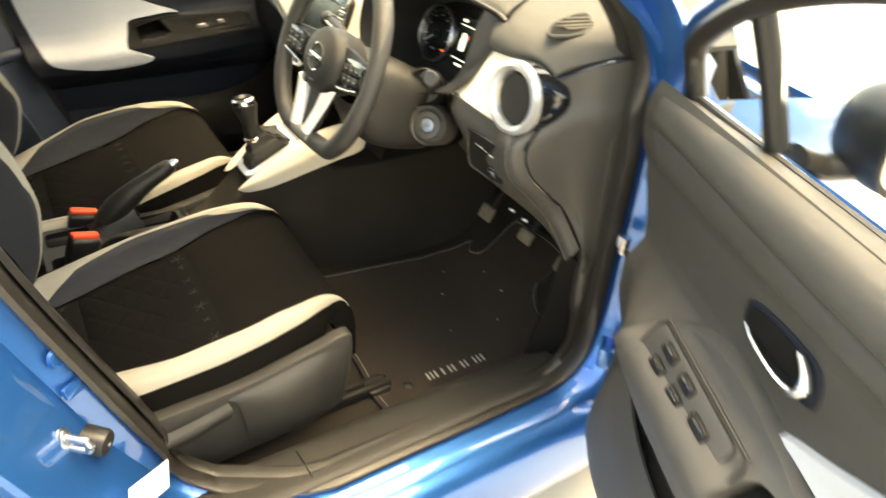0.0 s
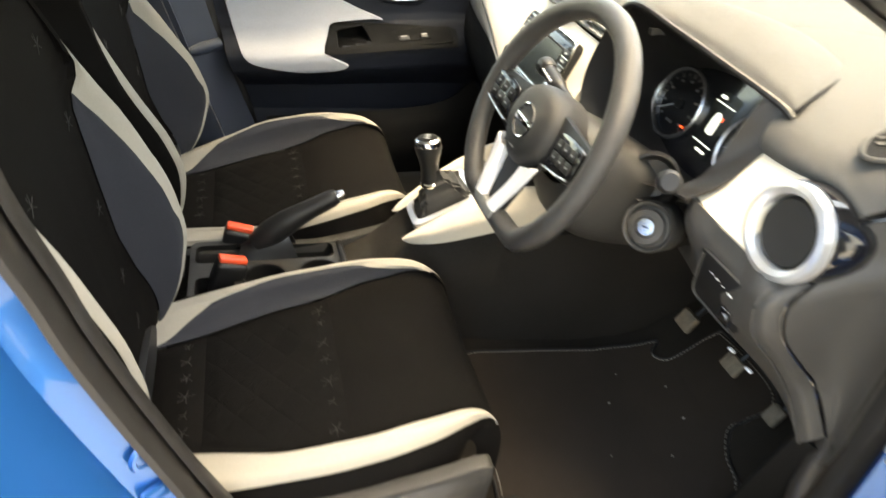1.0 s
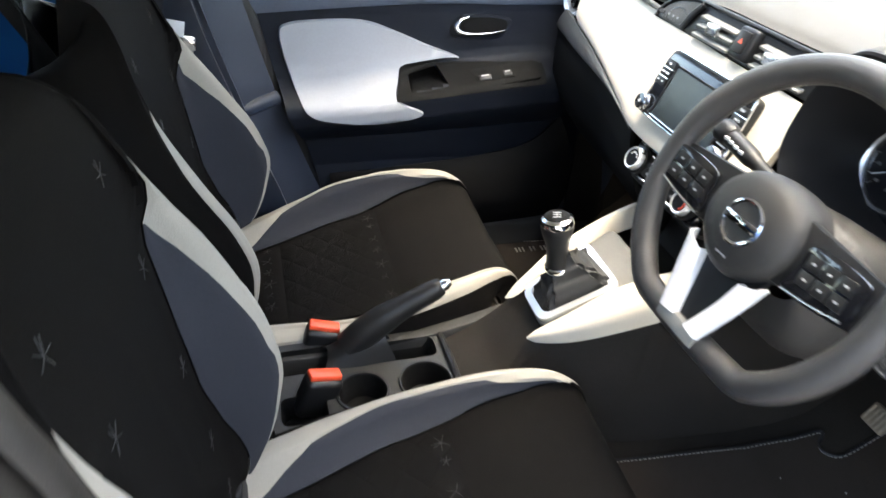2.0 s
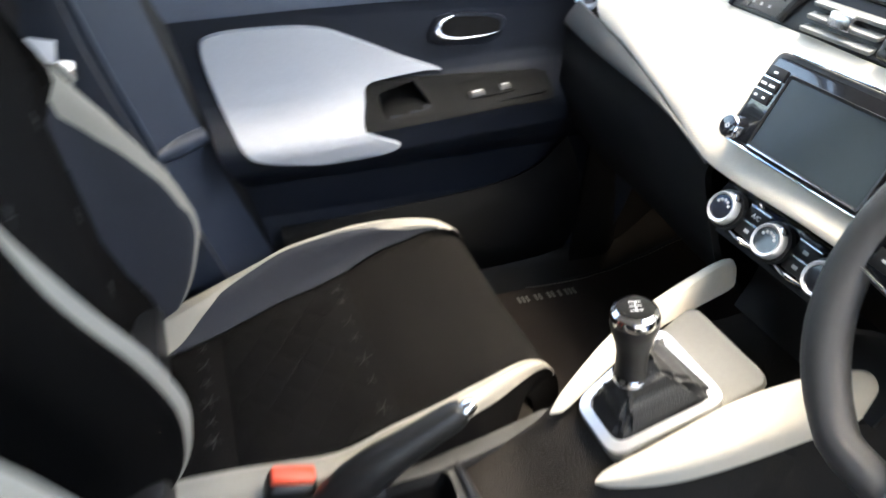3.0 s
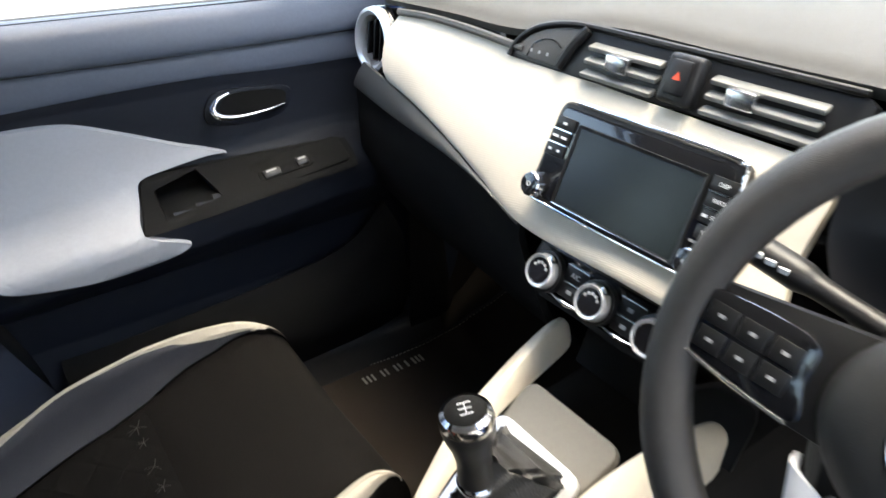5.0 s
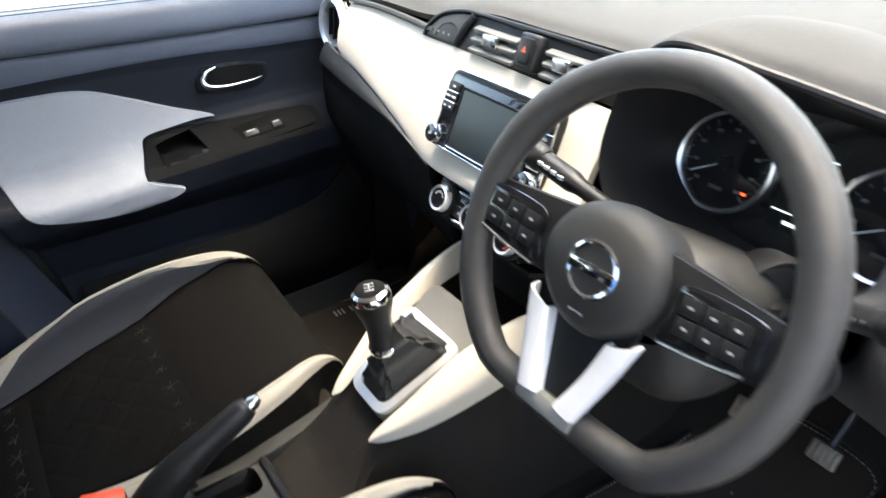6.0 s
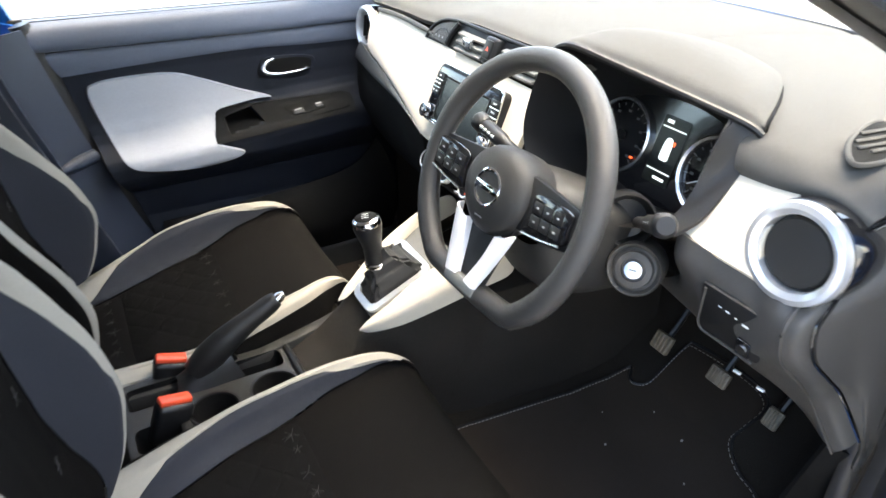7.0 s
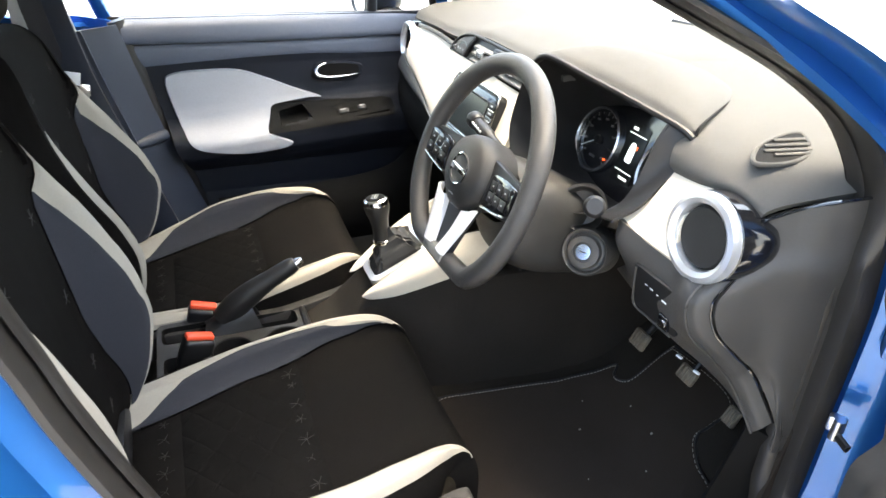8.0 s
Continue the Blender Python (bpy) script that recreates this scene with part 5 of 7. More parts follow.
part("pad_joint", tube([(0.272, -0.658, 1.076), (0.32, -0.672, 1.093), (0.36, -0.695, 1.108), (0.40, -0.70, 1.110)], 0.0024, 6, 24), GLOSS, dash, "dark joint line")
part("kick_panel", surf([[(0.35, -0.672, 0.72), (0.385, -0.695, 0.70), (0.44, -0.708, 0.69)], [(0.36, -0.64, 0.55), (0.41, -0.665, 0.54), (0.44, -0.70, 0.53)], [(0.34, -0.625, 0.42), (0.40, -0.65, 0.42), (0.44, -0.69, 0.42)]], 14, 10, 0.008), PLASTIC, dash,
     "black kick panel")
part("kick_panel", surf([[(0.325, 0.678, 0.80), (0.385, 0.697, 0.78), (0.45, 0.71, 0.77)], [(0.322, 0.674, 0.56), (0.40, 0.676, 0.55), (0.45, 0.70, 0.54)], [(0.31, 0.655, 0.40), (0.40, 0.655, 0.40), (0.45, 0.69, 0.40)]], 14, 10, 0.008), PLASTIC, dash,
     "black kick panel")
box = part("switch_panel", plate(rounded(0.094, 0.097, 0.080, 0.006), 0.005, axes((0.214, -0.567, 0.912), (0.09, -0.99, -0.06), (-0.20, -0.08, 0.97)), 0.002), SATIN, dash, "black switch panel")
KM = axes((0.214, -0.567, 0.912), (0.09, -0.99, -0.06), (-0.20, -0.08, 0.97))
part("panel_edge", tube([KM @ V(-0.041, 0.036, 0.007), KM @ V(-0.043, 0.0, 0.0075), KM @ V(-0.041, -0.036, 0.007), KM @ V(-0.01, -0.040, 0.007), KM @ V(0.04, -0.041, 0.007)], 0.0018, 6, 30), PLASTIC_GREY, box)
for x, y, w, h in ((-0.016, 0.020, 0.005, 0.0012), (-0.005, 0.019, 0.006, 0.0022), (0.008, 0.017, 0.003, 0.0016), (0.022, 0.014, 0.009, 0.003)):
    part("switch_mark", rbox(w, h, 0.0008, KM @ pose(x, y, 0.0078), 0), WHITEMARK, box)
lev = part("level_switch", rbox(0.020, 0.026, 0.006, KM @ pose(0.026, -0.022, 0.008), 0.002), GLOSS, box, "headlamp level switch")
part("switch_wheel", lathe([(0.007, 0.0), (0.007, 0.003), (0, 0.003)], KM @ pose(0.026, -0.022, 0.011), 16), SILVER, lev)
for x, y, z in ((0.328, -0.527, 0.748), (0.332, -0.567, 0.744)):
    part("obd_clip", rbox(0.005, 0.012, 0.004, pose(x, y, z, 0, 0, 8), 0.001), PAPER, dash, "white connector clip")

# pedals


def pedal(x, y, z, w, h, label):
    t = thing("pedal", (x, y, z), label, "pedal", "pedals")
    m = pose(x, y, z, 0, -62, 0)
    pad = part("pedal_pad", rbox(h, w, 0.012, m, 0.004), PEDAL, t, "ribbed worn pad")
    for k in range(5):
        part("pad_rib", rbox(h * 0.8, 0.004, 0.004, m @ pose(0, (k - 2) * w * 0.19, 0.0075), 0.001), PEDAL, pad)
    part("pedal_arm", tube([(x + 0.012, y, z), (x + 0.06, y, z + 0.07), (x + 0.11, y, z + 0.2)], 0.007, 8, 12), SATIN, t, "black steel arm")


pedal(0.467, -0.275, 0.573, 0.044, 0.040, "worn metal clutch pedal above the mat")
pedal(0.508, -0.389, 0.553, 0.046, 0.034, "worn metal brake pedal above the mat")
pedal(0.535, -0.500, 0.526, 0.030, 0.04, "worn metal accelerator pedal beside the mat notch")

# ---- steering wheel ----
WC = V(0.026, -0.305, 1.034)
WT, WY = radians(21.0), radians(2.4)
WU = V(math.sin(WT) * math.cos(WY), math.sin(WT) * math.sin(WY), math.cos(WT))
WM = axes(WC, (math.sin(WY), -math.cos(WY), 0), WU)                       # local z points at the driver
wheel = thing("steering_wheel", WC, "flat-bottomed black steering wheel with silver spoke trim and control keys", "steering wheel")
R = 0.1748
path = []
for k in range(72):
    a = 2 * math.pi * k / 72
    x, y = 0.010 + (R - 0.007) * math.cos(a), R * math.sin(a)
    low = -0.146
    if y < low:
        y = low - (low - y) * 0.18
    path.append(V(x, y, 0.012 * (abs(x) / R) ** 2))
rows = []
for i, p in enumerate(path):
    t = (path[(i + 1) % 72] - path[i - 1]).normalized()
    n = V(t.y, -t.x, 0).normalized()
    a0 = math.atan2(p.y, p.x)
    fat = 1 + 0.10 * math.exp(-((abs(math.degrees(a0)) - 35) / 22) ** 2) + 0.10 * math.exp(-((abs(math.degrees(a0)) - 145) / 22) ** 2)
    rows.append([WM @ (p + n * math.cos(b) * 0.0165 * fat + V(0, 0, 1) * math.sin(b) * 0.0155 * fat) for b in (2 * math.pi * j / 16 for j in range(16))])
rows.append(rows[0])
bm = skin(rows, close=True)
bmesh.ops.remove_doubles(bm, verts=bm.verts[:], dist=1e-6)
part("rim", bm, RIM, wheel, "dark grey grained rim")
# airbag hub: a deep round pad
rows = []
for f, h in ((0.92, -0.045), (1.0, -0.022), (1.02, -0.006), (1.0, 0.006), (0.93, 0.016), (0.78, 0.023), (0.5, 0.027), (0.25, 0.028), (0.0, 0.0285)):
    ring = []
    for k in range(48):
        a = 2 * math.pi * k / 48
        c, s = math.cos(a), math.sin(a)
        w = 0.066 * (1.0 if s > 0 else 1.0 - 0.22 * abs(s) ** 2)
        hgt = 0.058 if s > 0 else 0.064
        ring.append(WM @ V(w * f * math.copysign(abs(c) ** 0.9, c), -0.004 + hgt * f * s, h))
    rows.append(ring)
bm = skin(rows, close=True)
bmesh.ops.remove_doubles(bm, verts=bm.verts[:], dist=1e-5)
hub = part("airbag_cover", bm, SHIELD, wheel, "dark grey airbag cover")
bm_m = WM @ pose(0.002, -0.004, 0.0262)
badge = part("round_badge", lathe([(0.0265, -0.004), (0.027, 0.0022), (0.0248, 0.0035), (0.0225, 0.0022), (0.022, -0.002)], bm_m, 40), CHROME, hub, "chrome ring badge")
part("badge_bar", rbox(0.050, 0.0105, 0.004, bm_m @ pose(0, 0, 0.0018), 0.001), CHROME, hub, "plain chrome bar across the ring")
part("cover_mark", rbox(0.016, 0.003, 0.0006, WM @ pose(0.0, -0.046, 0.0245, 20, 0, 0), 0), GREYMARK, hub)
for s in (-1, 1):
    sp = [[(s * 0.050, 0.034, -0.014), (s * 0.105, 0.030, -0.006), (s * 0.168, 0.026, 0.004)], [(s * 0.050, 0.030, 0.004), (s * 0.105, 0.027, 0.008), (s * 0.164, 0.024, 0.014)],
          [(s * 0.050, -0.034, 0.004), (s * 0.105, -0.030, 0.008), (s * 0.160, -0.020, 0.013)], [(s * 0.050, -0.040, -0.014), (s * 0.105, -0.035, -0.006), (s * 0.164, -0.024, 0.004)]]
    spoke = part("spoke", moved(surf(sp, 12, 14, 0.006), WM), SATIN, wheel, "black side spoke")
    pm = WM @ pose(s * 0.112, -0.003, 0.0105, 0, -s * 6, s * 5)
    pod = part("key_pod", plate([(-0.040 * s, -0.027), (0.034 * s, -0.020), (0.042 * s, 0.002), (0.036 * s, 0.023), (-0.030 * s, 0.026), (-0.038 * s, 0.0)][::s], 0.007, pm @ pose(0, 0, -0.002), 0.002, 42), GLOSS, spoke, "gloss black key pod")
    part("pod_edge", tube([pm @ V(-0.040 * s, -0.028, 0.005), pm @ V(0.0, -0.0255, 0.005), pm @ V(0.035 * s, -0.021, 0.005)], 0.0016, 6, 14), SILVER, spoke, "thin silver pod edge")
    for i in range(3):
        for j in range(2):
            key = part("wheel_key", rbox(0.0185, 0.0155, 0.002, pm @ pose(-0.021 + 0.021 * i, 0.010 - 0.018 * j, 0.0048), 0.0008), SATIN, spoke, "black key")
            part("key_mark", rbox(0.0045, 0.0022, 0.0006, pm @ pose(-0.021 + 0.021 * i, 0.010 - 0.018 * j, 0.006), 0), GREYMARK, spoke)
# lower spoke: black back with two silver legs
part("lower_spoke", moved(surf([[(-0.05, -0.045, -0.012), (0.0, -0.045, -0.010), (0.05, -0.045, -0.012)], [(-0.042, -0.09, -0.006), (0.0, -0.09, -0.008), (0.042, -0.09, -0.006)],
                                [(-0.034, -0.150, 0.0), (0, -0.150, -0.002), (0.034, -0.150, 0.0)]], 10, 12, 0.01), WM), SATIN, wheel, "black lower spoke")
for s in (-1, 1):
    leg = [[(s * 0.064, -0.048, 0.004), (s * 0.052, -0.092, 0.008), (s * 0.036, -0.142, 0.014)], [(s * 0.060, -0.052, 0.017), (s * 0.048, -0.094, 0.018), (s * 0.032, -0.142, 0.021)],
           [(s * 0.037, -0.060, 0.017), (s * 0.027, -0.098, 0.017), (s * 0.012, -0.140, 0.020)], [(s * 0.033, -0.060, 0.002), (s * 0.023, -0.098, 0.004), (s * 0.009, -0.140, 0.010)]]
    part("silver_leg", moved(surf(leg, 12, 14, 0.004), WM), LEGSILVER, wheel, "bright silver spoke trim")
part("spoke_foot", rbox(0.072, 0.020, 0.014, WM @ pose(0, -0.147, 0.012), 0.005), SLATGREY, wheel, "grey foot of the spoke trim")
# column
col = thing("steering_column", (0.12, -0.315, 0.98), "black steering column shroud with stalks and ignition lock", "steering column")
secs = []
for d, w, hu, hl in ((-0.055, 0.060, 0.045, 0.05), (-0.075, 0.074, 0.055, 0.085), (-0.11, 0.086, 0.055, 0.115), (-0.17, 0.090, 0.050, 0.12), (-0.24, 0.085, 0.04, 0.11)):
    ring = []
    for k in range(36):
        a = 2 * math.pi * k / 36
        c, s = math.cos(a), math.sin(a)
        ring.append(WM @ V(w * math.copysign(abs(c) ** 0.6, c), -0.02 + (hu if s > 0 else hl) * math.copysign(abs(s) ** 0.7, s), d))
    secs.append(ring)
part("column_shroud", skin([spline([s[k] for s in secs], 16) for k in range(36)] + [spline([s[0] for s in secs], 16)]), SHIELD, col, "dark grey shroud")
IG = axes((0.176, -0.4245, 0.9215), (0.55, -0.83, 0.0), (0.30, 0.15, 0.93))
ig = part("ignition_lock", lathe([(0.040, -0.06), (0.040, -0.004), (0.037, 0.002), (0.034, 0.0), (0.032, -0.006), (0.028, -0.004), (0.026, 0.004), (0.017, 0.006), (0.016, 0.002), (0, 0.002)], IG, 40), PLASTIC_GREY, col, "ridged black ignition lock")
part("lock_barrel", lathe([(0.0125, 0.0), (0.0125, 0.006), (0.0, 0.0065)], IG, 28), SILVER, ig, "silver lock barrel")
part("key_slot", rbox(0.010, 0.0022, 0.001, IG @ pose(0, 0, 0.0066), 0), GLOSS, ig)
for s, tip, root in ((-1, (0.110, -0.128, 1.047), (0.112, -0.235, 1.028)), (1, (0.132, -0.492, 1.038), (0.19, -0.405, 0.985))):
    a, b = V(*root), V(*tip)
    st = part("stalk", tube([a, a.lerp(b, 0.45), a.lerp(b, 0.6), b], [0.009, 0.010, 0.0135, 0.0135], 14, 16, 0.9), SATIN, col, "black switch stalk")
    d = (b - a).normalized()
    part("stalk_tip", tube([b, b + d * 0.006, b + d * 0.020, b + d * 0.026], [0.0135, 0.0160, 0.0160, 0.0115], 18, 10), SATIN, st, "black turning tip")
    for f in (0.66, 0.76, 0.86, 0.95):
        part("stalk_mark", rbox(0.003, 0.007, 0.004, Matrix.Translation(a.lerp(b, f) + V(-0.0125, 0, 0.004)), 0), WHITEMARK, st)
part("stalk_socket", lathe([(0.036, -0.05), (0.040, -0.004), (0.037, 0.002), (0.032, -0.002), (0.028, -0.014), (0, -0.018)], axes((0.184, -0.390, 0.982), (0.78, -0.62, 0), (0.155, 0.195, 0.957)), 30), SATIN, col, "black stalk socket")

# ---- doors ----
DOOR_DEPTH = ((0.40, 0.03), (0.46, 0.065), (0.55, 0.075), (0.62, 0.055), (0.70, 0.058), (0.74, 0.098), (0.768, 0.120), (0.800, 0.124), (0.816, 0.121), (0.828, 0.111), (0.854, 0.066), (0.867, 0.051), (0.89, 0.041), (0.92, 0.036), (0.98, 0.032), (1.015, 0.036),
              (1.03, 0.034), (1.06, 0.036), (1.085, 0.030), (1.10, 0.02))
REAR_EDGE = ((0.40, -0.32), (0.586, -0.372), (0.787, -0.452), (1.10, -0.530), (1.2, -0.55))


def door_y(x, z, proud=0.0):
    """The inner face of the closed passenger door."""
    lift = 0.10 * max(-0.3, min(0.22, x + 0.05)) * max(0.0, 1 - abs(z - 0.82) / 0.16)
    d = curve_at(DOOR_DEPTH, z - lift)
    fade = max(0.0, min(1.0, (0.34 - x) / 0.12))
    d = 0.03 + (d - 0.03) * (0.35 + 0.65 * fade) if z < 1.0 else d
    return 0.745 - d - proud


def within(x, z, loop):
    """True for a point inside a closed outline."""
    inside = False
    for p, q in zip(loop, list(loop[1:]) + [loop[0]]):
        if (p.y > z) != (q.y > z) and x < p.x + (z - p.y) / (q.y - p.y) * (q.x - p.x):
            inside = not inside
    return inside


def on_door(outline, proud, thick, n=0, cuts=3, size=0.03, edge=0.6, hole=None, depth=0.0):
    """A shaped piece that lies on the door's inner face, with a rounded edge and, if wanted, a sunk recess."""
    bm = bmesh.new()
    loops = []
    for o, m in [(outline, n)] + ([(hole, 60)] if hole else []):
        pts = [V(x, 0, z) for x, z in o]
        vs = [bm.verts.new(p) for p in (spline(pts, m, True) if m else pts)]
        loops.append([bm.edges.new((a, b)) for a, b in zip(vs, vs[1:] + vs[:1])])
    inner = {v for e in loops[-1] for v in e.verts} if hole else set()
    bmesh.ops.triangle_fill(bm, use_beauty=True, edges=[e for l in loops for e in l], normal=(0, -1, 0))
    bmesh.ops.inset_region(bm, faces=bm.faces[:], thickness=0.003, use_boundary=True, use_even_offset=False)
    core = [f for f in bm.faces if len(f.verts) == 3]
    for _ in range(cuts):
        bmesh.ops.subdivide_edges(bm, edges=[e for e in {e for f in core if f.is_valid for e in f.edges} if e.calc_length() > size], cuts=1)
        bmesh.ops.triangulate(bm, faces=[f for f in bm.faces if len(f.verts) > 4])
        core = bm.faces[:]
    edges = [e for e in bm.edges if len(e.link_faces) == 1]
    rim = {v for e in edges for v in e.verts}
    for v in bm.verts:
        v.co.y = door_y(v.co.x, v.co.z, proud * (edge if v in rim and v not in inner else 1.0))
    for hollow in (False, True):
        es = [e for e in edges if e.is_valid and all(v in inner for v in e.verts) == hollow]
        if not es:
            continue
        r = bmesh.ops.extrude_edge_only(bm, edges=es)
        low = [g for g in r["geom"] if isinstance(g, bmesh.types.BMVert)]
        bmesh.ops.translate(bm, vec=(0, depth if hollow else thick + proud, 0), verts=low)
        if hollow:
            bmesh.ops.contextual_create(bm, geom=[g for g in r["geom"] if isinstance(g, bmesh.types.BMEdge) and all(v in low for v in g.verts)])
    return bm


INSERT = [(-0.436, 0.940), (-0.412, 0.964), (-0.32, 0.970), (-0.24, 0.965), (-0.17, 0.940), (-0.095, 0.908), (-0.020, 0.880), (-0.06, 0.877), (-0.12, 0.870), (-0.160, 0.862), (-0.172, 0.838), (-0.184, 0.812), (-0.17, 0.800),
          (-0.120, 0.775), (-0.15, 0.757), (-0.22, 0.748), (-0.30, 0.756), (-0.37, 0.772), (-0.40, 0.80), (-0.422, 0.86)]


def make_door(place, name, label, side):
    """A front door, built as the closed passenger door and then carried to its place by place(bm)."""
    base = place(rbox(0.01, 0.01, 0.01, pose(0.0, 0.76, 0.42), 0))
    at = sum((v.co for v in base.verts), Vector()) / len(base.verts)
    base.free()
    t = thing(name, at, label, "car door", "front doors")

    def add(nm, bm, mat, parent=None, lab=""):
        if side < 0 and nm in ("door_panel", "belt_pad", "upper_band", "window_seal"):
            for v in bm.verts:                                # the trim of the open door runs on to its hinge edge
                f = max(0.0, min(1.0, (v.co.x - 0.20) / 0.17))
                v.co.x += 0.098 * f * f * max(0.0, min(1.0, (v.co.z - 0.88) / 0.15))
        return part(nm, place(bm), mat, parent or t, lab)

    # pull and switch bar
    if side > 0:
        bar = [(-0.188, 0.806), (-0.186, 0.812), (-0.163, 0.864), (-0.157, 0.870), (-0.10, 0.879), (-0.035, 0.884), (0.06, 0.888), (0.150, 0.888), (0.180, 0.878), (0.187, 0.862), (0.183, 0.838), (0.174, 0.831), (0.09, 0.824), (-0.012, 0.815), (-0.10, 0.807), (-0.178, 0.802)]
        cup = [(-0.146, 0.824), (-0.146, 0.842), (-0.142, 0.848), (-0.11, 0.855), (-0.082, 0.861), (-0.077, 0.859), (-0.062, 0.836), (-0.064, 0.832), (-0.10, 0.826), (-0.142, 0.820)]
        o, w, h = (0.072, 0.849), 0.172, 0.054
        keys = ((-0.040, -0.002, 0.030), (0.016, 0.0, 0.022))
    else:
        bar = [(-0.188, 0.79), (-0.174, 0.838), (-0.12, 0.872), (-0.04, 0.896), (0.04, 0.912), (0.12, 0.908), (0.18, 0.88), (0.205, 0.835), (0.19, 0.80), (0.12, 0.772), (0.04, 0.748), (-0.06, 0.735), (-0.14, 0.75)]
        cup = [(-0.166, 0.79), (-0.152, 0.832), (-0.11, 0.853), (-0.075, 0.855), (-0.062, 0.842), (-0.066, 0.80), (-0.10, 0.775), (-0.148, 0.77)]
        bar, cup = ([(a, 0.832 + (b - 0.832) * 0.8) for a, b in c] for c in (bar, cup))
        o, w, h = (0.055, 0.850), 0.205, 0.056
        keys = ((0.062, 0.014, 0.03), (0.062, -0.012, 0.03), (0.012, 0.013, 0.03), (0.012, -0.012, 0.03), (-0.04, 0.0, 0.036))
    zs = [0.40 + 0.70 * k / 140 for k in range(141)]
    rows = []
    for z in zs:
        x0, x1 = curve_at(REAR_EDGE, z) + (curve_at(((0.55, 0.0), (0.68, 0.018)), z) if side > 0 else 0.0), curve_at(((0.40, 0.30), (0.55, 0.37), (1.1, 0.385)), z)
        rows.append([V(lerp(x0, x1, k / 88), door_y(lerp(x0, x1, k / 88), z), z) for k in range(89)])
    panel = skin(rows)
    # the panel is cut away under the insert and behind the pull recess
    pad, well = (spline([V(x, z, 0) for x, z in o], 90, True) for o in (INSERT, cup))
    bmesh.ops.delete(panel, geom=[f for f in panel.faces if all(within(v.co.x + dx, v.co.z + dz, pad) for v in f.verts for dx, dz in ((0.012, 0), (-0.012, 0), (0, 0.008), (0, -0.008)))
                                  or any(within(v.co.x, v.co.z, well) for v in f.verts)], context="FACES")
    # closed door takes the shaded copy of the trim, open door the lit one
    add("door_panel", thicken(panel, -0.006), DOORSKIN if side > 0 else DOORSKIN_LIT, None, "charcoal moulded door panel")
    # rail and band carry the light from the window in their colour
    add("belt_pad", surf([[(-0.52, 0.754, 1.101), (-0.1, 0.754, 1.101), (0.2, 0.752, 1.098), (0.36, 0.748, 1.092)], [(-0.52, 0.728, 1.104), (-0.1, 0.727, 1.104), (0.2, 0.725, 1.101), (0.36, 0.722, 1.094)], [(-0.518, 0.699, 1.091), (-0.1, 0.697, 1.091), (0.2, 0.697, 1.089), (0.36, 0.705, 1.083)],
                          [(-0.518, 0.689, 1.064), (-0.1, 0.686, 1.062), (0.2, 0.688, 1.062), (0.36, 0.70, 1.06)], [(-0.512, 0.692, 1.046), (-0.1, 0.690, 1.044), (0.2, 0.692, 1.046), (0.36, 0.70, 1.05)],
                          [(-0.508, 0.704, 1.040), (-0.1, 0.702, 1.038), (0.2, 0.702, 1.042), (0.36, 0.705, 1.046)]], 18, 40, 0.008), SKYLITTRIM if side > 0 else PLASTIC_GREY, None, "soft belt rail, lit tone painted in")
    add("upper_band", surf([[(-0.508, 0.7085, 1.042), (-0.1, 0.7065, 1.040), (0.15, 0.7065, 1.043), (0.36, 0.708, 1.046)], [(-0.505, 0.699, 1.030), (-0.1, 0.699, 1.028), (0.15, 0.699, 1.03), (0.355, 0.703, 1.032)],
                            [(-0.50, 0.701, 1.000), (-0.1, 0.701, 1.006), (0.12, 0.701, 1.004), (0.35, 0.704, 1.002)], [(-0.495, 0.7095, 0.974), (-0.1, 0.7095, 0.994), (0.10, 0.7095, 0.988), (0.35, 0.7095, 0.984)]], 14, 36, 0.006), SKYLITTRIM if side > 0 else PLASTIC_GREY, None,
        "upper door band, lit tone painted in")
    if side > 0:
        add("corner_trim", on_door([(0.125, 0.984), (0.20, 0.986), (0.33, 0.984), (0.345, 0.90), (0.335, 0.82), (0.285, 0.80), (0.255, 0.84), (0.235, 0.895), (0.205, 0.945), (0.165, 0.972)], 0.004, 0.004, 90, 4, 0.016, 0.2), SKYLITTRIM, None,
            "front corner of the band, sky-lit tone painted in")
    add("padded_insert", on_door(INSERT, 0.015, 0.006, 150, 6, 0.011, 0.25), DOORGREY, None, "light grey vinyl insert and armrest")
    # bar and plate are greyer on the open door: daylight put into their colour
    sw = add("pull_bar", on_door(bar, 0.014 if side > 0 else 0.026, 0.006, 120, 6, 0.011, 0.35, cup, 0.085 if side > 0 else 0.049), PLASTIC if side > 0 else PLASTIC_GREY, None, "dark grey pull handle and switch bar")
    # recess floor coloured black to add to the shade in it
    add("pull_recess", on_door([(lerp(-0.104, a, 0.97), lerp(0.835, b, 0.97)) for a, b in cup], -0.017 if side < 0 else -0.066, 0.0, 60, 3, 0.016, 1.0), PLASTIC, sw, "sunk recess floor, shade painted in as black")
    ym = door_y(0.07, o[1]) - (0.0275 if side < 0 else 0.0135)
    sm = axes((o[0], ym, o[1]), (1, -0.02, 0.13), (-0.13, 0.42, 0.9) if side < 0 else (-0.07, 0.82, 0.57))
    deck = add("switch_plate", plate(rounded(w, w * 0.96, h, 0.012, 4), 0.005, sm @ pose(0.012, 0, -0.002), 0.002), PLASTIC_GREY if side < 0 else PLASTIC, t, "dark grey switch plate")
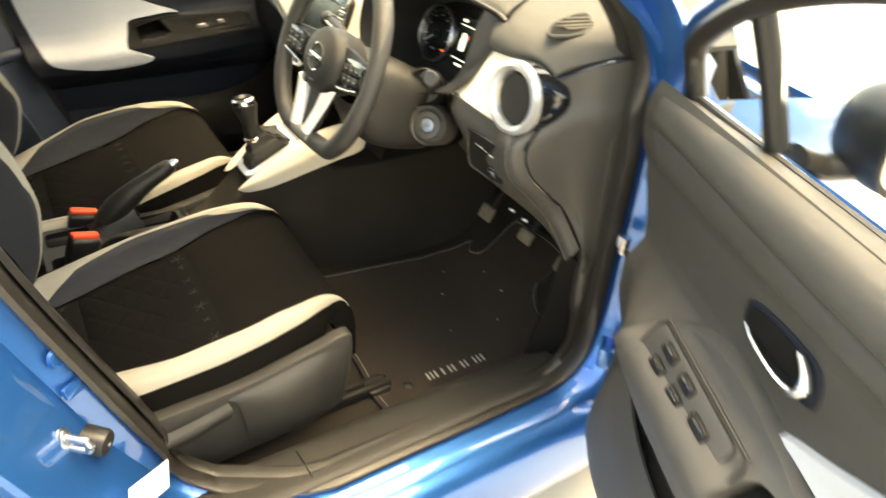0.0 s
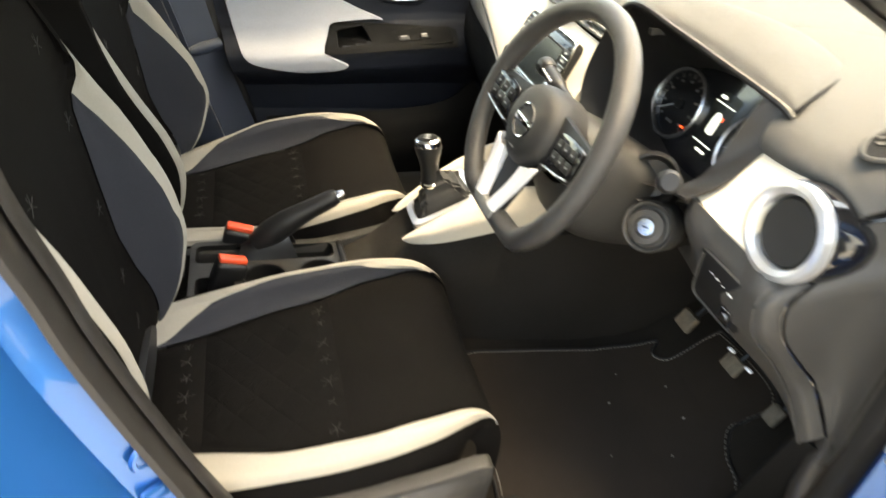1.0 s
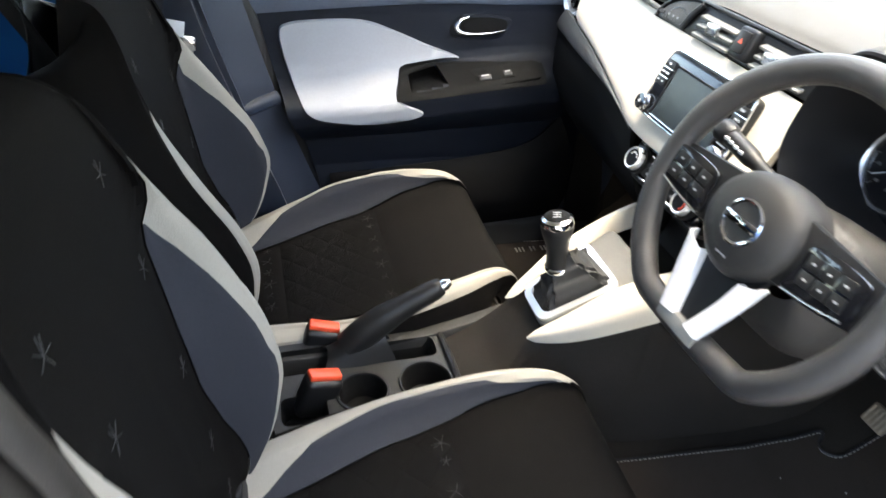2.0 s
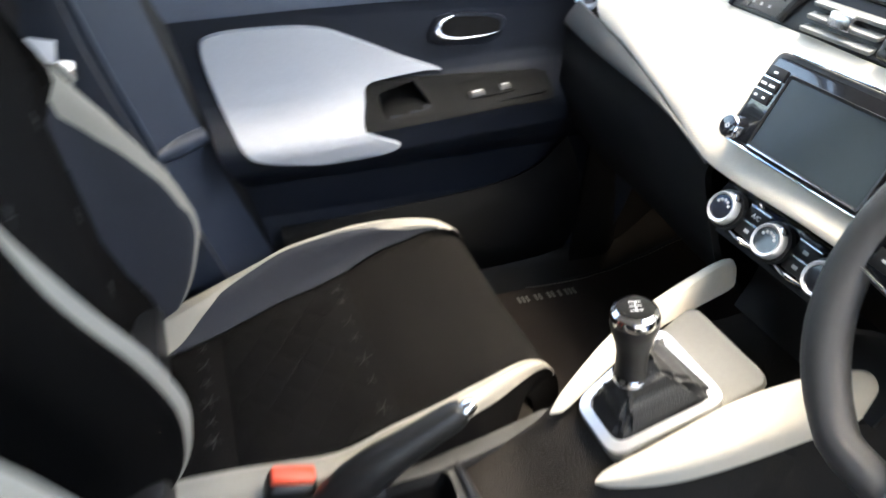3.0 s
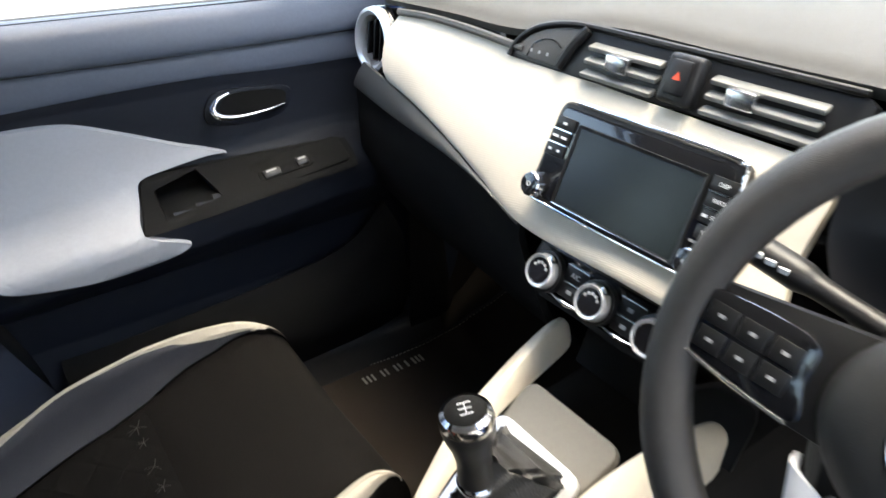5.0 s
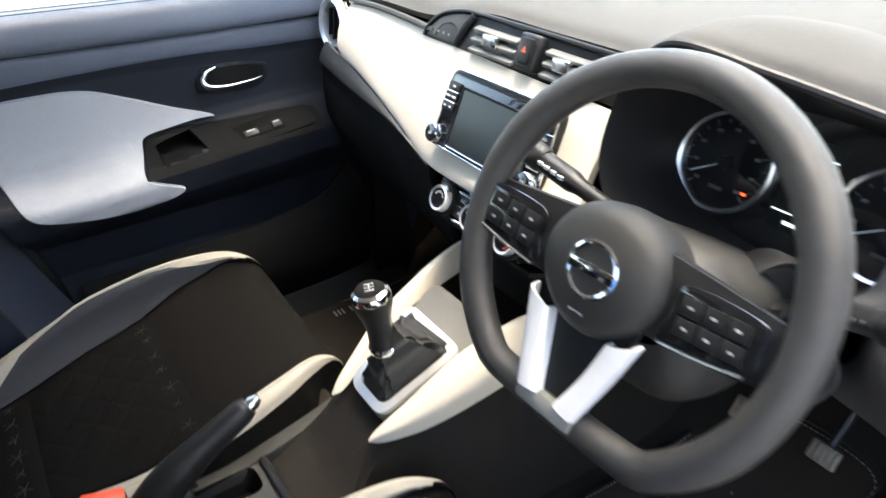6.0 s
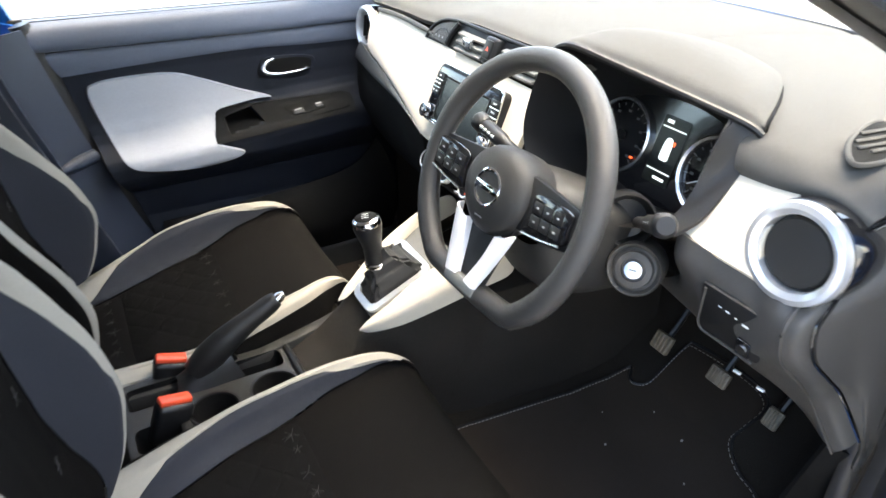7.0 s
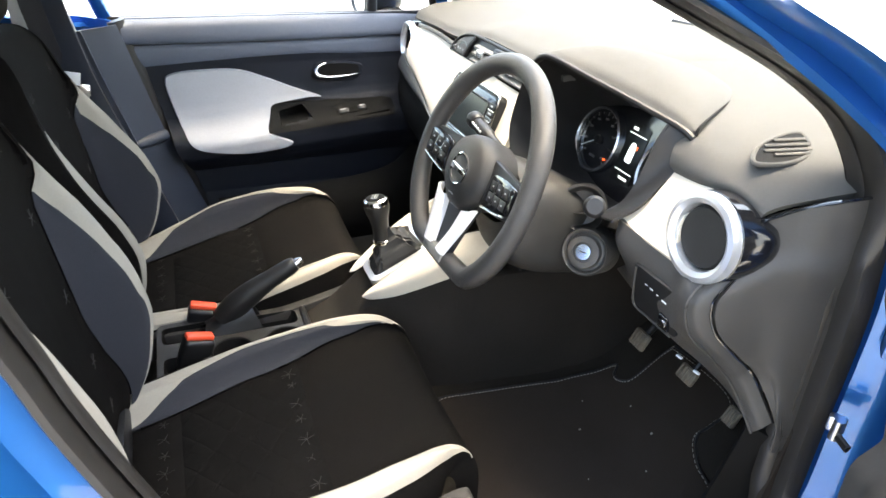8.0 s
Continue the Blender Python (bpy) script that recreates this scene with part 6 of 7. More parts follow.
    if side < 0:
        add("plate_rail", tube([sm @ V(*q, 0.002) for q in rounded(w + 0.016, w + 0.012, h + 0.014, 0.02, 4)], 0.003, 8, 60, closed=True), SHIELD, deck)
    else:
        add("switch_well", plate(rounded(0.100, 0.096, 0.024, 0.010, 4), 0.002, sm @ pose(-0.013, 0, 0.0032), 0.0008), PLASTIC, deck, "black switch well")
    for dx, dy, kw in keys:
        add("window_switch", rbox(kw, 0.016, 0.010, sm @ pose(dx, dy, 0.004, 8, 0, 0), 0.003), SATIN, deck, "window switch")
        add("switch_mark", rbox(kw * 0.6, 0.003, 0.001, sm @ pose(dx, dy + 0.003, 0.0096), 0), SILVER if side < 0 else GREYMARK, deck, "silver switch edge")
    # latch handle in its bowl
    hy = door_y(0.03, 0.94)
    hm = axes((0.03, hy - 0.004, 0.943), (1, 0, -0.10), (0.10, 0.05, 1))
    bowl = add("handle_bowl", plate([(-0.072, -0.014), (-0.06, 0.020), (-0.02, 0.030), (0.05, 0.032), (0.078, 0.022), (0.068, -0.010), (0.03, -0.026), (-0.05, -0.027)], 0.004, hm @ pose(0, 0, 0.001), 0.0035, 56), DOORSKIN, None, "charcoal handle bowl")
    # flat plate on the bowl; its black stands in for a hollow's shade
    add("bowl_shade", plate([(-0.045, -0.008), (-0.035, 0.018), (0.0, 0.025), (0.045, 0.026), (0.066, 0.018), (0.058, -0.006), (0.02, -0.012)], 0.0012, hm @ pose(0, 0, 0.006), 0, 44), PLASTIC, bowl, "flat black plate, painted shade of a hollow")
    add("latch_handle", tube([hm @ V(-0.034, 0.024, 0.010), hm @ V(-0.054, 0.016, 0.016), hm @ V(-0.062, 0.002, 0.019), hm @ V(-0.052, -0.010, 0.021), hm @ V(-0.02, -0.012, 0.021), hm @ V(0.03, -0.006, 0.016), hm @ V(0.062, 0.000, 0.008)],
                             [0.0045, 0.006, 0.0075, 0.0078, 0.0052, 0.0042, 0.0025], 12, 36, 0.8), CHROME, None, "chrome latch handle")
    # lower pocket: black on the shaded door, grey with daylight painted in on the open one
    add("door_pocket", surf([[(-0.34, 0.672, 0.600), (-0.2, 0.655, 0.615), (0.05, 0.652, 0.635), (0.18, 0.660, 0.66), (0.26, 0.672, 0.72)], [(-0.34, 0.650, 0.57), (-0.2, 0.636, 0.575), (0.05, 0.634, 0.585), (0.2, 0.642, 0.60), (0.29, 0.658, 0.65)],
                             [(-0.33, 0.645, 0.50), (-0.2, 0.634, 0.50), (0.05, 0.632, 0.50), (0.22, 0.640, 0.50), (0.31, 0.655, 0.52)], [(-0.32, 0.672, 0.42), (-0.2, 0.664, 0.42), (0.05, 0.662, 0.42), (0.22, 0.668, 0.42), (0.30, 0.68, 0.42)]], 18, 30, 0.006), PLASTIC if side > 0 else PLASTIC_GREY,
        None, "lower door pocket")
    add("speaker_ring", lathe([(0.075, 0.0), (0.078, 0.005), (0.07, 0.008), (0.06, 0.004), (0.0, 0.007)], axes((0.22, 0.672, 0.585), (1, 0, 0), (0, 0.05, 1)) , 36), SATIN, None, "round black loudspeaker grille")
    # outer skin and edges
    skin_rows = []
    for z, y in ((1.085, 0.790), (1.05, 0.835), (0.95, 0.855), (0.8, 0.862), (0.65, 0.868), (0.5, 0.858), (0.38, 0.84), (0.30, 0.82)):
        x0 = curve_at(REAR_EDGE, z) - 0.17
        skin_rows.append([(x0, y, z), (-0.1, y + 0.006, z), (0.2, y + 0.004, z), (0.43, y - 0.012, z)])
    add("outer_skin", surf(skin_rows, 24, 20, 0.012), PAINT, None, "blue painted outer skin")
    edge = []
    for z in (1.10, 0.95, 0.8, 0.65, 0.5, 0.42):
        edge.append([(curve_at(REAR_EDGE, z) - 0.165, 0.845, z), (curve_at(REAR_EDGE, z) - 0.07, 0.79, z), (curve_at(REAR_EDGE, z) - 0.008, 0.725, z)])
    add("rear_edge", surf(edge, 20, 8, 0.006), PAINT, None, "blue painted door edge")
    add("front_edge", surf([[(0.43, 0.82, z), (0.40, 0.78, z), (0.375, 0.728, z)] for z in (1.09, 0.9, 0.7, 0.5, 0.42)], 16, 6, 0.006), SATIN, None, "black door edge")
    add("bottom_edge", surf([[(x, 0.70, 0.412), (x, 0.76, 0.405), (x, 0.835, 0.38)] for x in (-0.33, 0.0, 0.31)], 10, 6, 0.006), PAINT, None, "blue painted door edge")
    add("rear_seal", tube([(curve_at(REAR_EDGE, z) - (0.014 if side < 0 else -0.002), 0.722 if side < 0 else 0.714, z) for z in (0.43, 0.6, 0.75, 0.9, 1.05, 1.10)], 0.017 if side < 0 else 0.022, 10, 24), RUBBER, None, "black rubber door seal")
    # window frame, divider and panes
    def wy(z):
        return curve_at(((1.09, 0.765), (1.2, 0.735), (1.3, 0.695), (1.42, 0.63)), z)
    mx = 0.15 if side > 0 else 0.225
    top = [(0.375, 1.09), (0.37, 1.135), (0.335, 1.185), (0.21, 1.250), (0.05, 1.322), (-0.12, 1.375), (-0.30, 1.410), (-0.50, 1.415), (-0.60, 1.395), (-0.595, 1.25), (-0.555, 1.10)]
    if side < 0:
        top[:5] = [(0.462, 1.085), (0.472, 1.14), (0.468, 1.185), (0.40, 1.232), (0.27, 1.292), (0.08, 1.345)]
    add("window_frame", tube([(x, wy(z) + 0.008, z) for x, z in top], 0.021, 10, 60, 0.9), PAINT, None, "blue painted window frame")
    add("frame_seal", tube([(x * 0.95 - 0.012, wy(z) - 0.006, z - 0.014) for x, z in top[:8]], 0.012 if side > 0 else 0.018, 10, 60, 0.9), RUBBER, None, "black window channel")
    add("window_seal", tube([(0.36, 0.752, 1.094), (0.0, 0.756, 1.097), (-0.55, 0.756, 1.097)], 0.007, 8, 20), RUBBER, None, "black belt seal")
    add("window_ledge", surf([[(x, 0.735, 1.080), (x, 0.75, 1.080), (x, 0.788, 1.072)] for x in ((-0.54, -0.1, 0.2, 0.37) if side > 0 else (-0.54, -0.1, 0.25, 0.45))], 14, 6, 0.004), SATIN, None, "black window ledge")
    add("window_divider", tube([(mx + 0.005, wy(1.10), 1.10), (mx + (0.0 if side > 0 else 0.028), wy(1.18), 1.18), (mx + (-0.01 if side > 0 else 0.055), wy(1.27), 1.275)], 0.016, 10, 12), SATIN, None, "black window divider")
    add("quarter_pane", thicken(skin([spline([(x, wy(z), z) for z in (1.10, lerp(1.10, zt, 0.5), zt)], 6) for x, zt in (((0.37, 1.13), (0.335, 1.182), (0.22, 1.242), (mx, 1.27)) if side > 0 else ((0.46, 1.17), (0.44, 1.20), (0.38, 1.235), (mx + 0.04, 1.295)))]), 0.004), GLASS, None, "clear fixed quarter pane").visible_shadow = False
    add("window_pane", thicken(skin([spline([(x, wy(z), z) for z in (1.10, lerp(1.10, zt, 0.5), zt)], 8) for x, zt in ((mx, 1.272), (0.05, 1.318), (-0.12, 1.37), (-0.30, 1.405), (-0.50, 1.41), (-0.58, 1.39))]), 0.004), GLASS, None,
        "clear window pane").visible_shadow = False
    # exterior mirror
    rows = []
    for x, s in ((0.30, 0.25), (0.285, 0.7), (0.25, 0.95), (0.20, 1.0), (0.165, 0.97)):
        rows.append([V(x, 0.945 + s * 0.098 * math.copysign(abs(math.cos(a)) ** 0.7, math.cos(a)), 1.125 + s * 0.068 * math.copysign(abs(math.sin(a)) ** 0.75, math.sin(a))) for a in (2 * math.pi * k / 28 for k in range(28))])
    mir = add("mirror_housing", skin([spline([r[k] for r in rows], 14) for k in range(28)] + [spline([r[0] for r in rows], 14)]), SATIN, None, "black mirror housing")
    add("mirror_trim", skin([[V(0.166 - o, 0.945 + f * 0.096 * math.copysign(abs(math.cos(a)) ** 0.7, math.cos(a)), 1.125 + f * 0.066 * math.copysign(abs(math.sin(a)) ** 0.75, math.sin(a))) for a in (2 * math.pi * k / 28 for k in range(28))]
                             for f, o in ((1.0, 0.0), (1.01, 0.006), (0.93, 0.007), (0.88, -0.002))], close=True), SATIN, mir, "black mirror rim")
    bm = bmesh.new()
    bm.faces.new([bm.verts.new(V(0.1675, 0.945 + 0.087 * math.copysign(abs(math.cos(a)) ** 0.7, math.cos(a)), 1.125 + 0.059 * math.copysign(abs(math.sin(a)) ** 0.75, math.sin(a)))) for a in (2 * math.pi * k / 28 for k in range(28))])
    add("mirror_glass", thicken(bm, 0.003), material("mirror_silver", (0.9, 0.91, 0.92), 0.02, 1.0, 0.01, 5), mir, "mirror glass")
    add("mirror_foot", tube([(0.24, 0.80, 1.085), (0.235, 0.84, 1.075), (0.225, 0.885, 1.085)], [0.03, 0.026, 0.03], 12, 10, 0.6), SATIN, None, "black mirror foot")
    return t


HINGE, SWING = (0.43, -0.815), 66.0
make_door(lambda bm: bm, "passenger_door", "closed charcoal passenger door with light grey insert and chrome handle", 1)
OPEN = Matrix.Translation((*HINGE, 0)) @ Matrix.Rotation(radians(SWING), 4, "Z") @ Matrix.Translation((-HINGE[0], -HINGE[1], 0))
make_door(lambda bm: moved(mirror_y(bm), Matrix.Translation((0.015, -0.05, 0)) @ OPEN), "driver_door", "wide open charcoal driver door with switch bar and chrome handle", -1)

# ---- body ----
car = thing("car_body", (-0.3, 0, 0.0), "metallic blue small hatchback body, driver door open", "car")


def ap_y(z, x):
    """Half width of the door opening: it narrows upwards and towards the pillar behind the seats."""
    back = max(0.0, min(1.0, (-0.20 - x) / 0.22))
    return curve_at(((0.40, 0.728), (0.95, 0.724), (1.10, 0.712), (1.20, 0.690), (1.30, 0.660), (1.45, 0.605)), z) - (0.118 if z < 1.0 else curve_at(((1.0, 0.118), (1.45, 0.03)), z)) * back


LOOP = [(-0.30, 0.423), (0.0, 0.420), (0.24, 0.418), (0.345, 0.428), (0.400, 0.468), (0.420, 0.56), (0.420, 0.75), (0.419, 0.92), (0.405, 1.06), (0.350, 1.175), (0.265, 1.243), (0.14, 1.303), (0.02, 1.355), (-0.12, 1.402), (-0.28, 1.432),
        (-0.46, 1.445), (-0.60, 1.43), (-0.655, 1.36), (-0.640, 1.18), (-0.612, 1.02), (-0.574, 0.88), (-0.513, 0.70), (-0.468, 0.57), (-0.428, 0.475), (-0.37, 0.433)]


def loop_rows(side, offs):
    """Rings round a front door opening: (outwards in the plane, sideways out of the car)."""
    base = spline([(x, 0, z) for x, z in LOOP], 160, True)
    rows = []
    for o, dy, *far in offs:
        ring = []
        for i, p in enumerate(base):
            back = max(0.0, min(1.0, (-0.20 - p.x) / 0.22)) * max(0.0, min(1.0, (1.4 - p.z) / 0.2))
            t = (base[(i + 1) % 160] - base[i - 1]).normalized()
            n = V(t.z, 0, -t.x)
            low = max(0.0, min(1.0, (0.62 - p.z) / 0.2))
            fore = max(0.0, min(1.0, (p.x + 0.05) / 0.1)) * max(0.0, min(1.0, (p.z - 1.02) / 0.1))
            ahead = max(0.0, min(1.0, (p.x - 0.3) / 0.08)) * max(0.0, min(1.0, (p.z - 0.50) / 0.1))
            w = o * (1 - 0.6 * fore) * (1 + 0.9 * ahead * (1 - fore)) if o < 0 else min(o, 0.02) + max(0.0, o - 0.02) * (1 - 0.88 * fore)
            q = p + n * (w * (1 - 0.55 * low) + 0.013 * fore)
            if side < 0:                                      # the rear jamb of the open doorway stands further forward
                q.x += 0.03 * max(0.0, min(1.0, (-0.20 - p.x) / 0.15)) * max(0.0, min(1.0, (p.z - 0.42) / 0.1)) * max(0.0, min(1.0, (1.35 - p.z) / 0.2))
            deep = dy if not far else far[0] if len(far) == 1 else far[1] if side > 0 else lerp(far[1], far[0], max(0.0, min(1.0, (p.z - 0.52) / 0.2)))
            ring.append(V(q.x, side * (ap_y(p.z, p.x) + lerp(dy, deep, back)), q.z))
        rows.append(ring)
    return rows


for side in (-1, 1):
    part("door_aperture", skin(loop_rows(side, ((-0.004, -0.048, -0.045), (0.0, -0.03), (0.004, -0.004), (0.012, 0.001), (0.030, 0.006, 0.010), (0.040, 0.026, 0.016), (0.043, 0.034, 0.032), (0.056, 0.052, 0.052), (0.075, 0.066, 0.10), (0.096, 0.073, 0.155), (0.104, 0.075, 0.158), (0.115, 0.078, 0.235))), close=True), PAINT, car, "blue painted door opening")
    part("weather_seal", join(skin([[a for a in r] for r in loop_rows(side, ((-0.009, -0.036), (-0.011, -0.010), (-0.010, 0.004), (-0.004, 0.013), (0.004, 0.014), (0.009, 0.006), (0.008, -0.004)))], close=True),
                              skin(loop_rows(side, ((-0.022, -0.042, -0.026, -0.050), (-0.022, -0.032, -0.020, -0.036), (-0.020, -0.024, -0.014, -0.024), (-0.016, -0.019, -0.010, -0.019), (-0.0135, -0.024, -0.014, -0.024), (-0.012, -0.036, -0.022, -0.036))), close=True)), RUBBER, car, "black rubber door seal")
    # inner pillar and sill trim
    # passenger side takes the sheen-tinted trim, driver side stays plain black
    part("pillar_trim", skin(loop_rows(side, ((-0.021, -0.036, -0.022, -0.045), (-0.022, -0.042, -0.026, -0.050), (-0.016, -0.047, -0.028, -0.050), (0.004, -0.052, -0.026, -0.045), (0.05, -0.056, -0.022, -0.035))), close=True), PILLARTRIM if side > 0 else PLASTIC, car, "dark inner trim round the opening")
    wide = 0.0 if side < 0 else 0.045
    sill = [[(x, side * (0.585 + wide), 0.345), (x, side * (0.60 + wide), 0.395), (x, side * (0.625 + wide * 0.7), 0.418), (x, side * 0.68, 0.428), (x, side * 0.712, 0.432), (x, side * 0.728, 0.428)] for x in (-0.45, -0.2, 0.05, 0.25, 0.39)]
    part("sill_trim", surf(sill, 16, 20, 0.005), SHIELD, car, "charcoal sill trim")
    part("sill_joint", tube([(-0.205, side * 0.60, 0.398), (-0.205, side * 0.64, 0.4225), (-0.205, side * 0.71, 0.434)], 0.0016, 6, 10), GLOSS, car)
    lower = [[(x, side * 0.795, 0.405), (x, side * 0.825, 0.385), (x, side * 0.838, 0.33), (x, side * 0.838, 0.25), (x, side * 0.80, 0.19), (x, side * 0.70, 0.185)] for x in (-1.25, -0.4, 0.1, 0.55)]
    part("rocker_panel", surf(lower, 16, 20, 0.006), PAINT, car, "blue painted rocker panel")
    # front wing with its wheel arch
    rows = []
    for k in range(30):
        x = 0.43 + 1.25 * k / 29
        zt = curve_at(((0.43, 1.06), (0.8, 1.02), (1.2, 0.93), (1.5, 0.78), (1.68, 0.66)), x)
        zb = 0.24 if abs(x - 0.92) > 0.345 else max(0.24, 0.30 + math.sqrt(0.345 ** 2 - (x - 0.92) ** 2))
        yy = curve_at(((0.43, 0.855), (0.9, 0.868), (1.2, 0.845), (1.45, 0.76), (1.6, 0.62), (1.68, 0.5)), x)
        rows.append([V(x, side * yy * (1 - 0.06 * abs(lerp(zb, zt, j / 9) - 0.62) / 0.4 - (0.02 if j == 9 else 0)), lerp(zb, zt, j / 9)) for j in range(10)])
    part("front_wing", thicken(skin(rows), 0.01), PAINT, car, "blue painted front wing")
    rows = []
    for k in range(40):
        x = -0.60 - 1.68 * k / 39
        ahead = max(0.0, 1 - k / 6)
        zt = curve_at(((-2.28, 1.02), (-2.1, 1.14), (-1.3, 1.14), (-0.60, 1.10)), x)
        zb = 0.24 if abs(x + 1.60) > 0.345 else max(0.24, 0.30 + math.sqrt(0.345 ** 2 - (x + 1.60) ** 2))
        yy = curve_at(((-2.28, 0.60), (-2.15, 0.72), (-1.9, 0.82), (-1.5, 0.868), (-0.60, 0.862)), x)
        rows.append([V(x + ahead * (0.42 + curve_at(REAR_EDGE, lerp(zb, zt, j / 9))), side * yy * (1 - 0.05 * abs(lerp(zb, zt, j / 9) - 0.62) / 0.4 - (0.03 if j == 9 else 0)), lerp(zb, zt, j / 9)) for j in range(10)])
    part("rear_quarter", thicken(skin(rows), 0.01), PAINT, car, "blue painted rear quarter and rear door")
    rw = [[(-0.66, side * 0.79, 1.10), (-1.3, side * 0.79, 1.14), (-1.85, side * 0.74, 1.16)], [(-0.68, side * 0.72, 1.28), (-1.25, side * 0.71, 1.29), (-1.6, side * 0.68, 1.29)], [(-0.70, side * 0.635, 1.425), (-1.2, side * 0.63, 1.415), (-1.4, side * 0.62, 1.39)]]
    part("rear_side_window", surf(rw, 8, 10, 0.004), GLASS, car, "clear rear side window").visible_shadow = False
    part("rear_pillar", surf([[(-1.80, side * 0.75, 1.15), (-2.22, side * 0.62, 1.06)], [(-1.6, side * 0.69, 1.29), (-2.1, side * 0.6, 1.25)], [(-1.38, side * 0.62, 1.40), (-1.95, side * 0.57, 1.40)]], 8, 8, 0.02), PAINT, car, "blue rear pillar")
    # pillar trim behind the front seats; passenger side has its sky sheen painted in
    if side > 0:
        part("pillar_edge_trim", surf([[(-0.265, 0.672, 0.34), (-0.35, 0.645, 0.34), (-0.44, 0.60, 0.34)], [(-0.368, 0.672, 0.56), (-0.415, 0.645, 0.56), (-0.48, 0.60, 0.56)], [(-0.450, 0.668, 0.80), (-0.49, 0.64, 0.80), (-0.545, 0.595, 0.80)], [(-0.490, 0.665, 0.95), (-0.53, 0.635, 0.95), (-0.59, 0.592, 0.95)],
                                       [(-0.527, 0.66, 1.10), (-0.56, 0.63, 1.10), (-0.62, 0.588, 1.10)]], 18, 10, 0.006), PILLARTRIM, car, "black pillar edge trim, blue sheen painted in")
        part("pillar_ledge", tube([(-0.548, 0.594, 0.801), (-0.52, 0.612, 0.804), (-0.49, 0.636, 0.807), (-0.452, 0.661, 0.810)], [0.003, 0.013, 0.017, 0.016], 14, 24, 1.0), PILLARTRIM, car, "moulded armrest ledge")
    aft = 0.0 if side > 0 else -0.06
    part("b_pillar_trim", surf([[(-0.40 + aft, side * 0.600, 0.35), (-0.49 + aft, side * 0.612, 0.35), (-0.62 + aft, side * 0.645, 0.35), (-0.80, side * 0.70, 0.35)], [(-0.520 + aft, side * 0.598, 0.80), (-0.58 + aft, side * 0.606, 0.80), (-0.67, side * 0.64, 0.80), (-0.80, side * 0.70, 0.80)],
                                [(-0.562 + aft, side * 0.594, 0.95), (-0.62 + aft, side * 0.602, 0.95), (-0.69, side * 0.63, 0.95), (-0.80, side * 0.70, 0.95)], [(-0.598 + aft, side * 0.588, 1.10), (-0.65 + aft, side * 0.60, 1.10), (-0.71, side * 0.63, 1.10), (-0.78, side * 0.70, 1.10)]], 18, 16, 0.006), PILLARTRIM if side > 0 else DOORSKIN, car, "lower pillar trim, toned for the light on its side")
    part("b_pillar_upper_trim", surf([[(-0.605, side * 0.590, 1.10), (-0.67, side * 0.602, 1.10), (-0.74, side * 0.66, 1.10)], [(-0.64, side * 0.575, 1.28), (-0.70, side * 0.585, 1.28), (-0.74, side * 0.62, 1.28)],
                                      [(-0.655, side * 0.575, 1.42), (-0.70, side * 0.565, 1.42), (-0.74, side * 0.58, 1.42)]], 14, 8, 0.006), HEADLINER, car, "pale grey upper pillar trim")
    part("a_pillar_trim", surf([[(0.62, side * 0.650, 1.115), (0.50, side * 0.672, 1.122), (0.415, side * 0.684, 1.085)], [(0.385, side * 0.662, 1.245), (0.345, side * 0.668, 1.243), (0.320, side * 0.674, 1.238)],
                                [(0.10, side * 0.612, 1.382), (0.075, side * 0.618, 1.372), (0.055, side * 0.624, 1.362)], [(-0.11, side * 0.568, 1.440), (-0.135, side * 0.578, 1.430), (-0.155, side * 0.588, 1.420)]], 18, 8, 0.006), HEADLINER, car, "pale grey front pillar trim")
    part("a_pillar", surf([[(0.47, side * 0.765, 1.02), (0.55, side * 0.74, 1.05), (0.62, side * 0.70, 1.075)], [(0.385, side * 0.728, 1.17), (0.44, side * 0.70, 1.20), (0.47, side * 0.67, 1.21)],
                           [(0.10, side * 0.668, 1.353), (0.15, side * 0.64, 1.37), (0.18, side * 0.60, 1.375)], [(-0.10, side * 0.64, 1.425), (-0.06, side * 0.60, 1.46), (-0.04, side * 0.56, 1.45)]], 18, 8, 0.012), PAINT, car, "blue painted front pillar")
    lamp = surf([[(1.30, side * 0.80, 0.80), (1.45, side * 0.73, 0.77), (1.62, side * 0.52, 0.70)], [(1.32, side * 0.805, 0.73), (1.47, side * 0.75, 0.69), (1.66, side * 0.50, 0.62)]], 6, 12, 0.02)
    part("headlamp", lamp, LAMPWHITE, car, "clear headlamp")
    part("tail_lamp", surf([[(-2.05, side * 0.765, 1.02), (-2.24, side * 0.62, 1.0)], [(-2.08, side * 0.765, 0.82), (-2.27, side * 0.60, 0.82)]], 8, 8, 0.02), LAMPRED, car, "red tail lamp")
    for wx in (0.92, -1.60):
        m = axes((wx, side * 0.755, 0.305), (1, 0, 0), (0, 0, 1)) if side < 0 else axes((wx, side * 0.755, 0.305), (-1, 0, 0), (0, 0, 1))
        w = part("wheel", lathe([(0.19, -0.09), (0.195, 0.07), (0.18, 0.075), (0.06, 0.05), (0, 0.05)], m, 40), SATIN, car, "black wheel well disc")
        part("tyre", lathe([(0.20, -0.10), (0.28, -0.10), (0.303, -0.08), (0.305, 0.0), (0.303, 0.08), (0.28, 0.10), (0.205, 0.092), (0.20, 0.07)], m, 48), TYRE, w, "black tyre")
        for k in range(5):
            part("rim_spoke", rbox(0.15, 0.045, 0.02, m @ pose(0, 0, 0.078) @ pose(0, 0, 0, 0, 0, 72 * k) @ pose(0.115, 0, 0), 0.006), SILVER, w, "silver spoke")
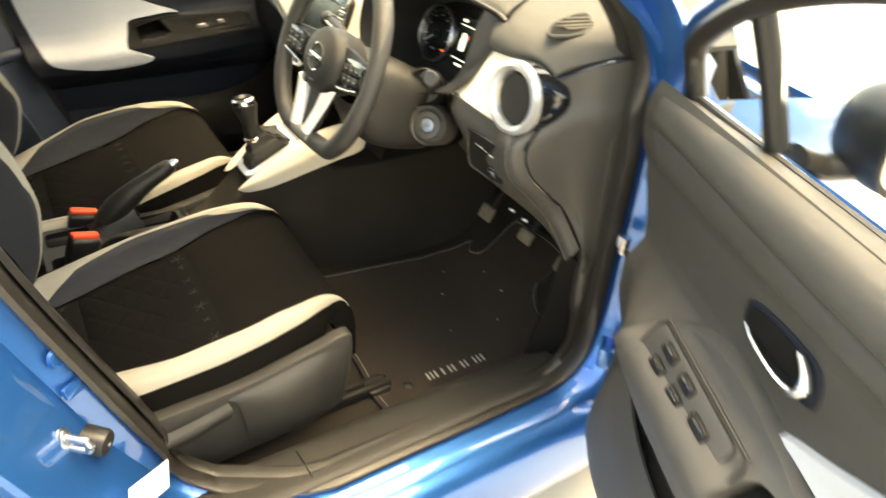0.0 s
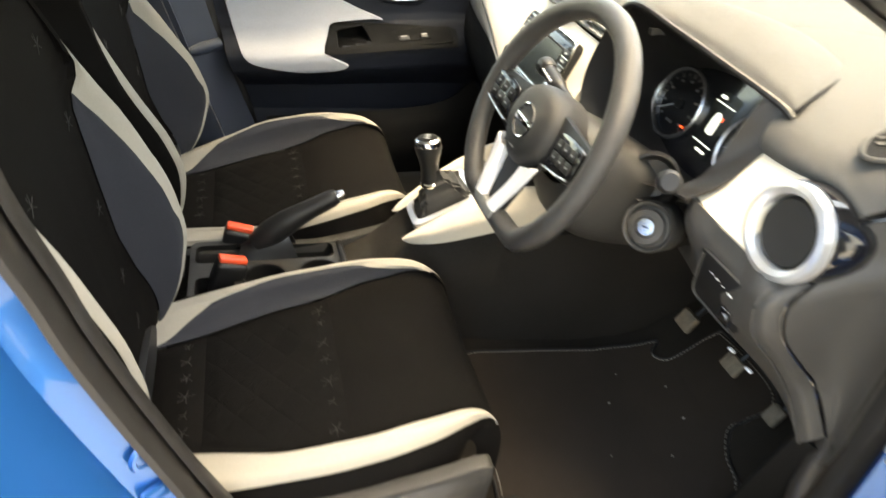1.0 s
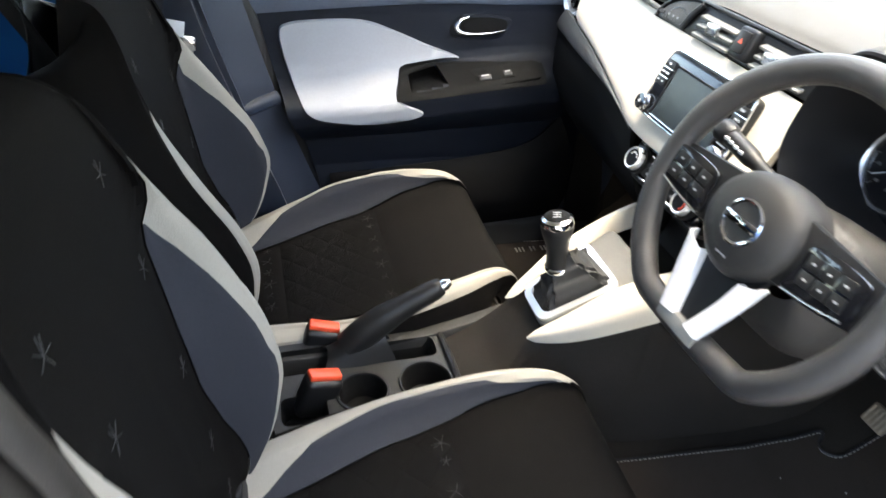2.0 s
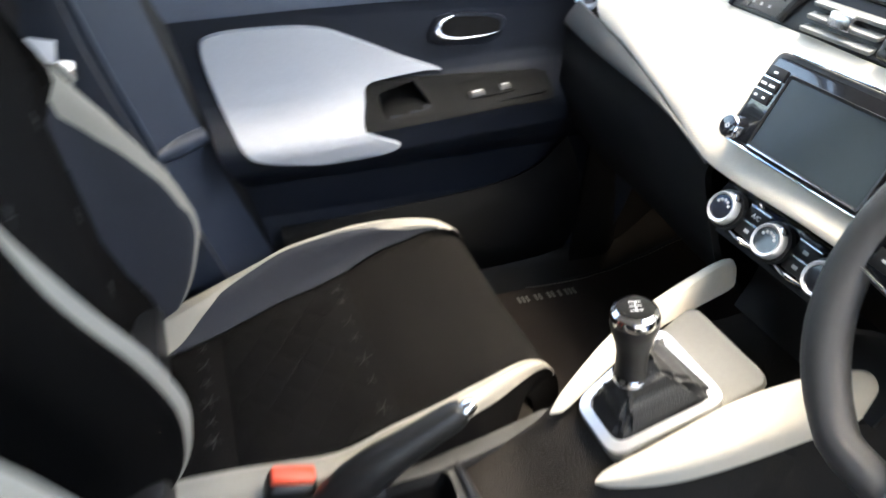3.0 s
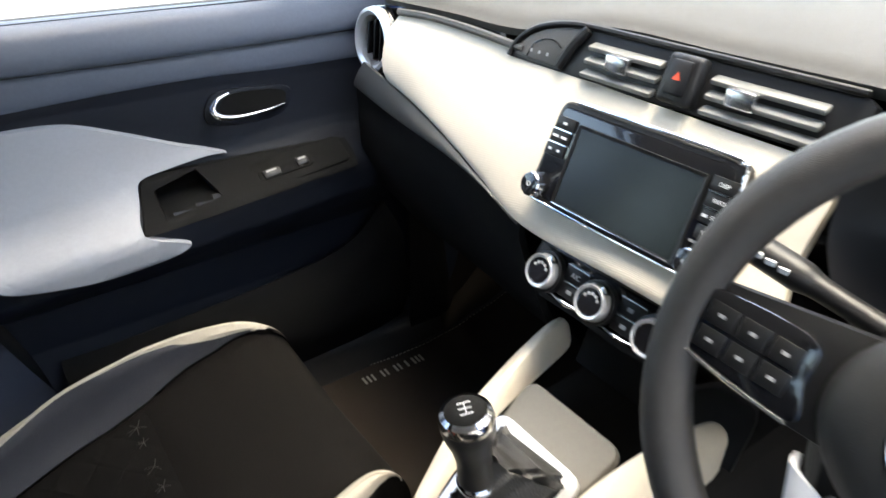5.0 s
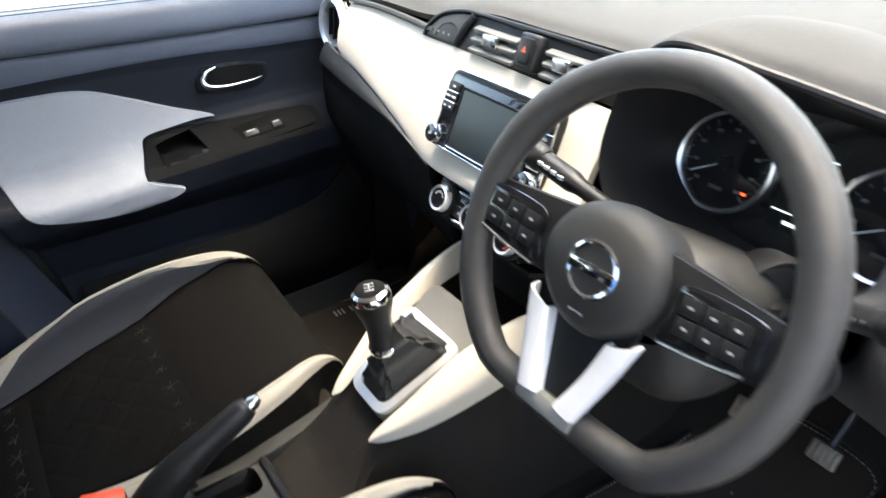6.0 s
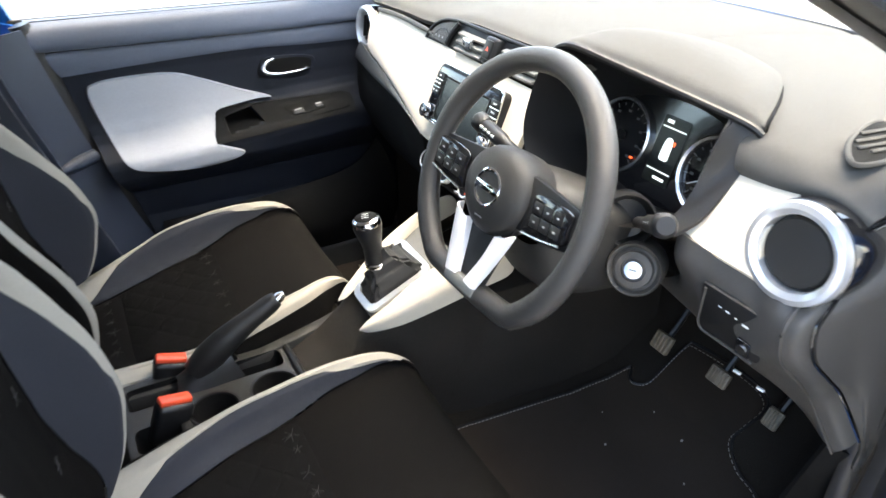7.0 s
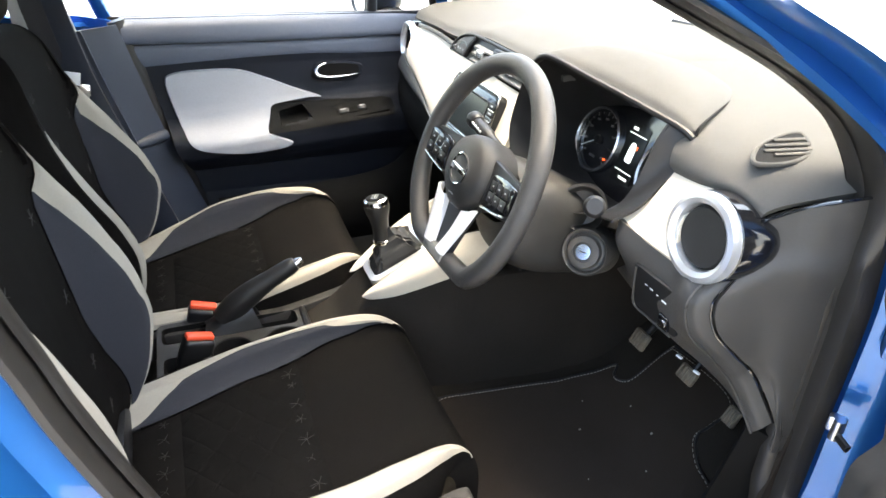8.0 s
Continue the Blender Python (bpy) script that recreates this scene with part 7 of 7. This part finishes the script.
part("bonnet", surf([[(0.90, -0.76, 0.99), (0.95, 0, 1.05), (0.90, 0.76, 0.99)], [(1.2, -0.72, 0.915), (1.25, 0, 0.975), (1.2, 0.72, 0.915)], [(1.45, -0.60, 0.82), (1.52, 0, 0.87), (1.45, 0.60, 0.82)], [(1.60, -0.42, 0.72), (1.70, 0, 0.74), (1.60, 0.42, 0.72)]], 20, 20, 0.012),
     PAINT, car, "blue painted bonnet")
part("scuttle", surf([[(0.55, -0.74, 1.03), (0.93, -0.3, 1.085), (0.96, 0, 1.095), (0.93, 0.3, 1.085), (0.55, 0.74, 1.03)], [(0.60, -0.77, 1.0), (0.95, -0.3, 1.05), (0.99, 0, 1.06), (0.95, 0.3, 1.05), (0.60, 0.77, 1.0)]], 6, 30, 0.01), SATIN, car, "black scuttle panel")
part("wiper", tube([(0.93, -0.35, 1.12), (0.97, 0.05, 1.118), (0.93, 0.38, 1.118)], 0.007, 8, 20), SATIN, car, "black wiper blade")
part("front_bumper", surf([[(1.58, -0.55, 0.66), (1.72, 0, 0.70), (1.58, 0.55, 0.66)], [(1.62, -0.60, 0.48), (1.76, 0, 0.48), (1.62, 0.60, 0.48)], [(1.50, -0.74, 0.24), (1.68, 0, 0.2), (1.50, 0.74, 0.24)]], 14, 24, 0.02), PAINT, car, "blue front bumper")
part("grille", surf([[(1.70, -0.32, 0.60), (1.755, 0, 0.62), (1.70, 0.32, 0.60)], [(1.73, -0.26, 0.47), (1.78, 0, 0.46), (1.73, 0.26, 0.47)]], 8, 16, 0.012), SATIN, car, "black grille")
part("tailgate", surf([[(-1.97, -0.56, 1.40), (-2.0, 0, 1.42), (-1.97, 0.56, 1.40)], [(-2.24, -0.60, 1.05), (-2.28, 0, 1.07), (-2.24, 0.60, 1.05)], [(-2.30, -0.60, 0.75), (-2.36, 0, 0.75), (-2.30, 0.60, 0.75)], [(-2.26, -0.62, 0.3), (-2.38, 0, 0.28), (-2.26, 0.62, 0.3)]], 20, 20, 0.02),
     PAINT, car, "blue tailgate and rear bumper")
part("roof", surf([[(-0.06, -0.56, 1.445), (0.02, 0, 1.475), (-0.06, 0.56, 1.445)], [(-0.5, -0.635, 1.475), (-0.5, 0, 1.525), (-0.5, 0.635, 1.475)], [(-1.2, -0.64, 1.465), (-1.2, 0, 1.515), (-1.2, 0.64, 1.465)], [(-2.0, -0.57, 1.41), (-2.03, 0, 1.44), (-2.0, 0.57, 1.41)]], 24, 20, 0.012),
     PAINT, car, "blue roof panel")
part("headliner", surf([[(-0.10, -0.53, 1.425), (-0.06, 0, 1.445), (-0.10, 0.53, 1.425)], [(-0.5, -0.60, 1.445), (-0.5, 0, 1.485), (-0.5, 0.60, 1.445)], [(-1.2, -0.60, 1.435), (-1.2, 0, 1.475), (-1.2, 0.60, 1.435)], [(-1.95, -0.55, 1.38), (-1.97, 0, 1.40), (-1.95, 0.55, 1.38)]], 20, 16, 0.008),
     HEADLINER, car, "pale grey headliner")
part("windscreen", surf([[(0.56, -0.68, 1.085), (0.90, -0.35, 1.115), (0.965, 0, 1.12), (0.90, 0.35, 1.115), (0.56, 0.68, 1.085)], [(0.30, -0.63, 1.28), (0.50, -0.33, 1.325), (0.53, 0, 1.335), (0.50, 0.33, 1.325), (0.30, 0.63, 1.28)],
                         [(-0.05, -0.56, 1.448), (0.03, -0.3, 1.468), (0.05, 0, 1.472), (0.03, 0.3, 1.468), (-0.05, 0.56, 1.448)]], 14, 24, 0.004), GLASS, car, "clear windscreen").visible_shadow = False
part("rear_screen_frame", tube([(-1.99, -0.5, 1.37), (-2.2, -0.52, 1.12), (-2.24, 0, 1.12), (-2.2, 0.52, 1.12), (-1.99, 0.5, 1.37)], 0.015, 8, 30), SATIN, car)
part("underbody", rbox(3.3, 1.36, 0.08, pose(-0.35, 0, 0.27), 0.03), SATIN, car, "black underbody")
part("bulkhead", surf([[(0.72, -0.70, 0.35), (0.72, 0.70, 0.35)], [(0.86, -0.70, 0.8), (0.86, 0.70, 0.8)], [(0.93, -0.50, 1.08), (0.93, 0.50, 1.08)]], 8, 8, 0.02), SATIN, car, "black bulkhead")
part("boot_floor", rbox(0.7, 1.2, 0.03, pose(-1.9, 0, 0.55), 0.005), CARPET, car)
for side in (-1, 1):
    part("footwell_side", surf([[(0.36, side * 0.705, 0.34), (0.60, side * 0.70, 0.34), (0.84, side * 0.62, 0.5)], [(0.40, side * 0.712, 0.72), (0.60, side * 0.71, 0.72), (0.86, side * 0.63, 0.8)],
                                [(0.41, side * 0.712, 1.10), (0.60, side * 0.69, 1.10), (0.90, side * 0.5, 1.09)]], 10, 10, 0.008), CARPET, car, "dark carpeted footwell side")
# latch striker, stop, label and hinge strap of the driver opening
SK = axes((-0.540, -0.668, 0.672), (0.68, 0.73, 0.0), (-0.05, 0.05, 1)) @ Matrix.Diagonal((0.75, 0.75, 0.75, 1))      # local z out of the jamb, towards the front
pin = [(0.0, -0.002), (0.0075, -0.002), (0.0075, 0.044), (0.006, 0.046), (0, 0.046)]
bolt = [(0.009, -0.022), (0.009, -0.012), (0.006, -0.010), (0.006, 0.0)]
part("latch_striker", join(plate([(0.019 * math.cos(a), 0.036 * math.sin(a)) for a in (2 * math.pi * k / 28 for k in range(28))], 0.004, SK, 0.0015), plate([(0.015 * math.cos(a), 0.030 * math.sin(a)) for a in (2 * math.pi * k / 28 for k in range(28))], 0.004, SK @ pose(0, 0, 0.0055), 0.0015),
                                    lathe(pin, SK @ pose(0.002, 0.013, 0.006), 18), lathe(pin, SK @ pose(0.002, -0.012, 0.006), 18), tube([SK @ V(0.002, 0.013, 0.047), SK @ V(0.002, 0.0, 0.052), SK @ V(0.002, -0.012, 0.047)], 0.0065, 10, 12),
                                    lathe(bolt, SK @ pose(0.0, 0.018, 0.0), 10), lathe(bolt, SK @ pose(0.0, -0.020, 0.0), 10)),
              STEEL, car, "zinc-plated latch striker")
for p, w, h in (((-0.518, -0.614, 0.775), 0.0, 0.0), ((-0.508, -0.619, 0.72), 0.040, 0.020)):
    em = axes(p, (0.77, 0.62, 0.0), (-0.11, 0.14, 0.98))
    part("pressed_boss", lathe([(0.016, -0.002), (0.014, 0.003), (0.010, 0.003), (0.008, 0.0), (0, 0.0)], em, 26) if not w else plate(rounded(w, w, h, 0.004), 0.006, em @ pose(0, 0, -0.0035), 0.0015), PAINT, car)
part("stop_mark", rbox(0.007, 0.005, 0.001, axes((-0.502, -0.654, 0.639), (0.6, 0.75, 0), (0.1, -0.1, 1)) @ pose(0.004, -0.006, 0.0155), 0), GREYMARK, car)
part("rubber_stop", lathe([(0.021, -0.02), (0.021, 0.008), (0.018, 0.015), (0.012, 0.017), (0, 0.014)], axes((-0.502, -0.654, 0.639), (0.6, 0.75, 0), (0.1, -0.1, 1)), 24), RUBBER, car, "round black rubber stop")
part("paper_label", plate(rounded(0.085, 0.085, 0.05, 0.002), 0.001, axes((-0.455, -0.690, 0.544), (0.75, 0.6, -0.3), (0.1, 0.2, 0.97))), PAPER, car, "white paper label")
part("door_check_bracket", join(rbox(0.016, 0.024, 0.026, pose(0.414, -0.757, 0.778, 0, 0, 30), 0.004), lathe([(0.0075, -0.017), (0.0075, 0.017), (0.0, 0.018)], pose(0.404, -0.766, 0.778), 14)), STEEL, car, "zinc-plated check bracket")
part("door_check_strap", tube([(0.404, -0.766, 0.772), (0.402, -0.776, 0.769), (0.399, -0.793, 0.766)], 0.0045, 8, 12, 1.6), SATIN, car, "black door check strap")
part("hinge", join(rbox(0.05, 0.03, 0.05, pose(0.405, -0.79, 0.955, 0, 0, 40), 0.006), lathe([(0.009, -0.03), (0.009, 0.03), (0, 0.03)], pose(0.425, -0.81, 0.955), 14)), PAINT, car, "blue painted hinge")
part("hinge", join(rbox(0.05, 0.03, 0.05, pose(0.405, -0.79, 0.53, 0, 0, 40), 0.006), lathe([(0.009, -0.03), (0.009, 0.03), (0, 0.03)], pose(0.425, -0.81, 0.53), 14)), PAINT, car, "blue painted hinge")

# seat belts hanging at the pillars
for side in (-1, 1):
    belt = thing("seat_belt", (-0.66, side * 0.65, 0.5), "dark seat belt with chrome tongue hanging at the door pillar", "seat belt", "seat belts")
    out, aft = (0.0, 0.0) if side > 0 else (0.03, -0.11)
    rows = [[V(x + aft, side * (y + out), z), V(x + aft - 0.045, side * (y + out - 0.004), z)] for x, y, z in ((-0.675, 0.545, 1.36), (-0.658, 0.566, 1.15), (-0.628, 0.574, 0.95), (-0.60, 0.576, 0.7), (-0.585, 0.575, 0.5))]
    part("webbing", thicken(skin(rows), 0.002), BELT, belt)
    part("tongue", join(rbox(0.05, 0.012, 0.03, pose(-0.622 + aft, side * (0.562 + out), 0.972, 0, 10, 0), 0.004), rbox(0.022, 0.004, 0.04, pose(-0.618 + aft, side * (0.562 + out), 0.94, 0, 10, 0), 0.001)), CHROME, belt, "chrome belt tongue")
    part("belt_label", rbox(0.034, 0.002, 0.030, pose(-0.632 + aft, side * (0.556 + out), 1.0, 0, 12, 0), 0.0005), PAPER, belt, "white belt label")

# ---- ground ----
bm = bmesh.new()
bmesh.ops.create_grid(bm, x_segments=1, y_segments=1, size=900)
single("ground", bm, GROUND, "pale cream paved ground", kind="structure")
# plain rendered wall past the open door, unseen, added to block and bounce light
rows = [[V(-14, -7.5, z), V(12, -7.5, z)] for z in (0.0, 4.2)]
single("bounce_wall", thicken(skin(rows), 0.25), WALLPAINT, "unseen pale wall added to block and bounce light", kind="structure")
